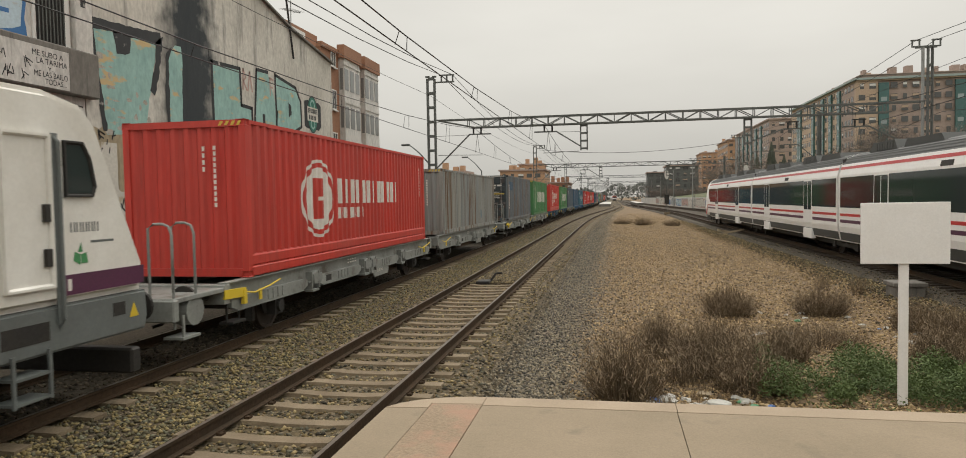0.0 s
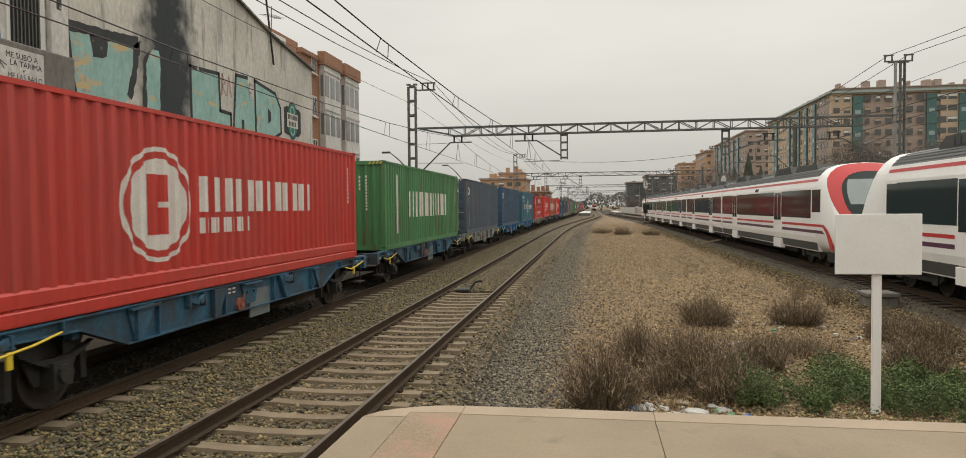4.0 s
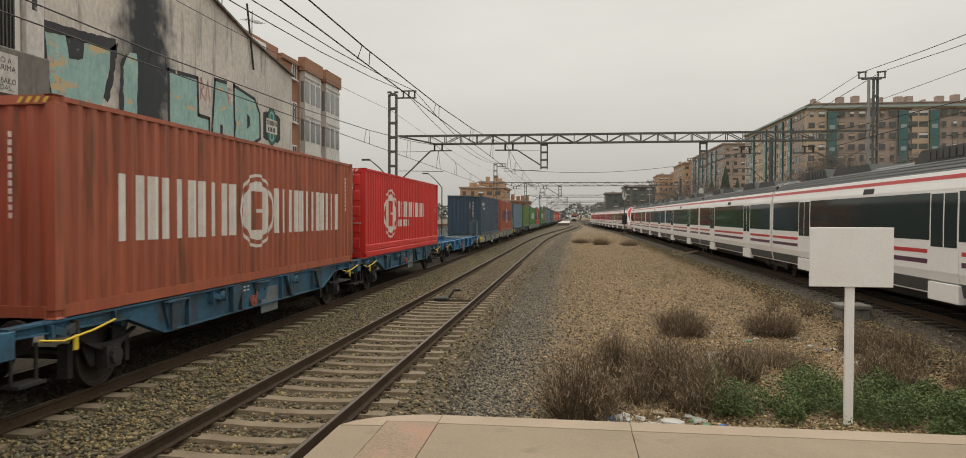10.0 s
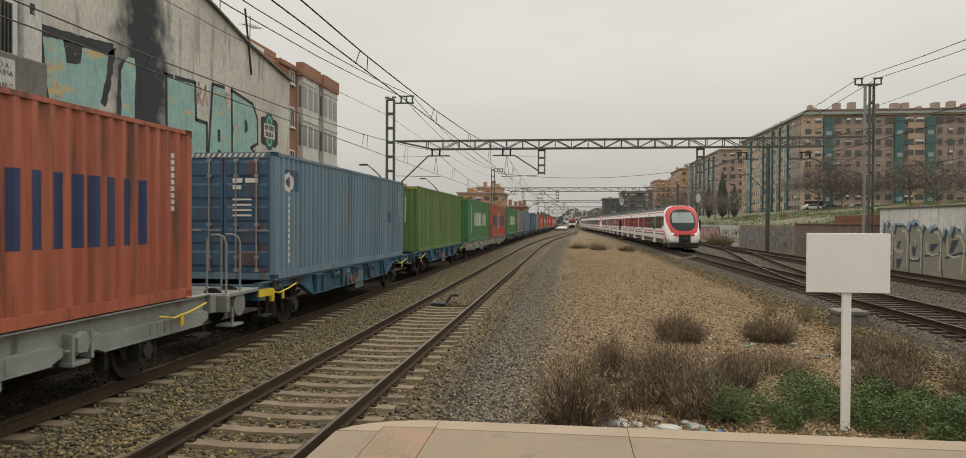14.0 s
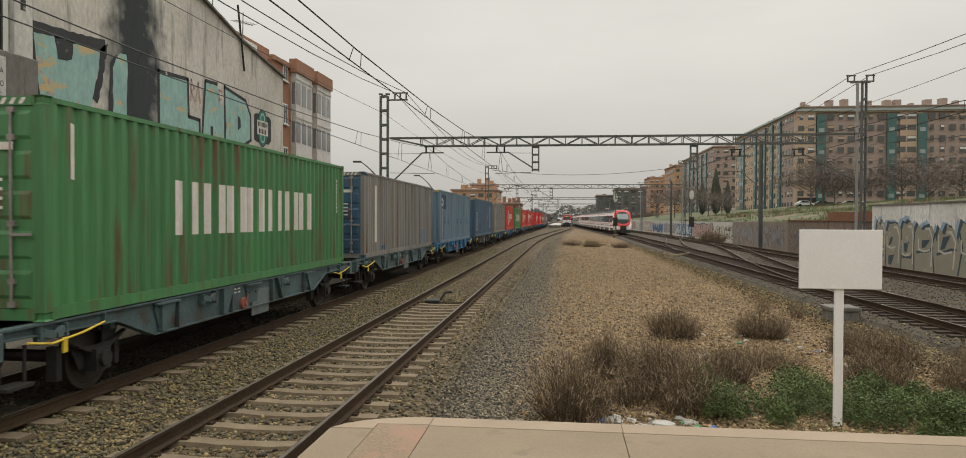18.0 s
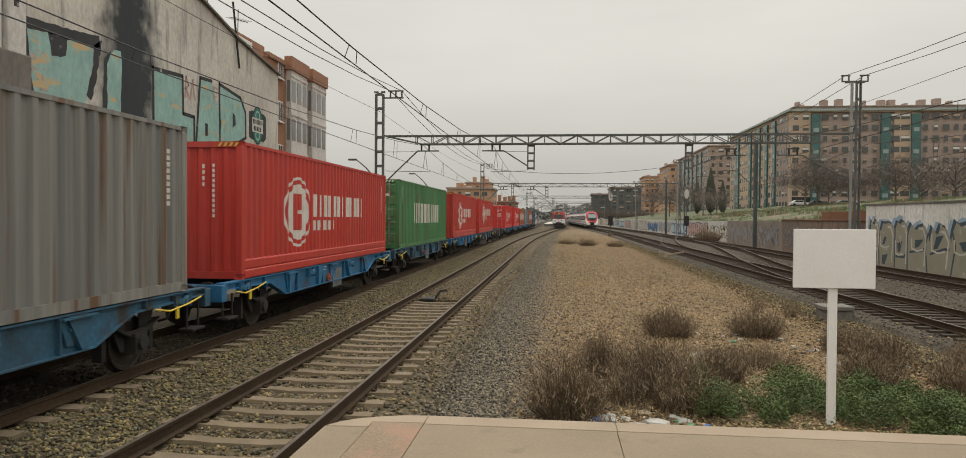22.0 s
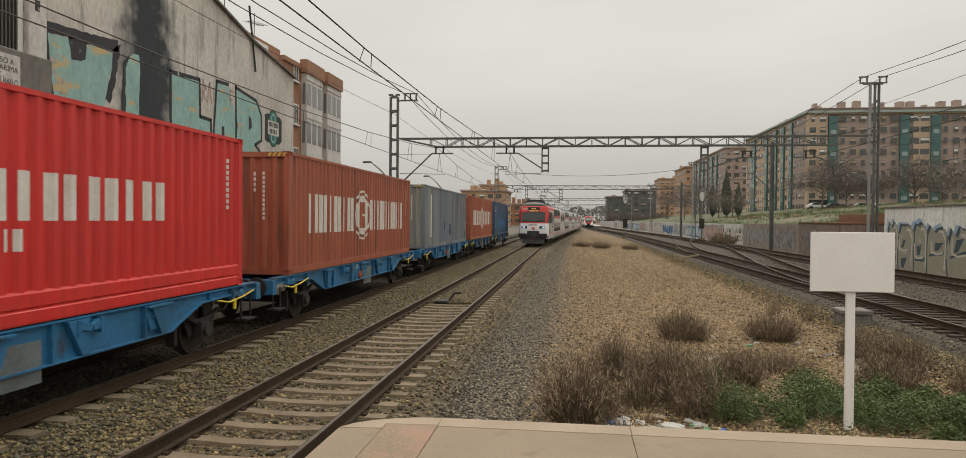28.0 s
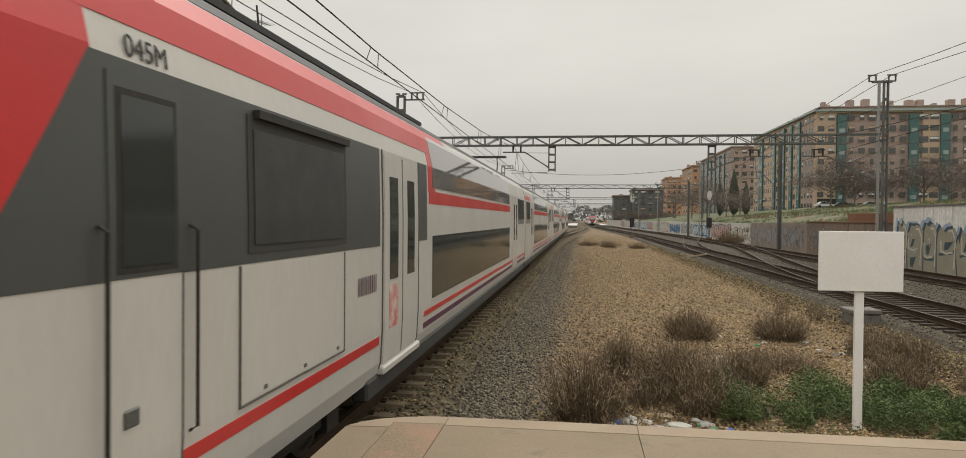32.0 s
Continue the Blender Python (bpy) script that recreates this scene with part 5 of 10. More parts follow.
def end_platform(wg, m):
    """A shunter's stand at the near end: deck plate, drum, step, grab rails and a yellow lever."""
    part("deck_plate", bbox(-1.25, 1.25, -1.5, -0.1, 1.0, 1.08, 0.01), m, wg)
    part("end_beam", bbox(-1.28, 1.28, -1.55, -1.4, 0.72, 1.06, 0.02), m, wg)
    bm = bmesh.new()
    tube(bm, [(0.95, -0.9, 0.82), (1.22, -0.9, 0.82)], 0.24, 14)
    part("air_drum", bm, m, wg)
    for q in (-1.42, -0.85):
        bm = bmesh.new()
        a = 1.2
        pts = [(a, q, 0.6), (a, q, 2.05), (a - 0.05, q, 2.18), (a - 0.15, q, 2.22), (a - 0.3, q, 2.22), (a - 0.4, q, 2.15), (a - 0.4, q, 1.08)]
        tube(bm, pts, 0.022, 7)
        part("grab_rail", bm, m, wg, "bent grey grab rail")
    part("step", bbox(0.95, 1.3, -1.35, -0.9, 0.42, 0.46), m, wg)
    part("step_hanger", bbox(1.24, 1.27, -1.3, -1.26, 0.44, 0.8), m, wg)
    bm = bmesh.new()
    bar(bm, (1.24, -0.1, 0.95), (1.3, 0.5, 0.93), 0.05, 0.16)
    box(bm, 1.26, 1.33, 0.42, 0.52, 0.72, 0.98)
    part("yellow_lever", bm, YELLOW, wg, "yellow brake lever")


def wagon_paint(u):
    """Some wagons are freshly painted, a few are black with dirt."""
    if any(abs(u - q) < 1 for q in (118.83, 133.71, 205.0, 338.75, 383.15, 412.75, 456.2, 473.0, 487.5, 502.6)):
        return W_VIVID
    if any(abs(u - q) < 1 for q in (309.9, 324.3)):
        return W_TEAL
    return W_DARK if any(abs(u - q) < 1 for q in (354.1, 441.9)) else W_BLUE


def wagon(u0, u1, grey=False, label=""):
    wg = thing("flat_wagon", label, "freight wagon", "wagons of the freight train")
    wagon_body(wg, u1 - u0, W_GREY if grey else wagon_paint(u0 + 0.75), bool(grey) and not 100 < u0 < 160, 292 < u0 < 295)
    if any(abs(u0 + 0.75 - q) < 1 for q in (11.71, 44.01, 219.5, 249.7)):
        end_platform(wg, W_GREY)
    return wg, u0, 0.0


HUBRED = mat("faded_red_disc", (0.30, 0.09, 0.06), 0.7, alt=(0.22, 0.10, 0.08), scale=6, fine=30, bump=0.05)
PLATEGREY = mat("grey_plate", (0.14, 0.17, 0.17), 0.65, alt=(0.09, 0.10, 0.10), amt=0.9, scale=2, fine=20, fine_amt=0.2, bump=0.05)
HAZARD = plain("hazard_yellow", (0.55, 0.40, 0.06), 0.6)
# faded boxes show where panels were repaired: place of the box, then y0, y1, z0, z1 on its side and the colour
PATCH = {
    324.3: ((9.57, 10.37, 0.2, 0.84, "light"), (2.2, 2.8, 0.2, 0.35, "blue")),
    338.75: ((0.55, 2.1, 1.88, 2.68, "deep"), (0.75, 1.25, 0.3, 1.8, "blue"), (1.4, 1.7, 1.03, 1.4, "deep"), (2.65, 2.9, 1.0, 1.36, "deep"), (6.05, 6.35, 1.0, 1.36, "deep"), (7.68, 8.1, 1.0, 1.36, "deep"), (10.16, 10.4, 1.0, 1.3, "deep"), (11.1, 11.35, 1.0, 1.3, "deep")),
    502.6: ((4.91, 5.09, 0.79, 1.22, "deep"), (6.4, 6.94, 0.51, 1.08, "deep"), (11.54, 11.82, 0.2, 0.68, "deep")),
    26.54: ((8.1, 8.3, 0.45, 0.85, "light"), (10.9, 11.1, 0.9, 1.3, "dull")),
    531.15: ((3.2, 9.6, 0.6, 1.3, "vivid"),),
    44.01: ((0.5, 2.2, 1.95, 2.5, "blue"),),
    249.7: ((0.6, 1.5, 2.05, 2.55, "blue"), (9.8, 10.3, 1.3, 1.7, "blue")),
    354.1: ((3.0, 3.6, 0.4, 1.0, "deep"), (8.2, 8.6, 1.2, 1.7, "light")),
    294.2: ((7.2, 11.9, 0.18, 0.7, "bright"),),
}
TRAIN = []  # (thing, place along the train at 0 s, height)
# place, colour, doors at the near end, marks, end colour, grey wagon, label
LIST = [
    (11.71, "red", 0, "disc", "", 1, "red corrugated container with white ring logo"),
    (26.54, "rustygrey", 0, "", "", 1, "weathered grey container with rust runs"),
    (44.01, "dull", 1, "upright", "char", 1, "dull blue-grey container with rust and charcoal doors"),
    (58.54, "green", 0, "wide", "", 1, "green container with large white word"),
    (74.56, "red", 1, "disc", "", 0, "red container with doors and white ring logo"),
    (89.53, "green", 0, "wide", "", 0, "green container with large white word"),
    (104.22, "dusk", 1, "vert", "navy", 1, "dusky blue container with dark doors"),
    (118.83, "blue", 1, "vert", "", 0, "deep blue container with doors and upright word"),
    (133.71, "teal", 0, "cellgroup", "", 0, "teal container with white words and crest"),
    (163.19, "bright", 0, "disc", "", 0, "bright red container with white ring logo"),
    (177.03, "brown", 0, "group", "", 0, "red-brown container with cream words and crest"),
    (190.60, "bright", 1, "disc", "", 0, "bright red container with doors and ring logo"),
    (219.50, "navy", 0, "cell", "", 1, "dark navy container with small cream word"),
    (234.0, "salmon", 1, "groupblue", "", 1, "faded red container with navy words and crest"),
    (249.7, "light", 1, "vert", "blue", 0, "light blue container with darker doors"),
    (264.8, "olive", 0, "", "", 0, "plain olive green container"),
    (280.1, "green", 0, "wide", "", 1, "green container with large white word"),
    (294.2, "salmon", 1, "groupblue", "", 1, "faded red container with navy words and red patch"),
    (309.9, "green", 1, "wide", "", 0, "worn green container with large white word"),
    (324.3, "oldgrey", 1, "strip", "blue", 0, "grey streaked container with blue doors"),
    (338.75, "light", 0, "vert", "", 0, "light blue patched container"),
    (354.1, "rustyblue", 0, "farstrip", "", 0, "weathered blue container with rust patches"),
    (368.8, "oldgrey", 0, "strip", "", 0, "grey streaked container with white strip"),
    (383.15, "red", 0, "disc", "", 0, "red container with white ring logo"),
    (397.7, "green", 1, "wide", "", 0, "green container with doors and white word"),
    (412.75, "red", 0, "disc", "", 0, "red container with white ring logo"),
    (427.35, "red", 1, "dischigh", "", 0, "red container with doors and ring logo"),
    (456.2, "bright", 1, "disc", "", 0, "bright red container with doors and long word"),
    (473.0, "bright", 1, "disclow", "", 0, "bright red container with doors and ring logo"),
    (487.5, "brown", 0, "group", "", 0, "orange-brown container with cream words"),
    (502.6, "greyblue", 0, "strip", "grey", 0, "streaked blue-grey container with white strip"),
    (516.9, "brown", 1, "group", "", 0, "red-brown container with doors and cream words"),
    (531.15, "blue", 1, "vert", "navy", 0, "deep blue container at the train's end"),
]
for u, col, dr, logo, end, grey, label in LIST:
    TRAIN.append(container(u, col, bool(dr), logo, CH if u != 26.54 else 2.6, end=end or None, label=label))
    TRAIN.append(wagon(u - 0.75, u + CL + 0.75, bool(grey), "grey two-axle container wagon" if grey else "blue two-axle container wagon"))
for u in (148.6,):
    TRAIN.append(container(u, "red", False, "disc", h=1.33, label="low red container with white ring logo"))
    TRAIN.append(container(u, "darkred", False, "mid", h=1.33, z=1.16 + 1.34, label="low wine-red container stacked on another"))
    TRAIN.append(wagon(u - 0.75, u + CL + 0.75, True, "grey two-axle container wagon"))
for u in (205.0, 441.9):
    TRAIN.append(wagon(u - 0.75, u + CL + 0.75, False, "empty container wagon with bare %s frame" % ("blue" if u < 300 else "dark grey")))



# ---- buildings and walls ----


def wall_mat(name, col, alt, soot=False):
    """Old render with rain streaks and, on one wall, a broad soot stain from a chimney."""
    m = mat(name, col, 0.9, alt=alt, amt=0.9, scale=0.3, fine=7, fine_amt=0.22, bump=0.35, stretch=(1, 1, 0.5), wear=tuple(c * 0.28 for c in col), wear_lo=0.56, wear_hi=0.72, wear_scale=1.9, wear_stretch=(1, 1, 0.12), rnd=False)
    if soot:
        N, L = m.node_tree.nodes, m.node_tree.links
        b = N["Principled BSDF"]
        old = b.inputs["Base Color"].links[0].from_socket
        tc = N.new("ShaderNodeTexCoord")
        sp = N.new("ShaderNodeSeparateXYZ")
        L.new(tc.outputs["Object"], sp.inputs[0])
        nz = N.new("ShaderNodeTexNoise")
        nz.inputs["Scale"].default_value = 1.4
        nz.inputs["Detail"].default_value = 8
        L.new(tc.outputs["Object"], nz.inputs["Vector"])

        def mth(op, a, c):
            x = N.new("ShaderNodeMath")
            x.operation = op
            for i, v in enumerate((a, c)):
                if isinstance(v, (int, float)):
                    x.inputs[i].default_value = v
                else:
                    L.new(v, x.inputs[i])
            return x.outputs[0]
        d = mth("ABSOLUTE", mth("ADD", mth("SUBTRACT", sp.outputs[1], 26.2), mth("MULTIPLY", mth("SUBTRACT", nz.outputs["Fac"], 0.5), 2.4)), 0)
        r = N.new("ShaderNodeMapRange")
        r.inputs[1].default_value, r.inputs[2].default_value = 2.5, 1.0
        # the stain narrows towards the roof
        tp = N.new("ShaderNodeMapRange")
        tp.inputs[1].default_value, tp.inputs[2].default_value = 8.6, 12.5
        tp.inputs[3].default_value, tp.inputs[4].default_value = 0.0, 0.6
        L.new(sp.outputs[2], tp.inputs[0])
        d = mth("ADD", d, tp.outputs[0])
        L.new(d, r.inputs[0])
        zz = N.new("ShaderNodeMapRange")
        zz.inputs[1].default_value, zz.inputs[2].default_value = 3.6, 4.6
        L.new(sp.outputs[2], zz.inputs[0])
        f = mth("MULTIPLY", r.outputs[0], zz.outputs[0])
        f = mth("MULTIPLY", f, 0.97)
        x = N.new("ShaderNodeMix")
        x.data_type = "RGBA"
        L.new(f, x.inputs[0])
        L.new(old, x.inputs[6])
        x.inputs[7].default_value = (0.014, 0.021, 0.026, 1)
        L.new(x.outputs[2], b.inputs["Base Color"])
    return m


SOOTWALL = wall_mat("sooty_render", (0.60, 0.57, 0.51), (0.37, 0.345, 0.30), True)
RENDERW = wall_mat("stained_render", (0.40, 0.375, 0.34), (0.27, 0.245, 0.22))
PALE = wall_mat("pale_render", (0.60, 0.58, 0.54), (0.46, 0.44, 0.41))
BEIGE = wall_mat("beige_render", (0.38, 0.30, 0.185), (0.30, 0.245, 0.165))
CEMENT = wall_mat("cement_block", (0.19, 0.175, 0.155), (0.13, 0.12, 0.105))
GREYP = wall_mat("grey_painted_render", (0.19, 0.21, 0.205), (0.13, 0.145, 0.14))
BRICK = mat("orange_brick", (0.31, 0.155, 0.09), 0.85, alt=(0.25, 0.125, 0.075), amt=0.7, scale=0.4, fine=12, fine_amt=0.18, bump=0.2)
# distance haze is lifted into the colours of BRICKT and BRICKD
BRICKT = mat("hazed_tan_brick", (0.48, 0.355, 0.255), 0.85, alt=(0.41, 0.305, 0.22), amt=0.7, scale=0.08, fine=3, fine_amt=0.12, bump=0.1)
BRICKD = mat("hazed_dark_brick", (0.365, 0.28, 0.235), 0.85, alt=(0.31, 0.24, 0.205), amt=0.7, scale=0.08, fine=3, fine_amt=0.12, bump=0.1)
WFRAME = plain("white_frame", (0.62, 0.61, 0.58), 0.5)
GREENGL = mat("green_glass", (0.06, 0.135, 0.125), 0.25, alt=(0.045, 0.1, 0.095), amt=0.6, scale=0.3, fine=4, bump=0.0)
WINDARK = plain("window_dark", (0.085, 0.086, 0.083), 0.2)
TEALROOF = mat("teal_roof", (0.31, 0.37, 0.35), 0.6, alt=(0.25, 0.3, 0.285), scale=0.2, fine=4, bump=0.05)


def spray(name, col, hole=(0.40, 0.375, 0.34), lo=0.60):
    return mat(name, col, 0.8, alt=tuple(c * 0.82 for c in col), amt=0.7, scale=0.9, fine=10, fine_amt=0.12, bump=0.1, wear=hole, wear_lo=lo, wear_hi=lo + 0.06, wear_scale=1.4, rnd=False)


MINT = mat("mint_paint", (0.29, 0.46, 0.415), 0.8, alt=(0.22, 0.36, 0.335), amt=0.9, scale=1.3, fine=5, fine_amt=0.18, bump=0.15, stretch=(1, 1, 0.6), wear=(0.50, 0.37, 0.19), wear_lo=0.575, wear_hi=0.63, wear_scale=0.9, wear_stretch=(1, 0.7, 2.0), rnd=False)
BAREPATCH = mat("flaked_render", (0.42, 0.39, 0.34), 0.9, alt=(0.30, 0.26, 0.21), amt=0.8, scale=2.0, fine=12, fine_amt=0.25, bump=0.3, rnd=False)
SOOTPAINT = spray("black_paint", (0.03, 0.032, 0.034), lo=0.63)
PAINTW = spray("white_paint_old", (0.55, 0.52, 0.46), (0.40, 0.34, 0.24), 0.58)
PAINTBLUE = spray("blue_spray", (0.05, 0.16, 0.36))
PAINTICE = spray("ice_blue_spray", (0.45, 0.56, 0.62))
PAINTPINK = spray("pink_spray", (0.46, 0.30, 0.26))
PAINTGREEN = spray("dark_green_spray", (0.035, 0.16, 0.12))
PAINTKHAKI = spray("khaki_spray", (0.31, 0.285, 0.215))
PAINTSILVER = spray("silver_spray", (0.34, 0.36, 0.36))
PAINTSLATE = spray("slate_spray", (0.05, 0.075, 0.09))
PAINTMAUVE = spray("mauve_spray", (0.33, 0.10, 0.27))


def ragged(poly, j=0.05, step=0.35, seed=1):
    """Roughens a polygon's outline as a hand-painted edge is."""
    rng = random.Random(seed)
    out = []
    for (y0, z0), (y1, z1) in zip(poly, poly[1:] + poly[:1]):
        n = max(1, int(math.hypot(y1 - y0, z1 - z0) / step))
        for i in range(n):
            out.append((y0 + (y1 - y0) * i / n + rng.uniform(-j, j), z0 + (z1 - z0) * i / n + rng.uniform(-j, j)))
    return out


def paint_on(name, polys, material, parent, x, label="", j=0.05, face=1):
    """Flat paint on a wall that stands in the y-z plane."""
    return mark(name, [ragged(p, j, 0.35, 7 + i) for i, p in enumerate(polys)], material, parent, pose(x, 0, 0), label)


def strokes(lines, w):
    """Thick strokes along (y, z) lines, as quads."""
    out = []
    for pts in lines:
        for (y0, z0), (y1, z1) in zip(pts, pts[1:]):
            L = math.hypot(y1 - y0, z1 - z0) or 1
            ny, nz = -(z1 - z0) / L * w / 2, (y1 - y0) / L * w / 2
            ey, ez = (y1 - y0) / L * w * 0.35, (z1 - z0) / L * w * 0.35
            out.append([(y0 - ey + ny, z0 - ez + nz), (y0 - ey - ny, z0 - ez - nz), (y1 + ey - ny, z1 + ez - nz), (y1 + ey + ny, z1 + ez + nz)])
    return out


def scrawl(y0, y1, z0, z1, n, seed, w=0.05):
    """Loose unreadable tags: rows of short slanted bars."""
    rng = random.Random(seed)
    L = []
    for i in range(n):
        y, z = rng.uniform(y0, y1), rng.uniform(z0, z1)
        h = rng.uniform(0.12, 0.3)
        L.append([(y, z), (y + rng.uniform(-0.08, 0.12), z + h)])
        if i % 2:
            L.append([(y, z + h * rng.uniform(0, 1)), (y + rng.uniform(0.1, 0.3), z + h * rng.uniform(0, 1))])
    return strokes(L, w)


def letter_text(name, ch, y, z, w, h, material, parent, x, bold=0.05, label=""):
    """One big painted letter fitted to the box w by h."""
    cu = bpy.data.curves.new(name, "FONT")
    cu.body, cu.size, cu.offset, cu.extrude = ch, 1.0, bold, 0.0
    ob = bpy.data.objects.new(name, cu)
    scene.collection.objects.link(ob)
    bpy.context.view_layer.update()
    me = bpy.data.meshes.new_from_object(ob.evaluated_get(bpy.context.evaluated_depsgraph_get()))
    bpy.data.objects.remove(ob)
    co = np.array([v.co[:] for v in me.vertices])
    lo, hi = co.min(0), co.max(0)
    for v in me.vertices:
        p, q = (v.co.x - lo[0]) / (hi[0] - lo[0]), (v.co.y - lo[1]) / (hi[1] - lo[1])
        v.co = (0.0, p * w, q * h)
    me.materials.clear()
    me.materials.append(material)
    o = new(name, me)
    o.parent = parent
    o.matrix_basis = pose(x, y, z)
    if label:
        o["label"] = label
    return o


def graffiti(parent, x, y0, y1, z0, z1, n, fill, edge, shine, seed, face=1, back=None, bold=0.13):
    """A wild painted piece: swollen, leaning shapes with dark outlines and pale edges, no letters."""
    rng = random.Random(seed)
    if back:
        paint_on("backdrop_paint", [[(y0, z0), (y1, z0), (y1, z1), (y0, z1)]], back, parent, x + face * 0.004, j=0.12)
    p, q = (y1 - y0) / n, 7.0 if bold > 0.15 else 3.5
    outs, fills, cuts, shines = [], [], [], []
    for i in range(n):
        c = y0 + p * (i + 0.5)
        lean = rng.uniform(-0.2, 0.2) * p
        w, h = p * rng.uniform(0.42, 0.56), (z1 - z0) * rng.uniform(0.8, 1.0) / 2
        cz = (z0 + z1) / 2 + rng.uniform(-0.05, 0.05) * (z1 - z0)
        pts = []
        m = 18
        for k in range(m):
            a = 2 * math.pi * k / m
            r = 1 / ((abs(math.cos(a))) ** q + (abs(math.sin(a))) ** q) ** (1 / q) * rng.uniform(0.72 if bold > 0.15 else 0.78, 1.06)
            pts.append((c + math.cos(a) * w * r + lean * math.sin(a), cz + math.sin(a) * h * r))
        fills.append(pts)
        outs.append([(c + (a - c) * 1.16, cz + (b - cz) * 1.1) for a, b in pts])
        cuts += strokes([[(c + rng.uniform(-0.3, 0.1) * w, cz + rng.uniform(0.2, 0.7) * h), (c + rng.uniform(-0.2, 0.3) * w, cz + rng.uniform(-0.3, 0.2) * h)], [(c + rng.uniform(-0.5, 0.0) * w, cz - rng.uniform(0.2, 0.5) * h), (c + rng.uniform(0.2, 0.6) * w, cz - rng.uniform(0.2, 0.7) * h)], [(c + rng.uniform(-0.1, 0.5) * w, cz + 0.75 * h), (c + rng.uniform(0.0, 0.4) * w, cz + rng.uniform(0.1, 0.4) * h)]], bold)
        shines += strokes([[(c - w * 0.62, cz + h * 0.1), (c - w * 0.5, cz + h * 0.62), (c - w * 0.1, cz + h * 0.8)]], 0.09)
    mark("outline", outs, edge, parent, pose(x + face * 0.008, 0, 0))
    mark("fill", fills, fill, parent, pose(x + face * 0.012, 0, 0))
    mark("cuts", cuts, edge, parent, pose(x + face * 0.016, 0, 0))
    mark("highlight", shines, shine, parent, pose(x + face * 0.018, 0, 0))


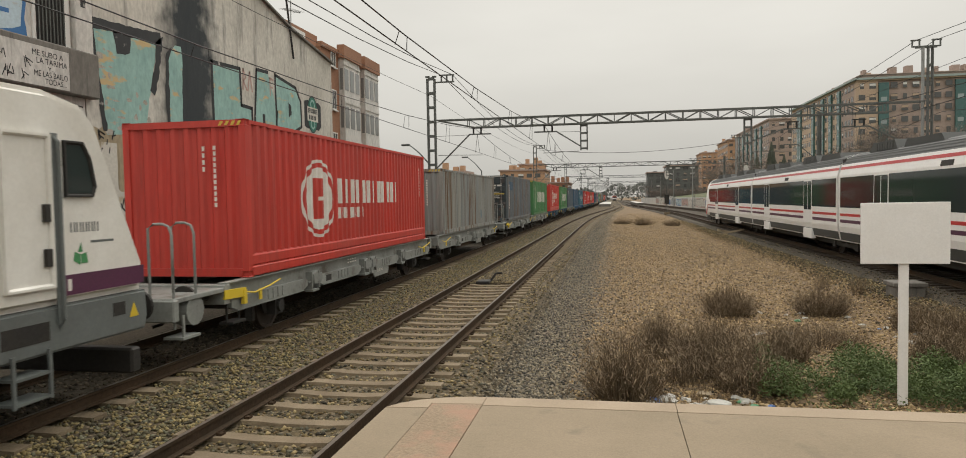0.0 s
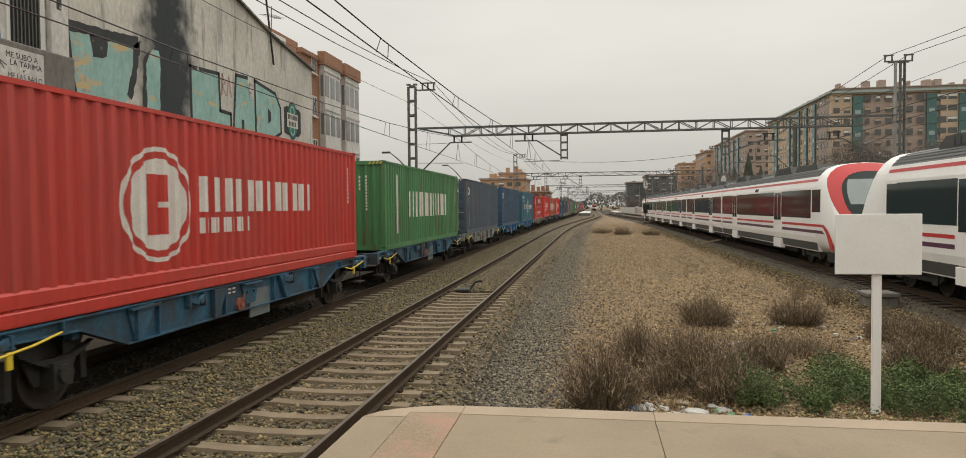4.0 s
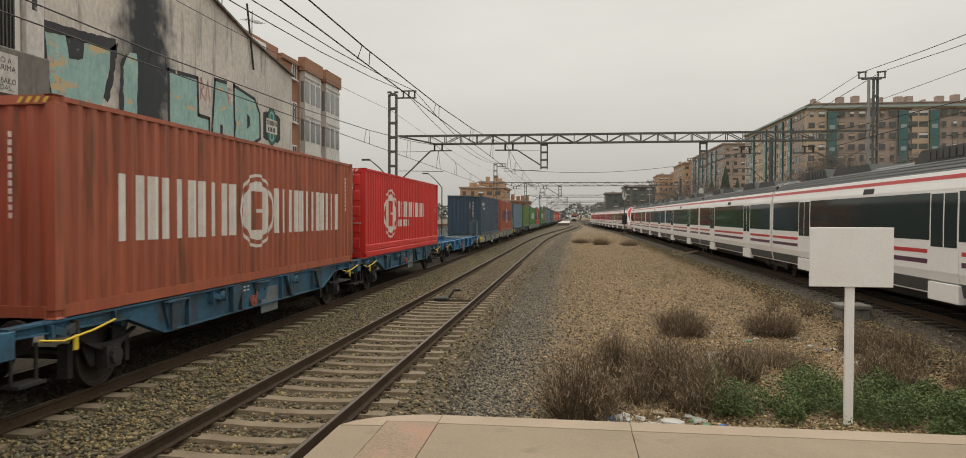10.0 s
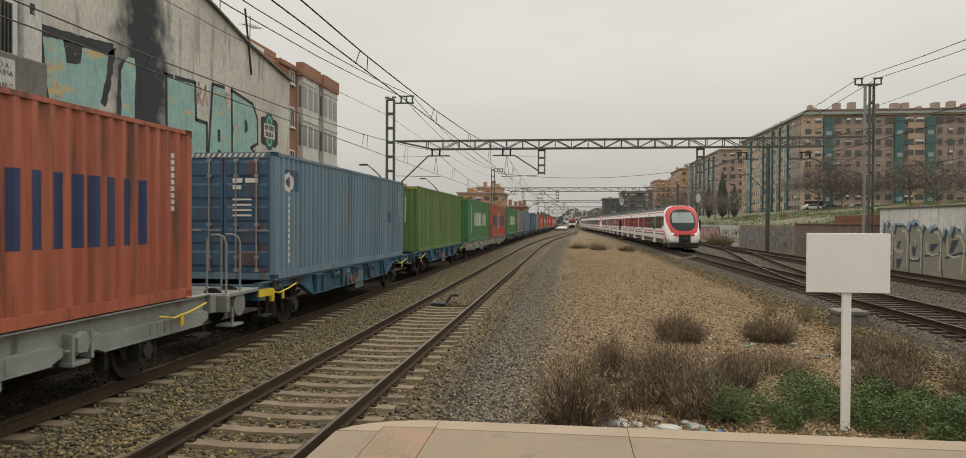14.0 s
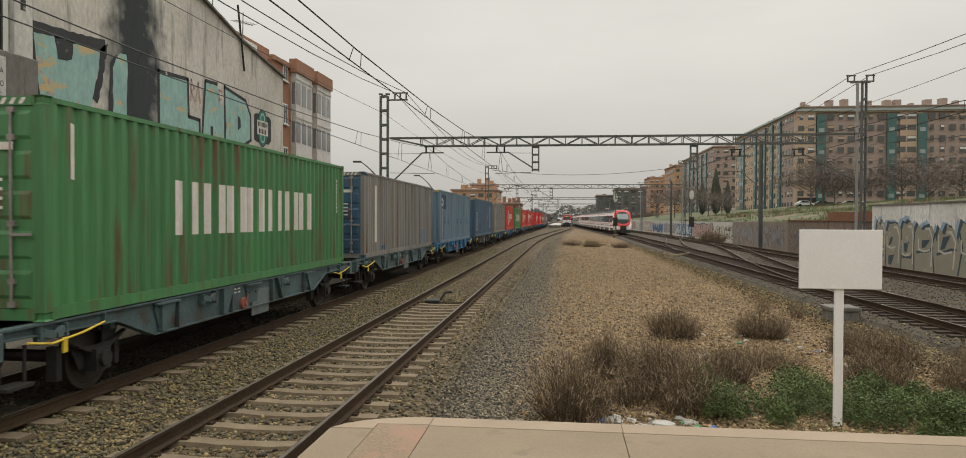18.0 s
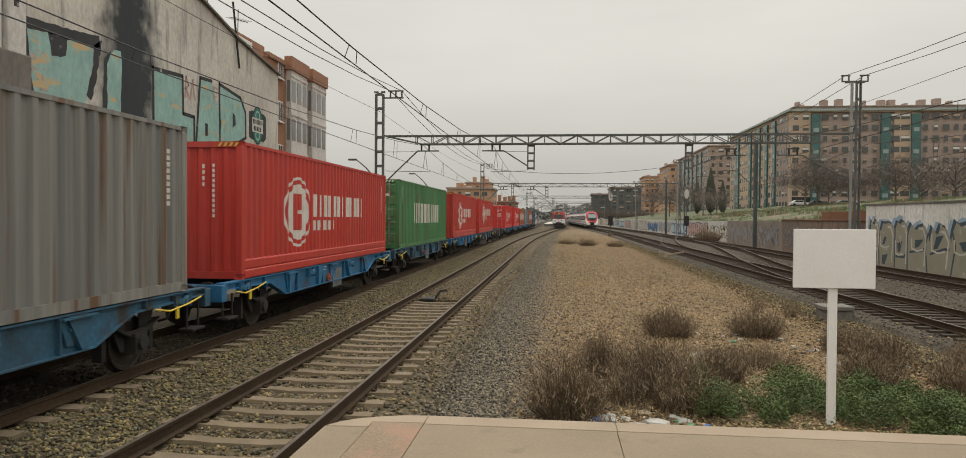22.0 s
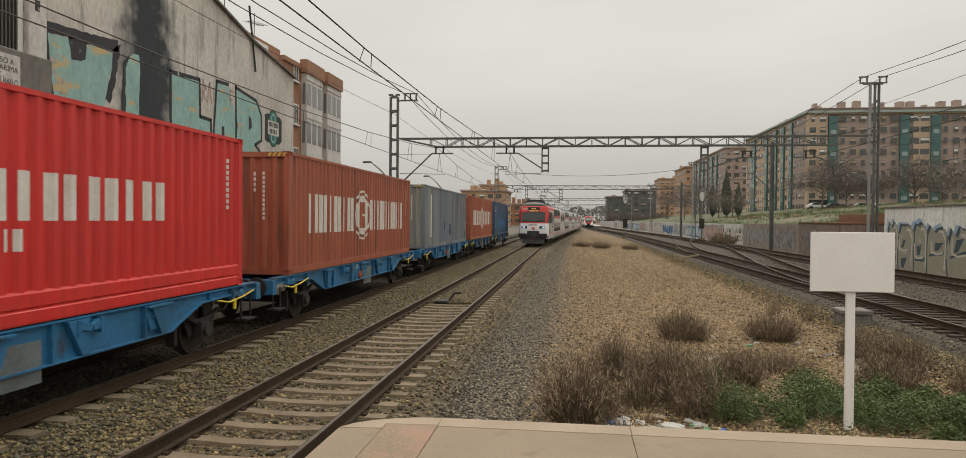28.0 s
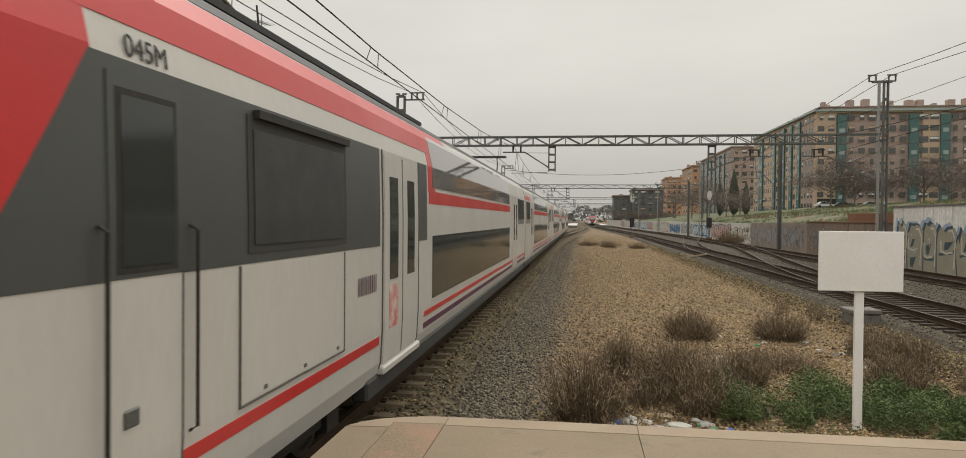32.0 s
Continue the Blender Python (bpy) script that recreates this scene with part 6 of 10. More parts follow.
def mural_house():
    h = thing("mural_house", "tall stained party wall with faded mint mural and soot", "house")
    X = -17.0
    bm = bmesh.new()
    prism(bm, [(20.3, -0.4), (40.9, -0.4), (40.9, 11.05), (35.4, 11.85), (31.6, 12.75), (27.0, 13.6), (20.3, 12.4)], X - 9, X)
    part("wall", bm, SOOTWALL, h)
    bm = bmesh.new()
    e = [(20.2, 12.4), (27.0, 13.6), (31.6, 12.75), (35.4, 11.85), (41.0, 11.03)]
    for a, b in zip(e, e[1:]):
        bar(bm, (X + 0.06, a[0], a[1] + 0.05), (X + 0.06, b[0], b[1] + 0.05), 0.22, 0.1)
    part("coping", bm, CEMENT, h, "dark roof edge")
    w = new("mural")
    w.parent = h
    f = X + 0.006
    # old colours, from left to right
    paint_on("beige_field", [[(20.4, 2.3), (24.6, 2.5), (26.2, 3.0), (26.4, 5.0), (20.4, 5.2)]], BEIGE, w, f, j=0.15)
    paint_on("beige_field", [[(28.2, 2.0), (40.85, 2.0), (40.85, 5.35), (28.0, 5.2)]], BEIGE, w, f, j=0.08)
    paint_on("mint_field", [[(21.24, 5.0), (21.03, 6.0), (20.8, 7.35), (20.66, 8.52), (21.66, 8.6), (24.1, 8.75), (23.62, 6.85), (23.45, 6.15), (23.1, 5.1)]], MINT, w, f + 0.003, "peeling mint green paint", 0.06)
    paint_on("mint_field", [[(24.72, 5.3), (25.6, 5.3), (25.6, 8.9), (25.2, 8.8), (24.72, 8.3)]], MINT, w, f + 0.003, "peeling mint green paint", 0.05)
    rng = random.Random(14)
    flakes = []
    spots = []
    for k in range(120):
        y, z = rng.uniform(20.9, 21.5) if k % 3 == 0 else rng.uniform(21.2, 23.5), rng.uniform(6.9, 7.9) if k % 3 == 0 else 5.0 + 1.7 * rng.random() ** 1.6
        a, b = rng.uniform(0.06, 0.3), rng.uniform(0.04, 0.14)
        if any(abs(y - p) < 1.25 * (a + c) and abs(z - q) < 1.25 * (b + d) for p, q, c, d in spots):
            continue
        spots.append((y, z, a, b))
        flakes.append([(y + a * math.cos(t) * rng.uniform(0.6, 1.2), z + b * math.sin(t) * rng.uniform(0.6, 1.2)) for t in [k2 * 0.7 for k2 in range(9)]])
    for q in flakes:
        mark("bare_patch", [q], BAREPATCH, w, pose(f + 0.005, 0, 0))
    mark("black_outline", [ragged(p, 0.035, 0.2, 30 + i) for i, p in enumerate((
        [(20.5, 8.45), (21.6, 8.55), (24.0, 8.6), (24.35, 8.75), (24.3, 9.1), (22.8, 8.95), (20.55, 8.85)],
        [(21.7, 8.6), (22.6, 8.6), (22.52, 7.95), (21.85, 7.85)],
        [(24.0, 8.7), (24.45, 9.0), (24.15, 7.6), (23.85, 6.7), (23.6, 6.85), (23.95, 8.0)],
        [(20.55, 8.5), (20.72, 8.5), (20.9, 7.2), (21.25, 5.1), (21.05, 5.1), (20.7, 7.2)],
        [(24.6, 8.4), (24.95, 8.75), (24.75, 8.2), (24.72, 5.2), (24.55, 5.2), (24.5, 7.2)]))], SOOTPAINT, w, pose(f + 0.007, 0, 0))
    fat = ([(27.83, 5.32), (31.08, 5.38), (31.08, 7.09), (30.1, 7.12), (29.99, 8.73), (27.74, 8.6)],
           [(31.14, 5.41), (33.5, 5.5), (33.7, 7.3), (32.74, 9.05), (31.65, 8.95)],
           [(33.63, 5.57), (37.2, 5.69), (35.75, 6.45), (36.45, 6.77), (36.5, 8.05), (35.85, 8.75), (33.56, 9.05)])
    edge = ([(27.78, 5.25), (27.74, 8.75)], [(27.7, 8.68), (30.05, 8.8), (30.12, 7.12), (31.08, 7.09), (31.1, 5.38)], [(27.8, 5.25), (31.1, 5.35)]), \
           ([(31.2, 5.4), (31.62, 9.0)], [(31.62, 9.05), (32.74, 9.1)]), \
           ([(33.58, 5.5), (33.52, 9.15)], [(33.5, 9.1), (35.85, 8.8), (36.45, 8.1), (36.5, 6.75), (35.7, 6.42), (37.2, 5.6)])
    for q, e in zip(fat, edge):
        paint_on("painted_letter", [q], MINT, w, f + 0.004, "fat mint green painted letter", 0.04)
        mark("letter_outline", strokes(list(e), 0.17), SOOTPAINT, w, pose(f + 0.008, 0, 0), "black edge of a painted letter")
    mark("letter_slot", [(32.1, 32.35, 6.35, 6.95), (32.1, 32.4, 5.5, 5.95), [(34.95, 7.1), (35.3, 7.3), (35.25, 7.75), (34.95, 7.9)]], SOOTPAINT, w, pose(f + 0.01, 0, 0))
    for q in [[(30.3, 7.9), (30.35, 8.85), (30.6, 8.5), (30.35, 8.3), (30.65, 7.9)], [(30.75, 7.9), (30.95, 8.8), (31.15, 7.9)], [(32.95, 8.0), (32.95, 8.85), (33.3, 8.8)], [(32.95, 8.4), (33.2, 8.4)]]:
        mark("pink_tag", strokes([q], 0.1), PAINTPINK, w, pose(f + 0.01, 0, 0))
    for ch, y in (("D", 28.9), ("N", 31.9), ("T", 34.9), ("S", 37.8)):
        letter_text("painted_letter", ch, y, 2.45, 2.7, 2.45, PAINTSILVER, w, f + 0.004, 0.105, "grey edge of a worn letter")
        letter_text("painted_letter", ch, y + 0.12, 2.58, 2.45, 2.2, PAINTW, w, f + 0.008, 0.10, "worn off-white painted letter")
    for ch, y in (("U", 20.9), ("S", 23.2)):
        letter_text("painted_letter", ch, y, 2.2, 2.0, 2.5, PAINTW, w, f + 0.006, 0.10, "worn off-white painted letter")
    # round badge
    ell = lambda y, z, a, b: [(y + a * math.cos(t), z + b * math.sin(t)) for t in [2 * math.pi * k / 18 for k in range(18)]]
    by, bz = 38.0, 7.6
    mark("badge", [ell(by, bz, 0.72, 1.08), [(by - 1.1, bz - 0.75), (by - 0.75, bz - 0.85), (by + 0.85, bz - 0.85), (by + 1.15, bz - 0.6), (by + 1.15, bz + 0.6), (by + 0.85, bz + 0.75), (by - 0.75, bz + 0.75), (by - 1.1, bz + 0.65)]], SOOTPAINT, w, pose(f + 0.006, 0, 0), "dark green and black badge")
    mark("badge_field", [ell(by, bz, 0.66, 1.0)], PAINTGREEN, w, pose(f + 0.009, 0, 0))
    mark("badge_rings", ring(by, bz + 0.55, 0.2, 0.3, 14) + ring(by, bz - 0.55, 0.2, 0.3, 14), MINT, w, pose(f + 0.011, 0, 0))
    mark("badge_band", [(by - 0.72, by + 0.72, bz - 0.4, bz + 0.4)], PAINTW, w, pose(f + 0.013, 0, 0))
    mark("badge_bars", [(by - 0.6 + 0.16 * i, by - 0.49 + 0.16 * i, bz + 0.06, bz + 0.32) for i in range(8)] + [(by - 0.5 + 0.2 * i, by - 0.37 + 0.2 * i, bz - 0.32, bz - 0.06) for i in range(5)], SOOTPAINT, w, pose(f + 0.015, 0, 0))
    mark("tags", scrawl(20.8, 27, 1.8, 2.6, 34, 3, 0.06) + scrawl(20.8, 24, 4.3, 5.0, 16, 5, 0.05), SOOTPAINT, w, pose(f + 0.01, 0, 0), "black scribbled tags")
    graffiti(w, f, 28.7, 34.6, 0.0, 2.0, 5, PAINTICE, PAINTBLUE, PAINTW, 4, back=SOOTPAINT)
    graffiti(w, f, 34.9, 40.7, 0.2, 2.1, 5, PAINTICE, PAINTBLUE, PAINTW, 8, back=SOOTPAINT)
    graffiti(w, f, 20.6, 25.6, 0.0, 2.0, 4, PAINTPINK, PAINTSILVER, PAINTW, 6, back=PALE)
    # buttress, flue pipe and ledge
    part("buttress", bbox(X, X + 0.5, 25.6, 27.0, -0.4, 3.8, 0.03), GREYP, h, "grey painted buttress")
    bm = bmesh.new()
    tube(bm, [(X + 0.3, 27.9, -0.3), (X + 0.3, 27.9, 4.3)], 0.28, 12)
    part("flue_pipe", bm, GREYP, h)
    part("ledge", bbox(X, X + 1.0, 24.2, 28.3, -0.4, 0.55, 0.03), CEMENT, h)
    mark("soot_mark", [ragged([(25.6, 3.7), (27.7, 3.9), (27.2, 5.2), (25.7, 5.2)], 0.15)], SOOTPAINT, w, pose(f + 0.012, 0, 0))
    # dark leaning pole and aerials on the roof edge
    bm = bmesh.new()
    tube(bm, [(X + 0.12, 35.5, 10.3), (X + 0.12, 34.75, 13.6)], 0.055, 8)
    part("roof_pole", bm, BLACK, h, "dark leaning roof pole")
    for y, z in ((34.2, 12.2), (37.6, 11.5)):
        bm = bmesh.new()
        tube(bm, [(X - 1.0, y, z), (X - 1.0, y + 0.1, z + 2.6)], 0.025, 6)
        bar(bm, (X - 1.0, y - 0.8, z + 1.9), (X - 1.0, y + 1.3, z + 2.2), 0.03)
        for k in range(6):
            q = -0.7 + k * 0.36
            bar(bm, (X - 1.35, y + q, z + 1.92 + 0.14 * (q + 0.8)), (X - 0.65, y + q, z + 1.92 + 0.14 * (q + 0.8)), 0.018)
        part("aerial", bm, STEEL, h, "thin television aerial")


mural_house()


def corner_house():
    h = thing("corner_house", "low grey house with barred window and scribbled wall", "house")
    X = -16.9
    part("wall", bbox(X - 8, X - 0.1, 6, 20.25, -0.4, 10.5), PALE, h)
    part("parapet", bbox(X - 0.6, X + 0.25, 6, 20.55, 6.05, 7.5, 0.04), CEMENT, h, "rough cement terrace parapet")
    part("white_panel", bbox(X + 0.252, X + 0.27, 12.0, 19.2, 6.12, 7.3), PALE, h, "whitewashed panel")
    mark("tags", scrawl(16.2, 17.6, 6.2, 7.0, 16, 12, 0.03), SOOTPAINT, h, pose(X + 0.276, 0, 0), "black scribbled tags")
    mark("tags", scrawl(19.1, 20.1, 3.2, 5.7, 34, 18, 0.04) + scrawl(17.0, 19.0, 5.4, 5.9, 12, 19, 0.035), SOOTPAINT, h, pose(X - 0.094, 0, 0), "black scribbled tags")
    # a flat black sheet stands in for the gallery's shade
    part("lower_opening", bbox(X - 0.098, X - 0.07, 15.5, 18.9, 4.3, 5.25), BLACK, h, "black sheet for the shade of the gallery below the parapet")
    part("gallery_rail", bbox(X - 0.1, X + 0.12, 12, 19.05, 3.05, 4.25, 0.03), GREYP, h, "grey gallery parapet")
    for words, y, z, w, ht in (("ME SUBO A", 17.79, 7.0, 1.17, 0.17), ("LA TARIMA", 17.94, 6.78, 1.17, 0.17), ("Y...", 18.35, 6.6, 0.28, 0.12), ("ME LAS BAILO", 17.84, 6.4, 1.28, 0.17), ("TODAS...", 18.23, 6.2, 0.82, 0.16)):
        letter_text("painted_words", words, y, z, w, ht, SOOTPAINT, h, X + 0.277, 0.0, "black hand-painted words")
    mark("blue_tag", [ragged([(12.5, 6.25), (15.8, 6.25), (16.0, 6.9), (12.5, 7.05)], 0.1)], PAINTBLUE, h, pose(X + 0.274, 0, 0))
    graffiti(h, X - 0.094, 12.5, 18.0, 7.5, 9.6, 3, PAINTICE, PAINTBLUE, PAINTW, 15, back=PAINTBLUE)
    w = part("window_frame", bbox(X - 0.098, X - 0.04, 18.2, 19.65, 7.4, 9.3), WFRAME, h)
    # the shade behind the bars is a black sheet
    part("dark_opening", bbox(X - 0.036, X - 0.032, 18.32, 19.45, 7.45, 9.1), BLACK, w)
    for k in range(8):
        bm = bmesh.new()
        tube(bm, [(X, 18.4 + k * 0.14, 7.4), (X, 18.4 + k * 0.14, 9.1)], 0.02, 6)
        part("window_bar", bm, STEEL, w)
    part("pilaster", bbox(X - 0.1, X + 0.1, 19.75, 20.5, 7.35, 10.4, 0.02), PALE, h, "white corner pilaster")
    mark("number_bar", [(19.98, 20.2, 8.95, 9.3)], SOOTPAINT, h, pose(X + 0.104, 0, 0))


corner_house()


def shed():
    s = thing("graffiti_shed", "low grey concrete shed covered in silver and black graffiti", "shed")
    part("wall", bbox(-16.9, -15.2, 8, 18.75, -0.4, 3.0, 0.03), GREYP, s)
    part("roof_slab", bbox(-16.9, -15.1, 7.9, 18.85, 3.0, 3.1, 0.01), CEMENT, s)
    graffiti(s, -15.2, 13.6, 18.6, 0.9, 2.9, 3, PAINTSILVER, SOOTPAINT, PAINTW, 21, back=PAINTSILVER)
    graffiti(s, -15.19, 13.6, 18.7, -0.2, 0.9, 6, PAINTSILVER, SOOTPAINT, PAINTICE, 22)
    mark("mauve_cloud", [ragged([(17.9, 1.3), (18.7, 1.2), (18.7, 2.1), (18.1, 2.2)], 0.15)], PAINTMAUVE, s, pose(-15.19, 0, 0))


shed()


def house_window(parent, y, z, w, h, x, panes=2):
    f = part("window", bbox(x, x + 0.06, y, y + w, z, z + h), WFRAME, parent, "white-framed window")
    p = (w - 0.08) / panes
    for i in range(panes):
        part("pane", bbox(x + 0.061, x + 0.066, y + 0.06 + i * p, y + i * p + p, z + 0.08, z + h - 0.08), WINDARK, f)
    part("sill", bbox(x + 0.0, x + 0.16, y - 0.06, y + w + 0.06, z - 0.08, z - 0.005), WFRAME, f)


BAYWHITE = wall_mat("weathered_white_bay", (0.60, 0.58, 0.55), (0.50, 0.48, 0.45))
BAYGLASS = plain("bay_glass", (0.17, 0.175, 0.17), 0.15)


def brick_block():
    b = thing("brick_apartment_house", "orange brick apartment house with white glazed bays", "apartment house")
    X = -17.7
    part("wall", bbox(-32, X, 40.95, 50.9, -0.4, 12.2), BRICK, b)
    part("penthouse", bbox(-32, -18.6, 35.5, 42.6, 12.2, 13.2), BRICK, b, "brick attic storey")
    part("attic_window", bbox(-18.59, -18.4, 38.2, 40.4, 12.0, 12.9), WFRAME, b)
    part("parapet", bbox(X - 0.25, X + 0.12, 40.9, 51.0, 12.2, 12.5), BRICK, b)
    for i in range(4):
        house_window(b, 42.5, 3.0 + i * 2.75, 0.75, 1.3, X + 0.01)
    house_window(b, 42.5, 0.5, 0.7, 1.1, X + 0.01)
    for y0, y1 in ((43.75, 46.75), (47.65, 50.65)):
        part("bay_crown", bbox(X, X + 0.5, y0 - 0.12, y1 + 0.12, 12.0, 12.85), BRICK, b, "brick crown over the bay")
        g = part("glazed_bay", bbox(X, X + 0.38, y0 + 0.1, y1, 4.4, 12.0), BAYWHITE, b, "white glazed gallery bay")
        for i in range(3):
            z = 4.95 + i * 2.5
            for k in range(3):
                w = (y1 - y0) / 3
                part("pane", bbox(X + 0.38, X + 0.4, y0 + k * w + 0.16, y0 + (k + 1) * w - 0.16, z, z + 1.4), BAYGLASS, g)
            part("pane", bbox(X + 0.1, X + 0.3, y0 + 0.08, y0 + 0.1, z, z + 1.4), BAYGLASS, g)
            part("spandrel", bbox(X + 0.38, X + 0.43, y0, y1, z + 1.62, z + 1.75), PALE, g)
    # black slab on the wall, painted as the doorway's shade
    part("doorway", bbox(X, X + 0.06, 43.9, 45.0, -0.4, 2.3), BLACK, b, "black sheet for the shade in the doorway")
    house_window(b, 47.6, 0.7, 1.1, 1.0, X + 0.01)


brick_block()


TILE = mat("brown_coping_tile", (0.24, 0.125, 0.07), 0.85, alt=(0.17, 0.10, 0.065), amt=0.8, scale=0.9, fine=10, fine_amt=0.25, bump=0.3)


def street_wall():
    """The brown-capped yard wall beyond the houses, with graffiti, a low store before it and a hut behind."""
    w = thing("yard_wall", "low graffiti wall with brown tiled coping beside the freight track", "wall", kind="structure")
    part("wall_section", bbox(-14.25, -13.95, 45.6, 120, -0.4, 1.55), RENDERW, w)
    y = 45.6
    while y < 119:
        part("coping_tile", bbox(-14.4, -13.8, y, y + 2.43, 1.55, 1.72, 0.02), TILE, w)
        y += 2.45
    for k in range(5):
        graffiti(w, -13.95, 46 + k * 9, 54.4 + k * 9, -0.2, 1.35, 5, (PAINTSILVER, PAINTPINK, PAINTICE)[k % 3], SOOTPAINT, PAINTW, 60 + k, back=(None, PAINTSILVER)[k % 2])
    b = thing("low_store", "low tan store with a pale flat roof slab", "shed")
    part("wall", bbox(-16.4, -13.2, 37.6, 45.4, -0.4, 1.0), BEIGE, b)
    part("roof_slab", bbox(-16.6, -13.0, 37.4, 45.5, 1.0, 1.14, 0.02), BEIGE, b)
    graffiti(b, -13.2, 38, 45, -0.3, 0.85, 5, PAINTICE, SOOTPAINT, PAINTW, 71)
    h = thing("brick_hut", "small square brick hut with a flat roof", "hut")
    part("wall", bbox(-29.4, -27.6, 89, 90.8, -0.4, 3.3), BRICK, h)
    part("roof_slab", bbox(-29.6, -27.4, 88.8, 91, 3.3, 3.6, 0.02), CEMENT, h)
    part("door", bbox(-28.9, -28.1, 88.96, 88.99, -0.4, 1.7), BLACK, h)
    f = thing("far_shed", "long low grey industrial shed across the yard", "shed")
    part("wall", bbox(-75, -36, 150, 165, -0.4, 3.4), PALE, f)
    part("roof", bbox(-75.5, -35.5, 149.5, 165.5, 3.4, 3.8, 0.03), CEMENT, f)
    for k in range(9):
        part("window", bbox(-74 + k * 4.2, -71.6 + k * 4.2, 149.95, 149.99, 1.4, 2.4), WINDARK, f)


street_wall()


def far_platform(label, x0, x1, y0, y1):
    p = thing("far_platform", label, "platform", kind="structure")
    part("slab", bbox(x0, x1, y0, y1, 0.5, 0.62, 0.02), PALE, p)
    part("retaining_wall", bbox(x0 + 0.08, x1 - 0.08, y0 + 0.1, y1 - 0.1, -0.4, 0.5), CEMENT, p)


far_platform("pale island platform of the next halt", -4.3, -0.6, 218, 330)
far_platform("pale side platform of the next halt", 7.9, 10.3, 240, 330)


def street_lamp(x, y, z):
    s = thing("street_lamp", "curved grey street lamp with a small head", "street lamp", "lamps behind the yard wall", pose(x, y, -0.4))
    bm = bmesh.new()
    H = z + 0.4
    pts = [(0, 0, 0), (0, 0, H * 0.5), (0, 0, H * 0.8)] + [(-0.15 - 1.5 * math.sin(a) ** 1.5 * 0.9, 0, H * 0.8 + H * 0.2 * math.sin(a)) for a in (0.3, 0.6, 0.9, 1.2, 1.5)]
    tube(bm, pts, 0.07, 8, r1=0.035)
    part("post", bm, STEEL, s)
    part("lamp_head", bbox(-2.1, -1.45, -0.11, 0.11, H - 0.06, H + 0.08, 0.03), STEEL, s)
    part("base", bbox(-0.15, 0.15, -0.15, 0.15, 0, 0.3, 0.03), STEEL, s)


street_lamp(-13.6, 51.05, 6.75)
street_lamp(-13.6, 72.6, 7.05)

# right side: walls


WHITEWASH = wall_mat("dirty_whitewash", (0.76, 0.74, 0.70), (0.60, 0.575, 0.53))
BROWNWALL = wall_mat("worn_brown_wall", (0.225, 0.15, 0.105), (0.16, 0.13, 0.11))
DUNWALL = wall_mat("stained_dun_wall", (0.27, 0.225, 0.19), (0.2, 0.165, 0.14))
PAINTFADE = spray("faded_grey_spray", (0.25, 0.255, 0.26), (0.2, 0.14, 0.1), 0.5)
PAINTMURK = spray("murky_spray", (0.12, 0.115, 0.115), (0.2, 0.14, 0.1), 0.5)
PAINTHALO = spray("pale_blue_spray", (0.30, 0.40, 0.52), (0.5, 0.5, 0.48), 0.55)


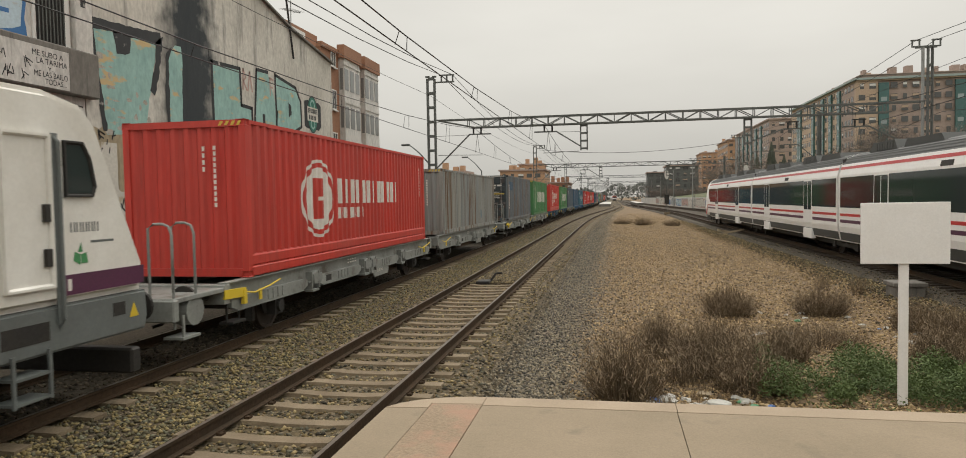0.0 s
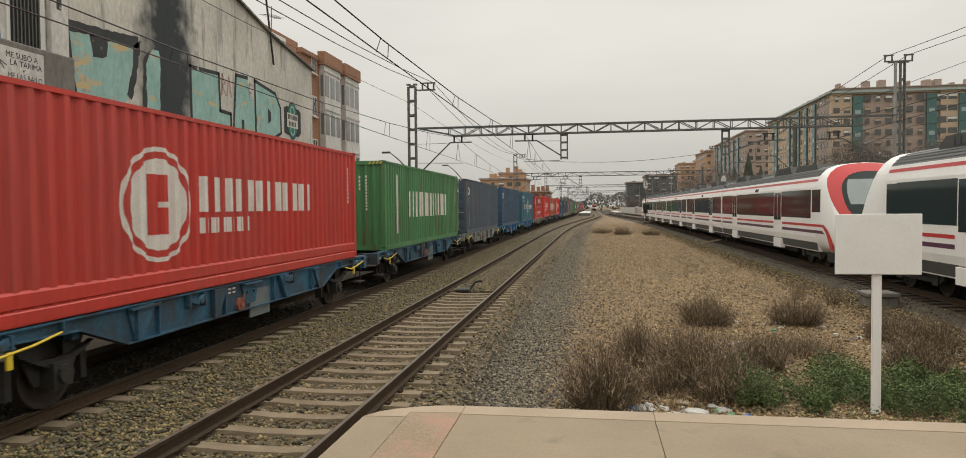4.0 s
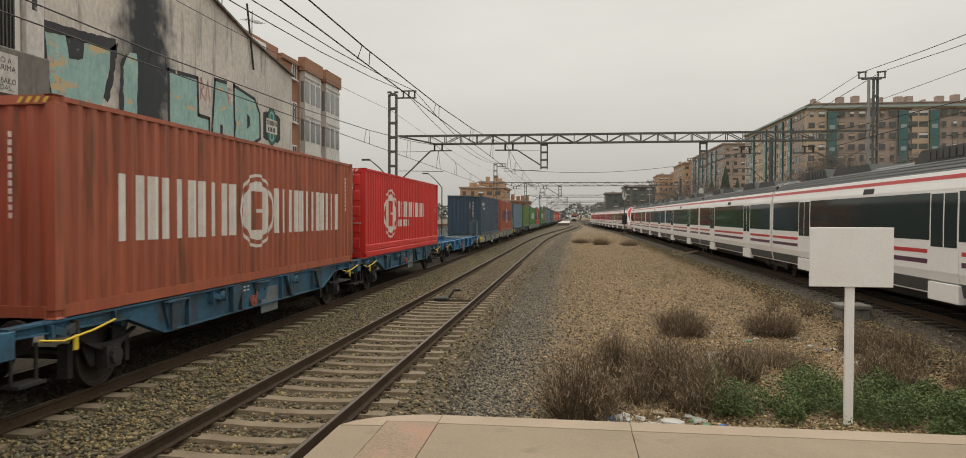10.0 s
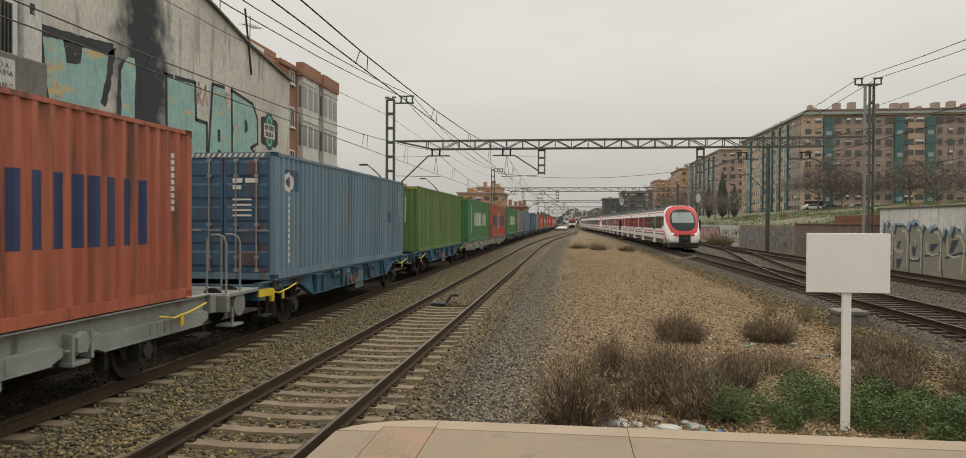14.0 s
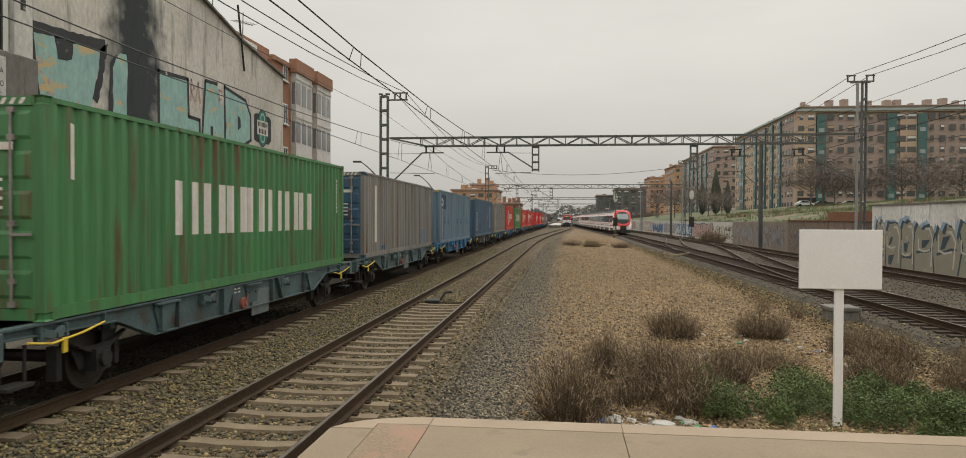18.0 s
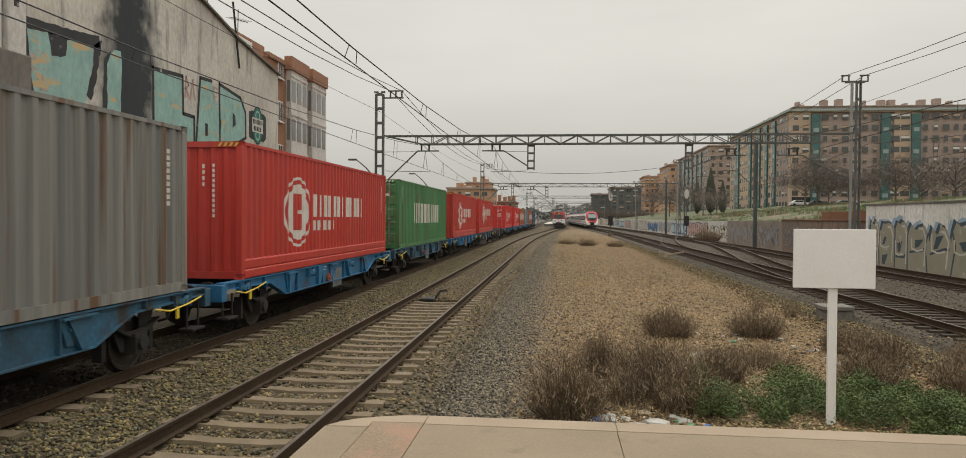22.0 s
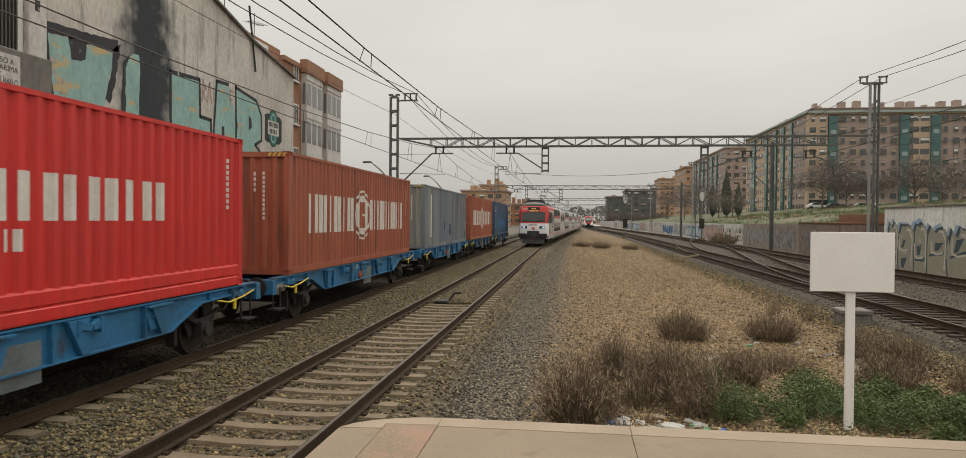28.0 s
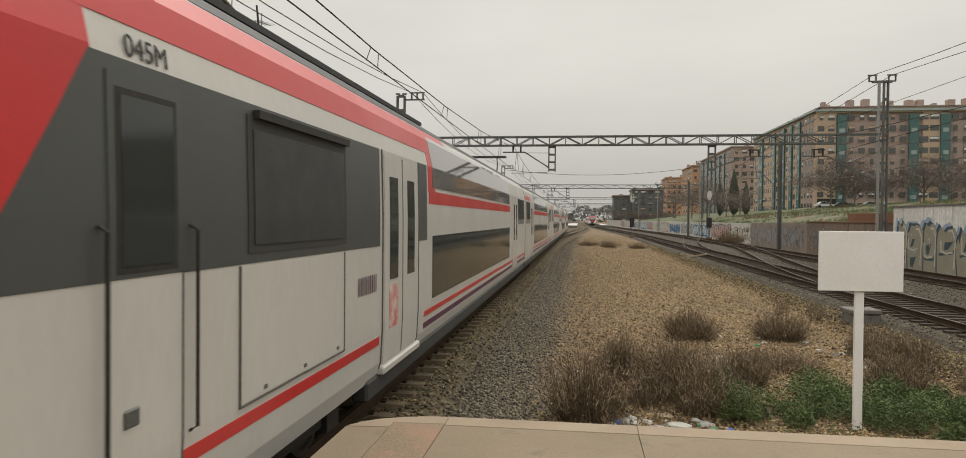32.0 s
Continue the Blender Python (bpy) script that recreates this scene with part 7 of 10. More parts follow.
def wild_piece(parent, x, y0, y1, seed):
    """A bold khaki piece: one wavy mass with slate outline, pale blue halo, dark slots and white edges."""
    rng = random.Random(seed)
    top, slots, gaps, edges = [], [], [], []
    y = y0
    while y < y1 - 0.8:
        w = min(rng.uniform(1.5, 2.3), y1 - y)
        h = rng.uniform(1.95, 2.6)
        k = rng.uniform(-0.2, 0.2) * w
        top += [(y + 0.03 * w, h - rng.uniform(0.4, 0.9)), (y + 0.16 * w + k * 0.3, h - 0.1), (y + 0.42 * w + k * 0.3, h + rng.uniform(-0.25, 0.05)), (y + 0.62 * w, h - rng.uniform(0.0, 0.55)), (y + 0.84 * w, h - 0.04), (y + 0.97 * w, h - rng.uniform(0.3, 0.8))]
        a = y + w * rng.uniform(0.36, 0.6)
        z = rng.uniform(0.7, 1.15)
        d = rng.uniform(0.4, 0.8)
        slots.append([(a - rng.uniform(0.05, 0.24) * w, z + d), (a + rng.uniform(0.1, 0.24) * w, z + d * rng.uniform(0.7, 1.1)), (a + 0.12 * w + k, z - 0.05), (a - 0.06 * w + k, z)])
        if rng.random() < 0.6:
            slots.append([(a - k, 0.5), (a + 0.25 * w, 0.42), (a + 0.12 * w + k, -0.1), (a + k * 0.5, -0.15)])
        gaps += strokes([[(y + w, h - 0.35), (y + w * 0.97 + k, 1.2), (y + w * 1.03, -0.3)], [(y + 0.1 * w, z), (y + 0.3 * w, z - 0.35 + k), (y + 0.9 * w, z - 0.3)]][: 1 + (rng.random() < 0.6)], 0.13)
        edges += strokes([[(y + 0.13 * w + k * 0.5, 0.1), (y + 0.12 * w, h - 0.75), (y + 0.24 * w + k * 0.3, h - 0.26), (y + 0.45 * w, h - 0.26)]], 0.12)
        edges += strokes([[(a - 0.2 * w, z - 0.12), (a + 0.1 * w, z - 0.22), (a + 0.35 * w, z - 0.1), (a + 0.36 * w, z + d)]], 0.1)
        y += w
    low = [(y, -0.3), ((y0 + y) / 2, -0.34), (y0, -0.3)]

    def grown(dy, dz):
        return [(q + dy * (1 if q > (y0 + y) / 2 else -1), z + dz) for q, z in top] + low
    for nm, p, m in (("halo", [ragged(grown(0.4, 0.3), 0.09, 0.3, 3)], PAINTHALO), ("outline", [ragged(grown(0.16, 0.15), 0.04, 0.3, 4)], PAINTSLATE), ("fill", [ragged(grown(-0.04, 0.0), 0.02, 0.3, 5)], PAINTKHAKI), ("gap", gaps, PAINTSLATE), ("slot", slots, PAINTSLATE), ("white_edge", edges, PAINTW)):
        x -= 0.003
        mark(nm, p, m, parent, pose(x, 0, 0))


def painted_wall():
    w = thing("painted_wall", "long low wall covered in graffiti beside the outer track", "wall", kind="structure")
    part("wall_section", bbox(19.3, 19.6, 5, 46.2, -0.5, 3.4), WHITEWASH, w, "tall whitewashed wall")
    part("coping", bbox(19.22, 19.68, 4.9, 46.3, 3.4, 3.48), CEMENT, w)
    wild_piece(w, 19.3, 19.0, 45.6, 77)
    part("wall_end", bbox(19.61, 21.5, 45.9, 46.2, -0.5, 3.3), CEMENT, w)
    part("wall_section", bbox(19.7, 20.0, 46.3, 64, -0.5, 2.4), BROWNWALL, w, "worn brown wall with faded paint")
    part("wall_section", bbox(19.72, 20.02, 64.01, 84, -0.5, 2.3), DUNWALL, w, "stained grey wall with faded paint")
    part("rusty_coping", bbox(19.62, 20.08, 46.3, 64, 2.405, 2.5, 0.01), RUSTY, w, "rusty sheet-metal coping")
    part("rusty_sheeting", bbox(20.5, 20.7, 47.5, 57, 0.9, 3.1), RUSTY, w, "rusty sheet-metal fence behind the wall")
    for k, (a, b, p) in enumerate(((47, 55, PAINTFADE), (55, 63.5, PAINTMURK), (64.5, 74, PAINTFADE), (74, 83.5, PAINTFADE))):
        mark("faded_paint", [ragged([(a + 0.4, 0.1), (b - 0.5, 0.0), (b - 0.2, 1.3), (b - 1.6, 1.9), (a + 2.5, 1.6), (a + 1.2, 2.0), (a, 1.2)], 0.3, 0.5, 90 + k)], p, w, pose(19.694, 0, 0))
        mark("paint_drips", scrawl(a, b, 0.2, 1.7, 46, 95 + k, 0.13), (PAINTMURK, PAINTFADE)[k % 2], w, pose(19.688, 0, 0))
    cols = [PAINTW, PAINTPINK, PAINTICE, PAINTSILVER, PAINTBLUE, PAINTW]
    rng = random.Random(5)
    far = part("wall_section", bbox(0, 0.3, 0, 285, -0.5, 2.2), PALE, w, "long wall with faded graffiti")
    far.matrix_basis = pose(21.0, 84.1, 0, 0, 0, 1.3)
    for k in range(14):
        graffiti(far, 0.0, 1 + k * 14, 14 + k * 14, -0.1, 1.7 + 0.3 * (k % 2), 5, cols[k % 6], SOOTPAINT, PAINTW, 40 + k, face=-1, back=cols[(k + 2) % 6] if k % 3 else None)


RUSTY = mat("rusty_sheet", (0.20, 0.085, 0.04), 0.8, alt=(0.14, 0.065, 0.035), amt=0.8, scale=0.5, fine=9, fine_amt=0.2, bump=0.1)
painted_wall()

GRASS = mat("rough_grass", (0.07, 0.105, 0.036), 0.95, alt=(0.115, 0.105, 0.055), amt=1.0, scale=0.16, fine=2.0, fine_amt=0.5, bump=0.9, wear=(0.17, 0.125, 0.085), wear_lo=0.55, wear_hi=0.64, wear_scale=0.3)


def embankment():
    v, f = [], []
    xs = [20.0, 21, 22.5, 24, 26, 28, 30, 32, 35, 38, 41, 45, 50, 56, 62, 75, 90, 140, 220]
    ys = list(range(30, 200, 3)) + list(range(200, 430, 10))
    for y in ys:
        for x in xs:
            z = 1.0 + 4.8 * min(1.0, max(0, (x - 20.0) / 38)) ** 0.8 + 0.3 * noise.noise(Vector((x * 0.08, y * 0.08, 0))) + 0.35 * noise.noise(Vector((x * 0.3, y * 0.25, 5)))
            v.append((x + (0 if y < 84 else 1.2) * (x < 21), y, z))
    n = len(xs)
    for j in range(len(ys) - 1):
        for i in range(n - 1):
            f.append((j * n + i, j * n + i + 1, (j + 1) * n + i + 1, (j + 1) * n + i))
    tagged(mesh_of("embankment", v, f, GRASS), "rough grassy bank below the apartment blocks", "ground", kind="structure")


embankment()

# ---- apartment blocks ----


def win_mesh(w, h):
    bm = bmesh.new()
    box(bm, 0, w, -0.05, 0.0, 0, h)
    return bm


def facade(parent, origin, ang, length, floors, fh, bay, first, green=(), wide=()):
    """Rows of windows with blinds on one face; ang turns its run about z."""
    M = pose(*origin, 0, 0, ang)
    n = int(length / bay)
    rng = random.Random(int(origin[0] * 7 + origin[1]))
    for k in range(n):
        if k in green:
            g = piece("glazed_stairwell", "green%.1f" % (floors * fh), lambda: bbox(0.1, bay - 0.1, -0.5, 0.0, 0, floors * fh - 0.6), GREENGL, parent, M @ pose(k * bay, 0, first - 1.0), "tall green glazed stairwell")
            for i in range(floors):
                piece("stair_window", "stairwin", lambda: bbox(0.6, bay - 0.6, -0.54, -0.5, 0, 1.1), SOFTWIN if i % 2 else GREENGL, g, pose(0, 0, 0.6 + i * fh))
            continue
        for i in range(floors):
            w = bay * (0.62 if rng.random() < 0.6 else 0.36)
            if k in wide:
                w = bay * 0.85
            key = "awin%.2f" % w
            piece("window", key, lambda w=w: win_mesh(w, 1.5), WINDARK, parent, M @ pose(k * bay + (bay - w) / 2, 0, first + i * fh))
            if rng.random() < 0.35:
                piece("blind", key + "b", lambda w=w: bbox(0.02, w - 0.02, -0.07, -0.05, 0.75, 1.35), WFRAME if rng.random() < 0.5 else BRICKT, parent, M @ pose(k * bay + (bay - w) / 2, 0, first + i * fh))


SOFTWIN = plain("pale_window", (0.28, 0.33, 0.33), 0.2)


def apartments():
    a = thing("long_apartment_block", "long nine-storey brick apartment block with green glazed stairwells", "apartment block")
    z0, H = 4.5, 28.4
    part("wall", bbox(65, 176, 205, 221, z0, z0 + H), BRICKD, a)
    part("wall", bbox(65.0, 82, 221, 274, z0, z0 + H), BRICKT, a)
    for x0, x1 in ((64.9, 70.3), (92.5, 98.4), (118, 123.5), (128, 131)):
        part("tan_bay", bbox(x0, x1, 204.6, 206, z0, z0 + H - 0.2), BRICKT, a, "lighter brick bay")
    # ground-floor shade drawn as a black sheet on the front
    part("ground_arcade", bbox(65.5, 71, 204.4, 204.7, z0 + 1.5, z0 + 4.3), BLACK, a, "black sheet for the shade in the ground-floor opening")
    part("cornice", bbox(64.2, 176, 203.9, 221, z0 + H, z0 + H + 0.55), TEALROOF, a, "pale green cornice")
    part("cornice", bbox(64.2, 82, 221, 274.5, z0 + H, z0 + H + 0.55), TEALROOF, a)
    part("eaves_shade", bbox(64.9, 175.5, 204.3, 220.5, z0 + H - 0.35, z0 + H - 0.01), BRICKT, a, "pale top course")
    part("attic", bbox(67, 174, 206.5, 219, z0 + H + 0.55, z0 + H + 1.5), BRICKD, a, "set-back attic storey")
    part("attic_roof", bbox(66.3, 175, 206.0, 220, z0 + H + 1.5, z0 + H + 1.7), BRICKD, a)
    part("attic", bbox(67.5, 80, 219, 272, z0 + H + 0.55, z0 + H + 1.5), BRICKD, a)
    rng = random.Random(3)
    for i in range(30):
        x = 68 + i * 3.6 + rng.uniform(-1, 1)
        s = rng.uniform(0.6, 2.0)
        if rng.random() < 0.25:
            continue
        part("chimney", bbox(x, x + (0.9 if s < 1.5 else 1.7), 207.5, 209.6, z0 + H + 1.5, z0 + H + 1.8 + s), BRICKD, a)
    for i in range(11):
        y = 210 + i * 5.8
        part("chimney", bbox(69, 70.4, y, y + 1.4, z0 + H + 1.5, z0 + H + 2.0 + 1.2 * rng.random()), BRICKT, a)
    facade(a, (65, 204.58, z0), 0, 111, 9, 3.05, 2.65, 1.6, green=(2, 9, 12, 22, 30), wide=(10, 11, 20, 21))
    facade(a, (64.98, 273, z0), -90, 68, 9, 3.05, 2.65, 1.6, green=(3, 4, 10, 14, 17, 20))


apartments()


def far_block(label, x0, x1, y0, y1, z0, z1, m, floors, seed, green=(), stack=2.6):
    a = thing("apartment_block", label, "apartment block", "blocks along the railway")
    part("wall", bbox(x0, x1, y0, y1, z0, z1), m, a)
    part("cornice", bbox(x0 - 0.5, x1 + 0.5, y0 - 0.5, y1 + 0.5, z1, z1 + 0.6), BRICKD, a)
    rng = random.Random(seed)
    for i in range(int((x1 - x0 + y1 - y0) / 12) + 2):
        x, y = rng.uniform(x0 + 1, x1 - 2), rng.uniform(y0 + 1, y1 - 2)
        part("chimney", bbox(x, x + 1.6, y, y + 1.6, z1 + 0.6, z1 + rng.uniform(0.5 * stack, 1.5 * stack)), m, a)
    fh = (z1 - z0) / (floors + 0.3)
    facade(a, (x0, y0 - 0.02, z0), 0, x1 - x0, floors, fh, 3.2, 1.4)
    if x0 > 0:
        facade(a, (x0 - 0.02, y1, z0), -90, y1 - y0, floors, fh, 3.4, 1.4, green=green)
    else:
        facade(a, (x1 + 0.02, y0, z0), 90, y1 - y0, floors, fh, 3.4, 1.4)


BRICKO = mat("pale_orange_brick", (0.44, 0.27, 0.16), 0.85, alt=(0.38, 0.23, 0.14), amt=0.7, scale=0.08, fine=3, fine_amt=0.12, bump=0.1)
# SLATE is a dark facade's grey with the haze before it mixed in
SLATE = mat("hazed_dark_facade", (0.12, 0.125, 0.118), 0.8, alt=(0.095, 0.1, 0.095), amt=0.7, scale=0.1, fine=2, fine_amt=0.2, bump=0.1)
far_block("long brick apartment block with dark glazed shafts", 62, 76, 297, 372, 4.5, 32.5, BRICKD, 9, 1, green=(2, 5, 8, 11, 14, 17))
far_block("orange brick apartment block", 61, 72, 392, 430, 2, 32, BRICKO, 8, 2)
far_block("orange brick apartment block with stepped roof", 57, 71, 470, 500, 2, 30, BRICKO, 8, 3)
far_block("distant orange apartment tower", -42, -25, 262, 285, 0, 13.2, BRICKO, 4, 4)
far_block("distant orange apartment tower with stepped top", -38, -28, 286, 300, 0, 16.5, BRICKO, 5, 14)
far_block("low distant tan building across the yard", -52, -43, 200, 214, 0, 10.6, BRICKO, 3, 6)
far_block("dark grey apartment block at the end of the line", 16.3, 24.5, 336, 352, 0, 13.6, SLATE, 5, 7, stack=0.9)
far_block("dark grey apartment block with stepped attic", 24.6, 38.5, 330, 350, 0, 16.4, SLATE, 6, 8, stack=1.3)
far_block("low distant brick block", -30, -20, 320, 350, 0, 9.5, BRICK, 3, 5)


# ---- locomotive ----
LOCO_W = mat("loco_white", (0.74, 0.725, 0.68), 0.42, alt=(0.55, 0.52, 0.46), amt=0.7, scale=0.8, fine=20, fine_amt=0.05, bump=0.02, wear=(0.36, 0.32, 0.26), wear_lo=0.66, wear_hi=0.8, wear_scale=1.5)
LOCO_G = mat("loco_grey", (0.13, 0.145, 0.14), 0.6, alt=(0.09, 0.095, 0.09), amt=0.7, scale=1.0, fine=20, fine_amt=0.1, bump=0.03)
PURPLE = mat("purple_band", (0.09, 0.022, 0.06), 0.45, alt=(0.075, 0.02, 0.05), bump=0.0)
TRAINW = mat("train_white", (0.87, 0.86, 0.845), 0.35, alt=(0.76, 0.74, 0.71), amt=0.5, scale=0.5, fine=15, fine_amt=0.04, bump=0.01, stretch=(1, 1, 0.4))
TRAINR = mat("train_red", (0.52, 0.03, 0.03), 0.35, alt=(0.44, 0.03, 0.03), amt=0.5, scale=0.8, fine=20, fine_amt=0.05, bump=0.01)
TRAING = mat("train_dark_grey", (0.065, 0.07, 0.068), 0.4, alt=(0.05, 0.053, 0.05), amt=0.5, scale=0.7, fine=20, fine_amt=0.05, bump=0.01)
ROOFG = mat("train_roof_grey", (0.05, 0.052, 0.05), 0.6, alt=(0.085, 0.086, 0.085), amt=0.7, scale=0.8, fine=15, fine_amt=0.12, bump=0.05)
SKYGLASS = plain("reflecting_glass", (0.20, 0.225, 0.22), 0.12, 0.7)
LAMP = plain("lamp_glass", (0.75, 0.78, 0.8), 0.1, emit=0.6)


def extrude_profile(name, prof, x0, x1, material, parent, label="", bevel=0.0):
    bm = bmesh.new()
    prism(bm, prof, x0, x1)
    if bevel:
        bmesh.ops.bevel(bm, geom=[e for e in bm.edges if abs(e.verts[0].co.x - e.verts[1].co.x) < 1e-4], offset=bevel, segments=3, affect="EDGES")
    return part(name, bm, material, parent, label)


def bogie(parent, y, wb=2.6, m=None, w=1.12):
    b = thing_part("bogie", parent, pose(0, y, 0))
    for s in (-1, 1):
        part("bogie_frame", bogie_frame(s * w, wb), m or BLACK, b)
    for d in (-wb / 2, wb / 2):
        piece("wheelset", "wheelset", wheelset_mesh, WHEEL, b, pose(0, d, 0.46))
    return b


def bogie_frame(x, wb):
    bm = bmesh.new()
    prism(bm, [(-wb / 2 - 0.45, 0.5), (-wb / 2 - 0.3, 0.72), (-0.7, 0.72), (-0.5, 0.5), (0.5, 0.5), (0.7, 0.72), (wb / 2 + 0.3, 0.72), (wb / 2 + 0.45, 0.5), (wb / 2 + 0.2, 0.36), (-wb / 2 - 0.2, 0.36)], x - 0.06, x + 0.06)
    for d in (-wb / 2, wb / 2):
        box(bm, x - 0.1, x + 0.12, d - 0.17, d + 0.17, 0.3, 0.62)
    for d in (-0.35, 0.35):
        tube(bm, [(x, d, 0.5), (x, d, 0.9)], 0.13, 10)
    return bm


def thing_part(name, parent, m):
    ob = new(name)
    ob.empty_display_size = 0.2
    ob.parent = parent
    ob.matrix_basis = m
    return ob


def locomotive():
    """In its own space y runs back from the trailing nose at 0 towards the train's head (negative)."""
    L = thing("locomotive", "white electric locomotive with grey skirt and purple band", "locomotive")
    prof = [(-0.05, 1.36), (-0.02, 1.75), (-0.38, 2.55), (-0.82, 3.55), (-1.02, 3.74), (-1.6, 3.86), (-17.4, 3.86), (-18.0, 3.74), (-18.2, 3.55), (-18.62, 2.55), (-19.0, 1.75), (-18.98, 1.36)]
    extrude_profile("body", prof, -1.46, 1.46, LOCO_W, L, bevel=0.09)
    skirt = [(-0.04, 0.82), (0.02, 1.0), (-0.0, 1.355), (-19.0, 1.355), (-19.02, 1.0), (-18.9, 0.82)]
    extrude_profile("skirt", skirt, -1.45, 1.45, LOCO_G, L, "dark grey skirt", bevel=0.03)
    for s in (1, -1):
        x0, x1 = (1.461, 1.468) if s > 0 else (-1.468, -1.461)
        extrude_profile("band", [(-1.53, 1.46), (-0.07, 1.46), (-0.06, 1.70), (-1.53, 1.70)], x0, x1, PURPLE, L, "purple band")
        d = extrude_profile("door", [(-2.3, 1.58), (-1.63, 1.58), (-1.63, 3.34), (-2.3, 3.34)], x0, x1 + s * 0.004, LOCO_W, L, bevel=0.05)
        for z in (1.83, 2.34):
            part("handle", bbox(min(x1, x1 + s * 0.05), max(x1, x1 + s * 0.05), -1.76, -1.68, z, z + 0.2), BLACK, d)
        w = extrude_profile("window", [(-1.42, 2.62), (-0.98, 2.62), (-0.92, 2.75), (-1.0, 3.1), (-1.12, 3.29), (-1.42, 3.29)], x0 + s * 0.001, x1 + s * 0.006, BLACK, L, "black rubber-framed cab window", bevel=0.04)
        extrude_profile("pane", [(-1.38, 2.67), (-1.0, 2.67), (-0.96, 2.77), (-1.03, 3.08), (-1.14, 3.24), (-1.38, 3.24)], x0 + s * 0.008, x1 + s * 0.009, GLASS, w)
        bm = bmesh.new()
        xx = s * 1.52
        tube(bm, [(s * 1.46, -1.54, 3.32), (xx, -1.54, 3.26), (xx, -1.54, 1.2), (s * 1.46, -1.54, 1.1)], 0.022, 8)
        box(bm, min(s * 1.465, s * 1.478), max(s * 1.465, s * 1.478), -1.59, -1.5, 1.15, 3.36)
        part("handrail", bm, LOCO_G, L)
        mark("operator_mark", word(-1.34, 2.2, 0.48, 0.12, 5, 0.2, 0.3) + [(-1.02, -0.62, 2.06, 2.09)], LOCO_G, L, pose(s * 1.4625, 0, 0))
        mark("leaf_emblem", [[(-1.31, 1.86), (-1.2, 1.8), (-1.2, 1.93), (-1.29, 1.97)], [(-1.19, 1.82), (-1.08, 1.82), (-1.1, 1.95), (-1.19, 1.93)], [(-1.24, 1.96), (-1.16, 1.96), (-1.18, 2.08)]], plain("emblem_green", (0.05, 0.22, 0.08), 0.6), L, pose(s * 1.4635, 0, 0), "small green leaf emblem")
        letter_text("cab_number", "1", -1.42, 1.51, 0.06, 0.14, LETTER, L, s * 1.4695, 0.02)
        mark("warning_triangle", [[(-0.36, 1.02), (-0.18, 1.02), (-0.27, 1.22)]], YELLOW, L, pose(s * 1.4525, 0, 0))
        mark("warning_triangle", [[(-0.345, 1.03), (-0.195, 1.03), (-0.27, 1.195)]], YELLOW, L, pose(s * 1.4545, 0, 0))
        v = part("marker_box", bbox(min(s * 1.44, s * 1.456), max(s * 1.44, s * 1.456), -0.66, -0.44, 1.08, 1.25), BLACK, L)
        # cab steps
        bm = bmesh.new()
        for z in (0.35, 0.62):
            box(bm, min(s * 1.2, s * 1.5), max(s * 1.2, s * 1.5), -2.25, -1.75, z, z + 0.03)
        for y in (-2.25, -1.75):
            box(bm, min(s * 1.47, s * 1.5), max(s * 1.47, s * 1.5), y - 0.02, y + 0.02, 0.33, 0.9)
        part("cab_steps", bm, LOCO_G, L)
        # black plate on the skirt stands for the shade in the step recess
        part("step_recess", bbox(min(s * 1.4, s * 1.454), max(s * 1.4, s * 1.454), -2.35, -1.7, 0.98, 1.2), BLACK, L)
    for y in (0.0, -19.0):
        for x in (-0.875, 0.875):
            piece("buffer", "buffer", buffer_mesh, BLACK, L, pose(x, y + (0.02 if y == 0 else -0.02), 1.02, 0, 0, 180 if y == 0 else 0))
        part("snow_plough", bbox(-1.3, 1.3, y - 0.15, y + 0.05, 0.2, 0.55, 0.03), BLACK, L)
    # windscreen on the sloping ends
    bm = bmesh.new()
    bar(bm, (0, -0.375 + 0.02, 2.56), (0, -0.8 + 0.02, 3.5), 2.2, 0.02)
    part("windscreen", bm, GLASS, L)
    for y in (-4.2, -14.8):
        bogie(L, y, 2.6)
    part("underframe", bbox(-1.2, 1.2, -12.2, -6.8, 0.35, 0.95, 0.05), BLACK, L, "equipment tank under the frame")
    return L


LOCO = locomotive()
TRAIN.append((LOCO, 8.58, 0))

# ---- commuter train on the right-hand track ----
HALF = [(0.0, 4.1), (0.7, 4.06), (1.1, 3.9), (1.36, 3.62), (1.46, 3.2), (1.47, 2.4), (1.47, 1.2), (1.42, 0.95), (1.36, 0.62)]


def body_shell(y0, y1):
    """The car's shell: its profile swept along y, closed at both ends."""
    bm = bmesh.new()
    out = [(-x, z) for x, z in HALF[:0:-1]] + HALF
    a = [bm.verts.new((x, y0, z)) for x, z in out]
    b = [bm.verts.new((x, y1, z)) for x, z in out]
    n = len(out)
    for i in range(n):
        bm.faces.new((a[i], a[(i + 1) % n], b[(i + 1) % n], b[i]))
    bm.faces.new(a)
    bm.faces.new(b[::-1])
    bmesh.ops.recalc_face_normals(bm, faces=bm.faces[:])
    return bm


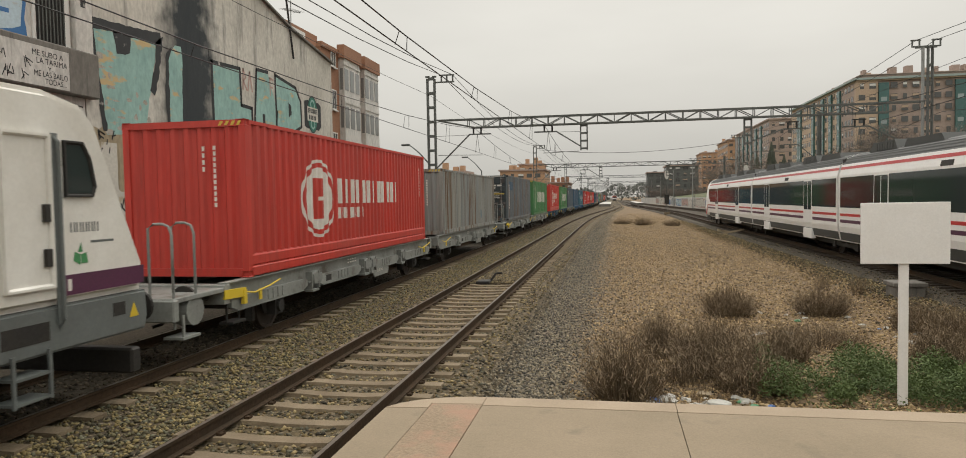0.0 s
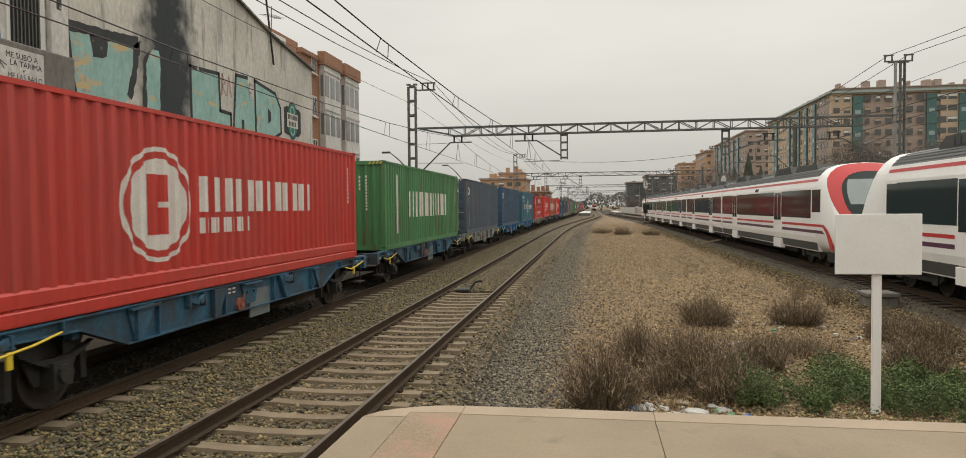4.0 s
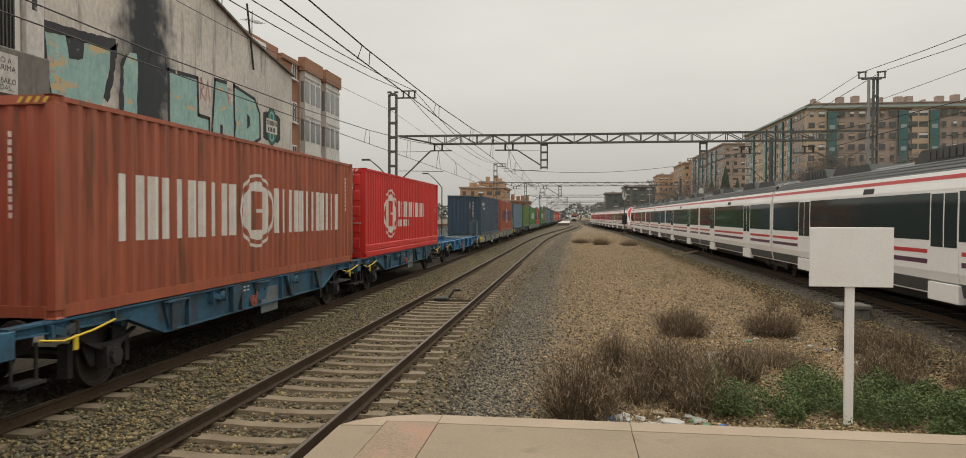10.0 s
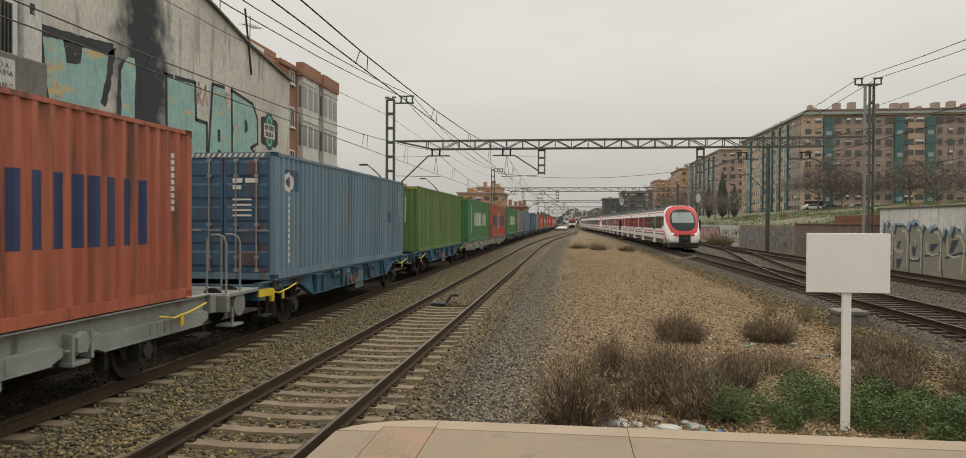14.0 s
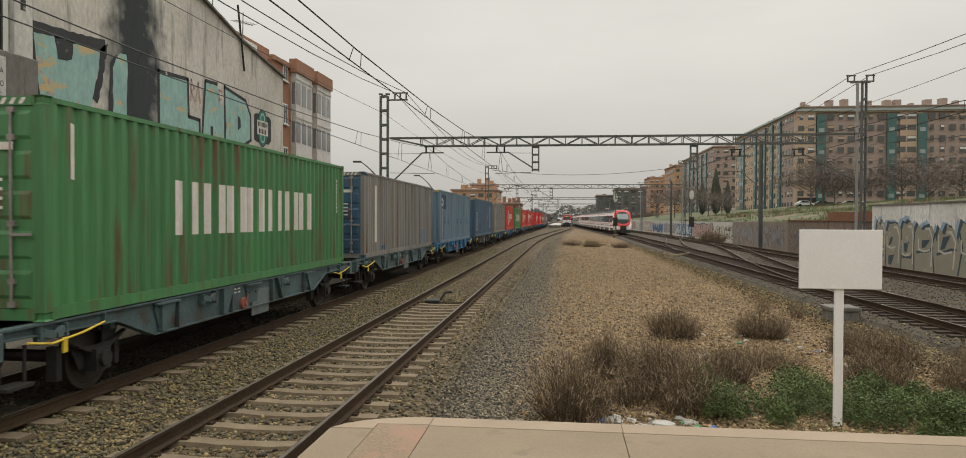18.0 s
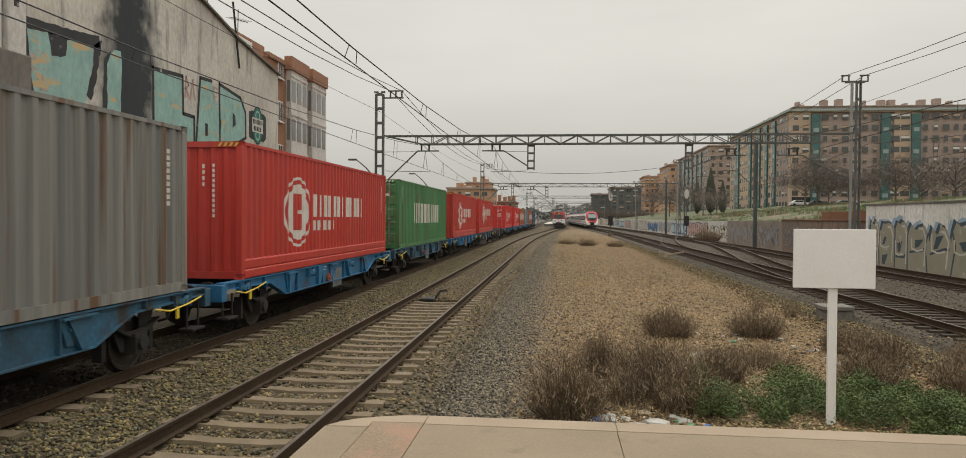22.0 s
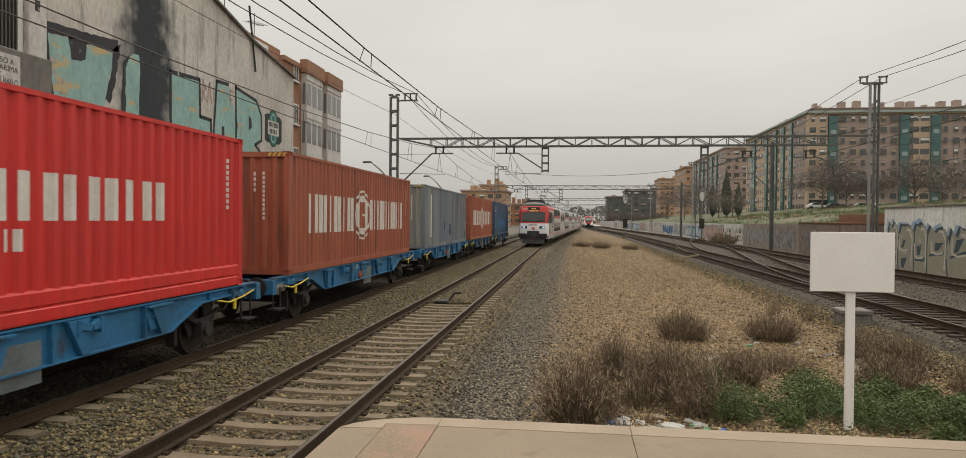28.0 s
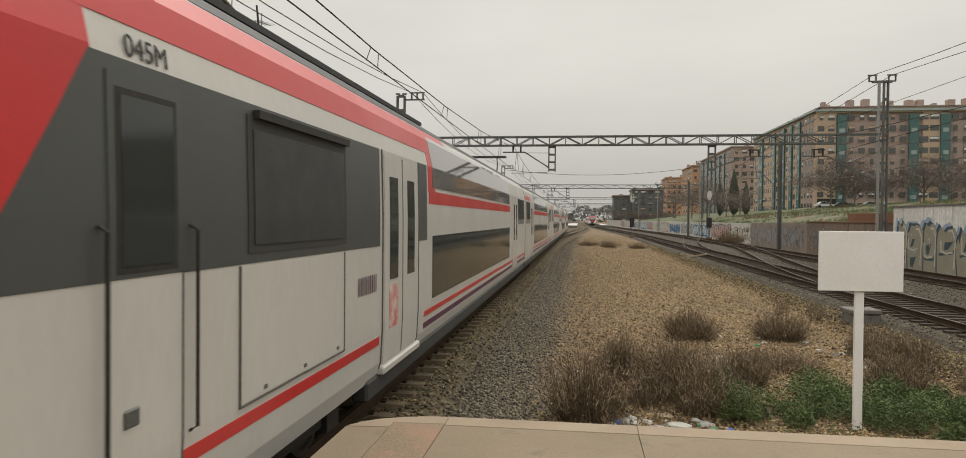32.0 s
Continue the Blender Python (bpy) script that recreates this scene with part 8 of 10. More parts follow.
def outline_x(z):
    for (x0, z0), (x1, z1) in zip(HALF, HALF[1:]):
        if z0 >= z >= z1:
            return x0 + (x1 - x0) * (z0 - z) / max(1e-6, z0 - z1)
    return HALF[-1][0]


def band(name, y0, y1, z0, z1, proud, material, parent, label="", s=1, thick=0.012):
    """A strip that follows the car's side."""
    bm = bmesh.new()
    zs = sorted({z0, z1, *[z for _, z in HALF if z0 < z < z1]})
    rows = []
    for z in zs:
        x = outline_x(z) + proud
        rows.append([bm.verts.new((s * xx, y, z)) for y in (y0, y1) for xx in (x, x - thick)])
    for r, q in zip(rows, rows[1:]):
        bm.faces.new((r[0], r[2], q[2], q[0]))
        bm.faces.new((r[0], q[0], q[1], r[1]))
        bm.faces.new((r[2], r[3], q[3], q[2]))
    bm.faces.new((rows[0][0], rows[0][1], rows[0][3], rows[0][2]))
    bm.faces.new((rows[-1][0], rows[-1][2], rows[-1][3], rows[-1][1]))
    bmesh.ops.recalc_face_normals(bm, faces=bm.faces[:])
    return part(name, bm, material, parent, label)


def nose_depth(x, z):
    """How far back the commuter nose lies at a point of its front view."""
    up = max(0.0, z - 1.25)
    return 0.06 + 0.34 * up + 0.16 * up * up + 0.75 * (abs(x) / 1.47) ** 3 + 0.25 * max(0.0, 1.0 - z)


def nose(parent, y_of, s):
    """A sloping cab built on rays from the screen's middle; y_of maps depth to the car's y."""
    cx, cz = 0.0, 2.72
    n = 36

    def rim(a):
        """Distance from the middle to the car's outline."""
        lo, hi = 0.0, 4.0
        for _ in range(24):
            r = (lo + hi) / 2
            x, z = abs(r * math.cos(a)), cz + r * math.sin(a)
            inside = 0.62 < z < 4.1 and x < outline_x(z)
            lo, hi = (r, hi) if inside else (lo, r)
        return lo

    def shape(a, k):
        """The screen's rounded outline, as a share k of its own size."""
        c, q = math.cos(a), math.sin(a)
        h = 1.2 if q > 0 else 1.12
        w = 1.3
        return k / ((abs(c) / w) ** 2.6 + (abs(q) / h) ** 2.6) ** (1 / 2.6)

    def sheet(name, k0, k1, material, off, label="", upper=None):
        bm = bmesh.new()
        rings = []
        for j in range(5):
            row = []
            for i in range(n):
                a = 2 * math.pi * i / n
                e = k1 if upper is None else k1 + (upper - k1) * min(1.0, max(0.0, (math.sin(a) + 0.45) / 0.5))
                k = k0 + (e - k0) * j / 4
                r0, r1 = shape(a, 1.0), rim(a)
                r = k * min(r0, r1 * 0.97) if k <= 1 else min(r0, r1 * 0.97) + (k - 1) * (r1 - min(r0, r1 * 0.97))
                x, z = r * math.cos(a), cz + r * math.sin(a)
                row.append(bm.verts.new((x, y_of(nose_depth(x, z) - off), z)))
            rings.append(row)
        if k1 >= 2:
            row = []
            for i in range(n):
                a = 2 * math.pi * i / n
                r1 = rim(a)
                row.append(bm.verts.new((r1 * math.cos(a), y_of(3.2), cz + r1 * math.sin(a))))
            rings.append(row)
        for p, q in zip(rings, rings[1:]):
            for i in range(n):
                bm.faces.new((p[i], p[(i + 1) % n], q[(i + 1) % n], q[i]))
        bmesh.ops.remove_doubles(bm, verts=bm.verts[:], dist=0.0005)
        bmesh.ops.recalc_face_normals(bm, faces=bm.faces[:])
        ob = part(name, bm, material, parent, label)
        for pl in ob.data.polygons:
            pl.use_smooth = True
        return ob
    sheet("nose_shell", 1.0, 2.0, TRAINW, 0.0, "white nose")
    sheet("red_surround", 0.86, 1.35, TRAINR, 0.03, "red ring round the screen", 1.93)
    sheet("black_mask", 0.0, 0.88, GLASS, 0.022, "black glazed front mask")
    bm = bmesh.new()
    rows = []
    for j in range(7):
        z = 2.5 + 0.95 * j / 6
        w = 0.98 * math.sqrt(max(0.0, 1 - ((z - 2.75) / 1.25) ** 2))
        rows.append([bm.verts.new((w * (i / 6 - 1), y_of(nose_depth(w * (i / 6 - 1), z) - 0.034), z)) for i in range(13)])
    for p, q in zip(rows, rows[1:]):
        for i in range(12):
            bm.faces.new((p[i], p[i + 1], q[i + 1], q[i]))
    bmesh.ops.recalc_face_normals(bm, faces=bm.faces[:])
    part("windscreen", bm, SKYGLASS, parent, "wide pale reflecting windscreen")
    bm = bmesh.new()
    y0, y1 = y_of(-0.02), y_of(0.6)
    box(bm, -0.5, 0.5, min(y0, y1), max(y0, y1), 0.72, 1.45)
    part("coupler_recess", bm, BLACK, parent)
    y0, y1 = y_of(-0.25), y_of(0.4)
    part("coupler", bbox(-0.2, 0.2, min(y0, y1), max(y0, y1), 0.85, 1.15, 0.04), BLACK, parent)
    y0, y1 = y_of(0.15), y_of(2.6)
    part("front_skirt", bbox(-1.25, 1.25, min(y0, y1), max(y0, y1), 0.25, 0.72, 0.06), BLACK, parent)
    for q in (-1, 1):
        y0, y1 = y_of(nose_depth(0.95, 1.5) - 0.05), y_of(nose_depth(0.95, 1.5) + 0.2)
        part("headlight", bbox(q * 0.95 - 0.17, q * 0.95 + 0.17, min(y0, y1), max(y0, y1), 1.42, 1.56, 0.03), LAMP, parent)


DEEPRIB = mat("roof_rib_dark", (0.03, 0.031, 0.03), 0.7, alt=(0.045, 0.042, 0.038), amt=0.6, scale=1.5, fine=25, fine_amt=0.2, bump=0.05)
CUTS = [0.0, 23.4, 41.0, 58.6, 76.2, 99.6]


def commuter_unit():
    U = thing("commuter_train", "white commuter train with red stripes and dark window band", "train", "coupled commuter units")
    for k in range(5):
        y0, y1 = CUTS[k] + (3.2 if k == 0 else 0.12), CUTS[k + 1] - (3.2 if k == 4 else 0.12)
        c = part("car_body", body_shell(y0, y1), TRAINW, U)
        w0, w1 = y0 + (0.7 if k == 0 else 0.15), y1 - (0.7 if k == 4 else 0.15)
        band("roof_cover", y0, y1, 3.63, 4.08, 0.004, ROOFG, c, "grey roof", 1)
        band("roof_cover", y0, y1, 3.63, 4.08, 0.004, ROOFG, c, "grey roof", -1)
        for s in (-1, 1):
            for z in (3.7, 3.8, 3.89, 3.97):
                band("roof_rib", y0, y1, z, z + 0.03, 0.022, DEEPRIB, c, "", s)
        L = y1 - y0
        doors = [w0 + L * q for q in (0.22, 0.72)] if k in (0, 4) else [w0 + L * q for q in (0.2, 0.7)]
        for s in (-1, 1):
            band("window_band", w0, w1, 1.95, 3.12, 0.004, GLASS, c, "dark continuous window band", s)
            band("upper_line", y0, y1, 3.43, 3.53, 0.005, TRAINR, c, "thin red line", s)
            e = [w0] + [v for d in doors for v in (d - 0.12, d + 1.42)] + [w1]
            for a, b in zip(e[::2], e[1::2]):
                band("red_stripe", a, b, 1.62, 1.72, 0.004, TRAINR, c, "thin red stripe", s)
                band("purple_stripe", a, b, 1.36, 1.48, 0.004, PURPLE, c, "thin purple stripe", s)
            for d in doors:
                dr = band("door", d, d + 1.3, 0.95, 3.12, 0.012, TRAINW, c, "white double door", s)
                for q in (0.06, 0.68):
                    band("pane", d + q, d + q + 0.56, 1.8, 3.09, 0.018, GLASS, dr, "", s)
                part("step", bbox(min(s * 1.3, s * 1.485), max(s * 1.3, s * 1.485), d - 0.05, d + 1.35, 0.5, 0.94, 0.01), TRAINW, c, "white panel below the door")
            band("skirt", y0, y1, 0.66, 0.98, 0.012, ROOFG, c, "grey skirt", s)
            band("number_plate", w0 + L * 0.45, w0 + L * 0.45 + 0.75, 3.2, 3.36, 0.004, BLACK, c, "small dark sign", s)
        for i in range(2):
            a, b = y0 + L * (0.08 + i * 0.48), y0 + L * (0.42 + i * 0.48)
            m0 = a + (b - a) * 0.45
            bm = bmesh.new()
            prism(bm, [(a, 3.95), (a + 0.25, 4.22), (m0, 4.22), (m0 + 0.3, 3.95)], -0.9, 0.9)
            part("roof_fairing", bm, ROOFG, c, "dark sloped roof fairing")
            bm = bmesh.new()
            prism(bm, [(m0 + 0.6, 3.95), (m0 + 0.9, 4.3), (b - 0.4, 4.3), (b, 3.95)], -0.95, 0.95)
            for j in range(7):
                yy = m0 + 1.0 + (b - m0 - 1.6) * j / 7
                box(bm, -0.97, -0.93, yy, yy + 0.2, 4.02, 4.24)
                box(bm, -0.5, 0.5, yy, yy + 0.18, 4.3, 4.33)
            part("roof_pod", bm, ROOFG, c, "dark louvred roof equipment")
        if k < 4:
            part("gangway", bbox(-1.25, 1.25, CUTS[k + 1] - 0.13, CUTS[k + 1] + 0.13, 0.8, 3.85), BLACK, U, "black bellows between cars")
            bogie(U, CUTS[k + 1], 2.7)
    bogie(U, 4.6, 2.2)
    bogie(U, 95.0, 2.2)
    nose(U, lambda d: d, 1)
    nose(U, lambda d: 99.6 - d, -1)
    for s in (-1, 1):
        for y in (3.25, 95.35):
            band("cab_window", y - 0.55 if y < 50 else y + 0.15, y + 0.5 if y < 50 else y + 1.05, 2.2, 3.1, 0.006, GLASS, U, "", s)
    xo = outline_x(1.3)
    for s in (-1, 1):
        for e in (0, 1):
            def along(y):
                return 99.6 - y if e else y
            for nm, m, poly in (("corner_sweep", TRAINR, [(3.95, 1.72), (2.3, 1.72), (1.75, 1.5), (1.25, 0.98), (1.25, 0.78), (1.5, 0.78), (2.0, 1.4), (2.4, 1.62), (3.95, 1.62)]), ("purple_stripe", PURPLE, [(3.95, 1.48), (2.5, 1.48), (2.2, 1.36), (3.95, 1.36)])):
                bm = bmesh.new()
                prism(bm, [(along(y), z) for y, z in poly], min(s * (xo - 0.02), s * (xo + 0.006)), max(s * (xo - 0.02), s * (xo + 0.006)))
                part(nm, bm, m, U, "stripe sweeping down to the cab's corner")
    part("underframe", bbox(-1.1, 1.1, 7, 92, 0.38, 0.7), BLACK, U, "dark equipment under the floor")
    return U


UNITS = [commuter_unit()]
UNITS.append(copy_thing(UNITS[0], pose(0, 0, 0)))

# ---- double-deck train on the near track ----


def text_mesh(name, words, size, material, parent, m, label=""):
    cu = bpy.data.curves.new(name, "FONT")
    cu.body, cu.size, cu.extrude = words, size, 0.002
    ob = bpy.data.objects.new(name, cu)
    scene.collection.objects.link(ob)
    bpy.context.view_layer.update()
    me = bpy.data.meshes.new_from_object(ob.evaluated_get(bpy.context.evaluated_depsgraph_get()))
    bpy.data.objects.remove(ob)
    me.materials.clear()
    me.materials.append(material)
    o = new(name, me)
    o.parent = parent
    o.matrix_basis = m
    if label:
        o["label"] = label
    return o


DDHALF = [(0.0, 4.28), (0.75, 4.2), (1.12, 4.02), (1.36, 3.72), (1.45, 3.3), (1.47, 2.5), (1.47, 1.2), (1.45, 0.8), (1.40, 0.62)]


def dd_front(parent):
    """The cab: a faceted front that leans back above the waist."""
    # front outline rows: z, half width, y
    rows = [(0.98, 1.24, 0.08), (1.25, 1.26, 0.02), (1.7, 1.26, 0.0), (2.17, 1.25, 0.02), (3.25, 1.2, 0.30), (3.78, 1.16, 0.45), (3.86, 1.12, 0.52), (4.0, 1.05, 0.66)]
    back = 0.72

    def side_x(z):
        for (x0, z0), (x1, z1) in zip(DDHALF, DDHALF[1:]):
            if z0 >= z >= z1:
                return x0 + (x1 - x0) * (z0 - z) / max(1e-6, z0 - z1)
        return 1.4

    def skin(name, r0, r1, material, label=""):
        bm = bmesh.new()
        lines = []
        for z, w, y in rows[r0:r1 + 1]:
            sx = max(side_x(z), w + 0.02)
            pts = [(-sx, back, z), (-w - 0.05, y + 0.12, z), (-w, y + 0.035, z), (-w * 0.6, y, z), (w * 0.6, y, z), (w, y + 0.035, z), (w + 0.05, y + 0.12, z), (sx, back, z)]
            lines.append([bm.verts.new(p) for p in pts])
        for a, b in zip(lines, lines[1:]):
            for i in range(len(a) - 1):
                bm.faces.new((a[i], a[i + 1], b[i + 1], b[i]))
        if r1 == len(rows) - 1:
            t = lines[-1]
            c = [bm.verts.new((x, back + 0.1, 4.12)) for x in (-0.6, 0.6)]
            bm.faces.new((t[0], t[1], t[2], t[3], c[0]))
            bm.faces.new((t[3], t[4], c[1], c[0]))
            bm.faces.new((t[4], t[5], t[6], t[7], c[1]))
        bmesh.ops.recalc_face_normals(bm, faces=bm.faces[:])
        return part(name, bm, material, parent, label)
    skin("front_lower", 0, 3, TRAINW, "white lower front")
    skin("front_upper", 3, 6, TRAINR, "red upper front")
    skin("roof_front", 6, 7, DEEP, "dark roof edge over the cab")
    # the dark side band reaches round onto the corner
    for s in (-1, 1):
        bm = bmesh.new()
        tri = []
        for z, k in ((2.185, 0.4), (2.185, 1.0), (3.0, 1.0)):
            q = (z - 2.17) / 1.08
            w, y, sx = 1.25 - 0.05 * q, 0.02 + 0.28 * q, side_x(z)
            ax, ay = w + 0.05, y + 0.12
            tri.append((s * (ax + (sx - ax) * k + 0.012), ay + (back - ay) * k - 0.006, z))
        lo = [bm.verts.new(p) for p in tri]
        hi = [bm.verts.new((p[0] - s * 0.03, p[1] + 0.02, p[2])) for p in tri]
        bm.faces.new(lo)
        bm.faces.new(hi[::-1])
        for i in range(3):
            bm.faces.new((lo[i], hi[i], hi[(i + 1) % 3], lo[(i + 1) % 3]))
        bmesh.ops.recalc_face_normals(bm, faces=bm.faces[:])
        part("dark_corner", bm, TRAING, parent, "dark grey corner panel")
    # windscreen and display lean with the front
    def leaning(name, z0, z1, w0, w1, material, off, label=""):
        def yz(z):
            for (za, _, ya), (zb, _, yb) in zip(rows, rows[1:]):
                if za <= z <= zb:
                    return ya + (yb - ya) * (z - za) / (zb - za)
            return 0
        bm = bmesh.new()
        v = [bm.verts.new((x, yz(z) - o, z)) for o in (off, -0.02) for x, z in ((-w0, z0), (w0, z0), (w1, z1), (-w1, z1))]
        for f in ((3, 2, 1, 0), (0, 1, 5, 4), (1, 2, 6, 5), (2, 3, 7, 6), (3, 0, 4, 7)):
            bm.faces.new([v[i] for i in f])
        bmesh.ops.recalc_face_normals(bm, faces=bm.faces[:])
        return part(name, bm, material, parent, label)
    leaning("screen_frame", 2.31, 3.28, 1.16, 1.12, BLACK, 0.012, "black windscreen frame")
    leaning("windscreen", 2.36, 3.23, 1.11, 1.07, SCREEN, 0.02, "dark windscreen")
    leaning("display_panel", 3.31, 3.76, 0.6, 0.585, BLACK, 0.014, "black destination panel")
    leaning("display", 3.345, 3.45, 0.5, 0.5, AMBERBAR, 0.02, "amber lit destination letters")
    for x in (-0.1, 0.14):
        bm = bmesh.new()
        tube(bm, [(x, 0.36, 3.6), (x, 0.42, 3.6)], 0.07, 12)
        part("marker_lamp", bm, AMBERDIM, parent, "round amber lamp")
    text_mesh("unit_number", "045M", 0.25, LETTER, parent, pose(-1.14, 0.325, 3.5, 73, 0, 0))
    for s in (-1, 1):
        h = part("headlight_box", bbox(s * 0.88 - 0.27, s * 0.88 + 0.27, -0.03, 0.1, 1.66, 1.9, 0.015), BLACK, parent, "black headlight box")
        part("lens", bbox(s * 0.88 + (-0.05 if s < 0 else 0.1) - 0.12, s * 0.88 + (-0.05 if s < 0 else 0.1) + 0.14, -0.045, 0.02, 1.69, 1.87, 0.02), HEADLAMP, h)
        # flat-faced buffers
        bm = bmesh.new()
        box(bm, s * 1.0 - 0.4, s * 1.0 + 0.4, -0.55, -0.47, 0.84, 1.18)
        bmesh.ops.bevel(bm, geom=bm.edges[:], offset=0.03, segments=2, affect="EDGES")
        tube(bm, [(s * 0.9, -0.47, 1.02), (s * 0.9, 0.1, 1.02)], 0.14, 12)
        part("buffer", bm, BLACK, parent)
        bm = bmesh.new()
        bar(bm, (s * 0.62 - 0.35, 0.03 - 0.06, 2.38), (s * 0.62 + 0.3, 0.11 - 0.06, 2.47), 0.03)
        tube(bm, [(s * 0.62 - 0.35, 0.0, 2.33), (s * 0.62 - 0.5, -0.05, 2.26)], 0.03, 6)
        part("wiper", bm, BLACK, parent)
    mark("operator_mark", word(-0.45, 1.94, 0.85, 0.14, 5, 0.2, 0.3), PURPLE, parent, pose(0, -0.012, 0, 0, 0, -90))
    mark("round_emblem", ring(0, 1.66, 0.05, 0.15, 16), TRAINR, parent, pose(0, -0.012, 0, 0, 0, -90), "small red round emblem")
    bm = bmesh.new()
    box(bm, -0.62, 0.62, -0.02, 0.5, 0.85, 1.47)
    bmesh.ops.bevel(bm, geom=bm.edges[:], offset=0.04, segments=2, affect="EDGES")
    part("coupler_recess", bm, DEEP, parent)
    bm = bmesh.new()
    box(bm, -0.18, 0.18, -0.5, 0.2, 0.95, 1.22)
    box(bm, -0.3, 0.3, -0.55, -0.42, 0.78, 1.05)
    tube(bm, [(0, -0.55, 0.98), (0, -0.68, 0.98)], 0.11, 12)
    box(bm, -0.22, 0.22, -0.45, -0.1, 1.22, 1.3)
    part("coupler", bm, COUPLER, parent, "grey automatic coupler head")
    bm = bmesh.new()
    tube(bm, [(-0.05, -0.5, 0.75), (0.02, -0.52, 0.6), (0.06, -0.5, 0.5)], 0.025, 6)
    part("red_cable", bm, TRAINR, parent)
    bm = bmesh.new()
    prism(bm, [(-0.35, 0.2), (-0.2, 0.62), (0.2, 0.82), (0.5, 0.82), (0.5, 0.2)], -1.05, 1.05)
    part("snow_plough", bm, DEEP, parent, "black snow plough")
    bm = bmesh.new()
    box(bm, -1.24, 1.24, 0.06, 1.5, 0.7, 1.17)
    part("front_beam", bm, DEEP, parent)


SEAM = plain("panel_seam", (0.10, 0.095, 0.085), 0.8)
# DECKW: the front's white, darkened to put the sides' weaker light into colour
DECKW = mat("deck_white_shaded", (0.52, 0.505, 0.47), 0.4, alt=(0.44, 0.425, 0.39), amt=0.6, scale=0.6, fine=15, fine_amt=0.04, bump=0.01, stretch=(1, 1, 0.4), wear=(0.42, 0.39, 0.34), wear_lo=0.66, wear_hi=0.85, wear_scale=1.2, wear_stretch=(1, 1, 0.2))
SCREEN = plain("windscreen_glass", (0.03, 0.036, 0.036), 0.09)
AMBERDIM = plain("amber_lamp", (0.8, 0.45, 0.15), 0.3, emit=0.35)
HEADLAMP = plain("headlight_glass", (0.55, 0.72, 0.95), 0.1, emit=0.55)
DEEP = mat("underframe_dark", (0.03, 0.031, 0.03), 0.7, alt=(0.045, 0.042, 0.038), amt=0.6, scale=1.5, fine=25, fine_amt=0.2, bump=0.05)
COUPLER = mat("coupler_grey", (0.06, 0.06, 0.058), 0.65, 0.2, alt=(0.035, 0.034, 0.031), amt=0.7, scale=3, fine=30, bump=0.05)


def amber_bars():
    """Lit rows of the destination board on a black ground."""
    m = bpy.data.materials.new("amber_bars")
    m.use_nodes = True
    N, L = m.node_tree.nodes, m.node_tree.links
    b = N["Principled BSDF"]
    tc = N.new("ShaderNodeTexCoord")
    mp = N.new("ShaderNodeMapping")
    mp.inputs["Scale"].default_value = (16, 1, 40)
    L.new(tc.outputs["Object"], mp.inputs[0])
    ck = N.new("ShaderNodeTexNoise")
    ck.inputs["Scale"].default_value = 1.6
    L.new(mp.outputs[0], ck.inputs["Vector"])
    r = N.new("ShaderNodeMapRange")
    r.inputs[1].default_value, r.inputs[2].default_value = 0.48, 0.53
    L.new(ck.outputs["Fac"], r.inputs[0])
    b.inputs["Base Color"].default_value = (0.02, 0.015, 0.01, 1)
    b.inputs["Emission Color"].default_value = (1.0, 0.42, 0.06, 1)
    L.new(r.outputs[0], b.inputs["Emission Strength"])
    return m


AMBERBAR = amber_bars()


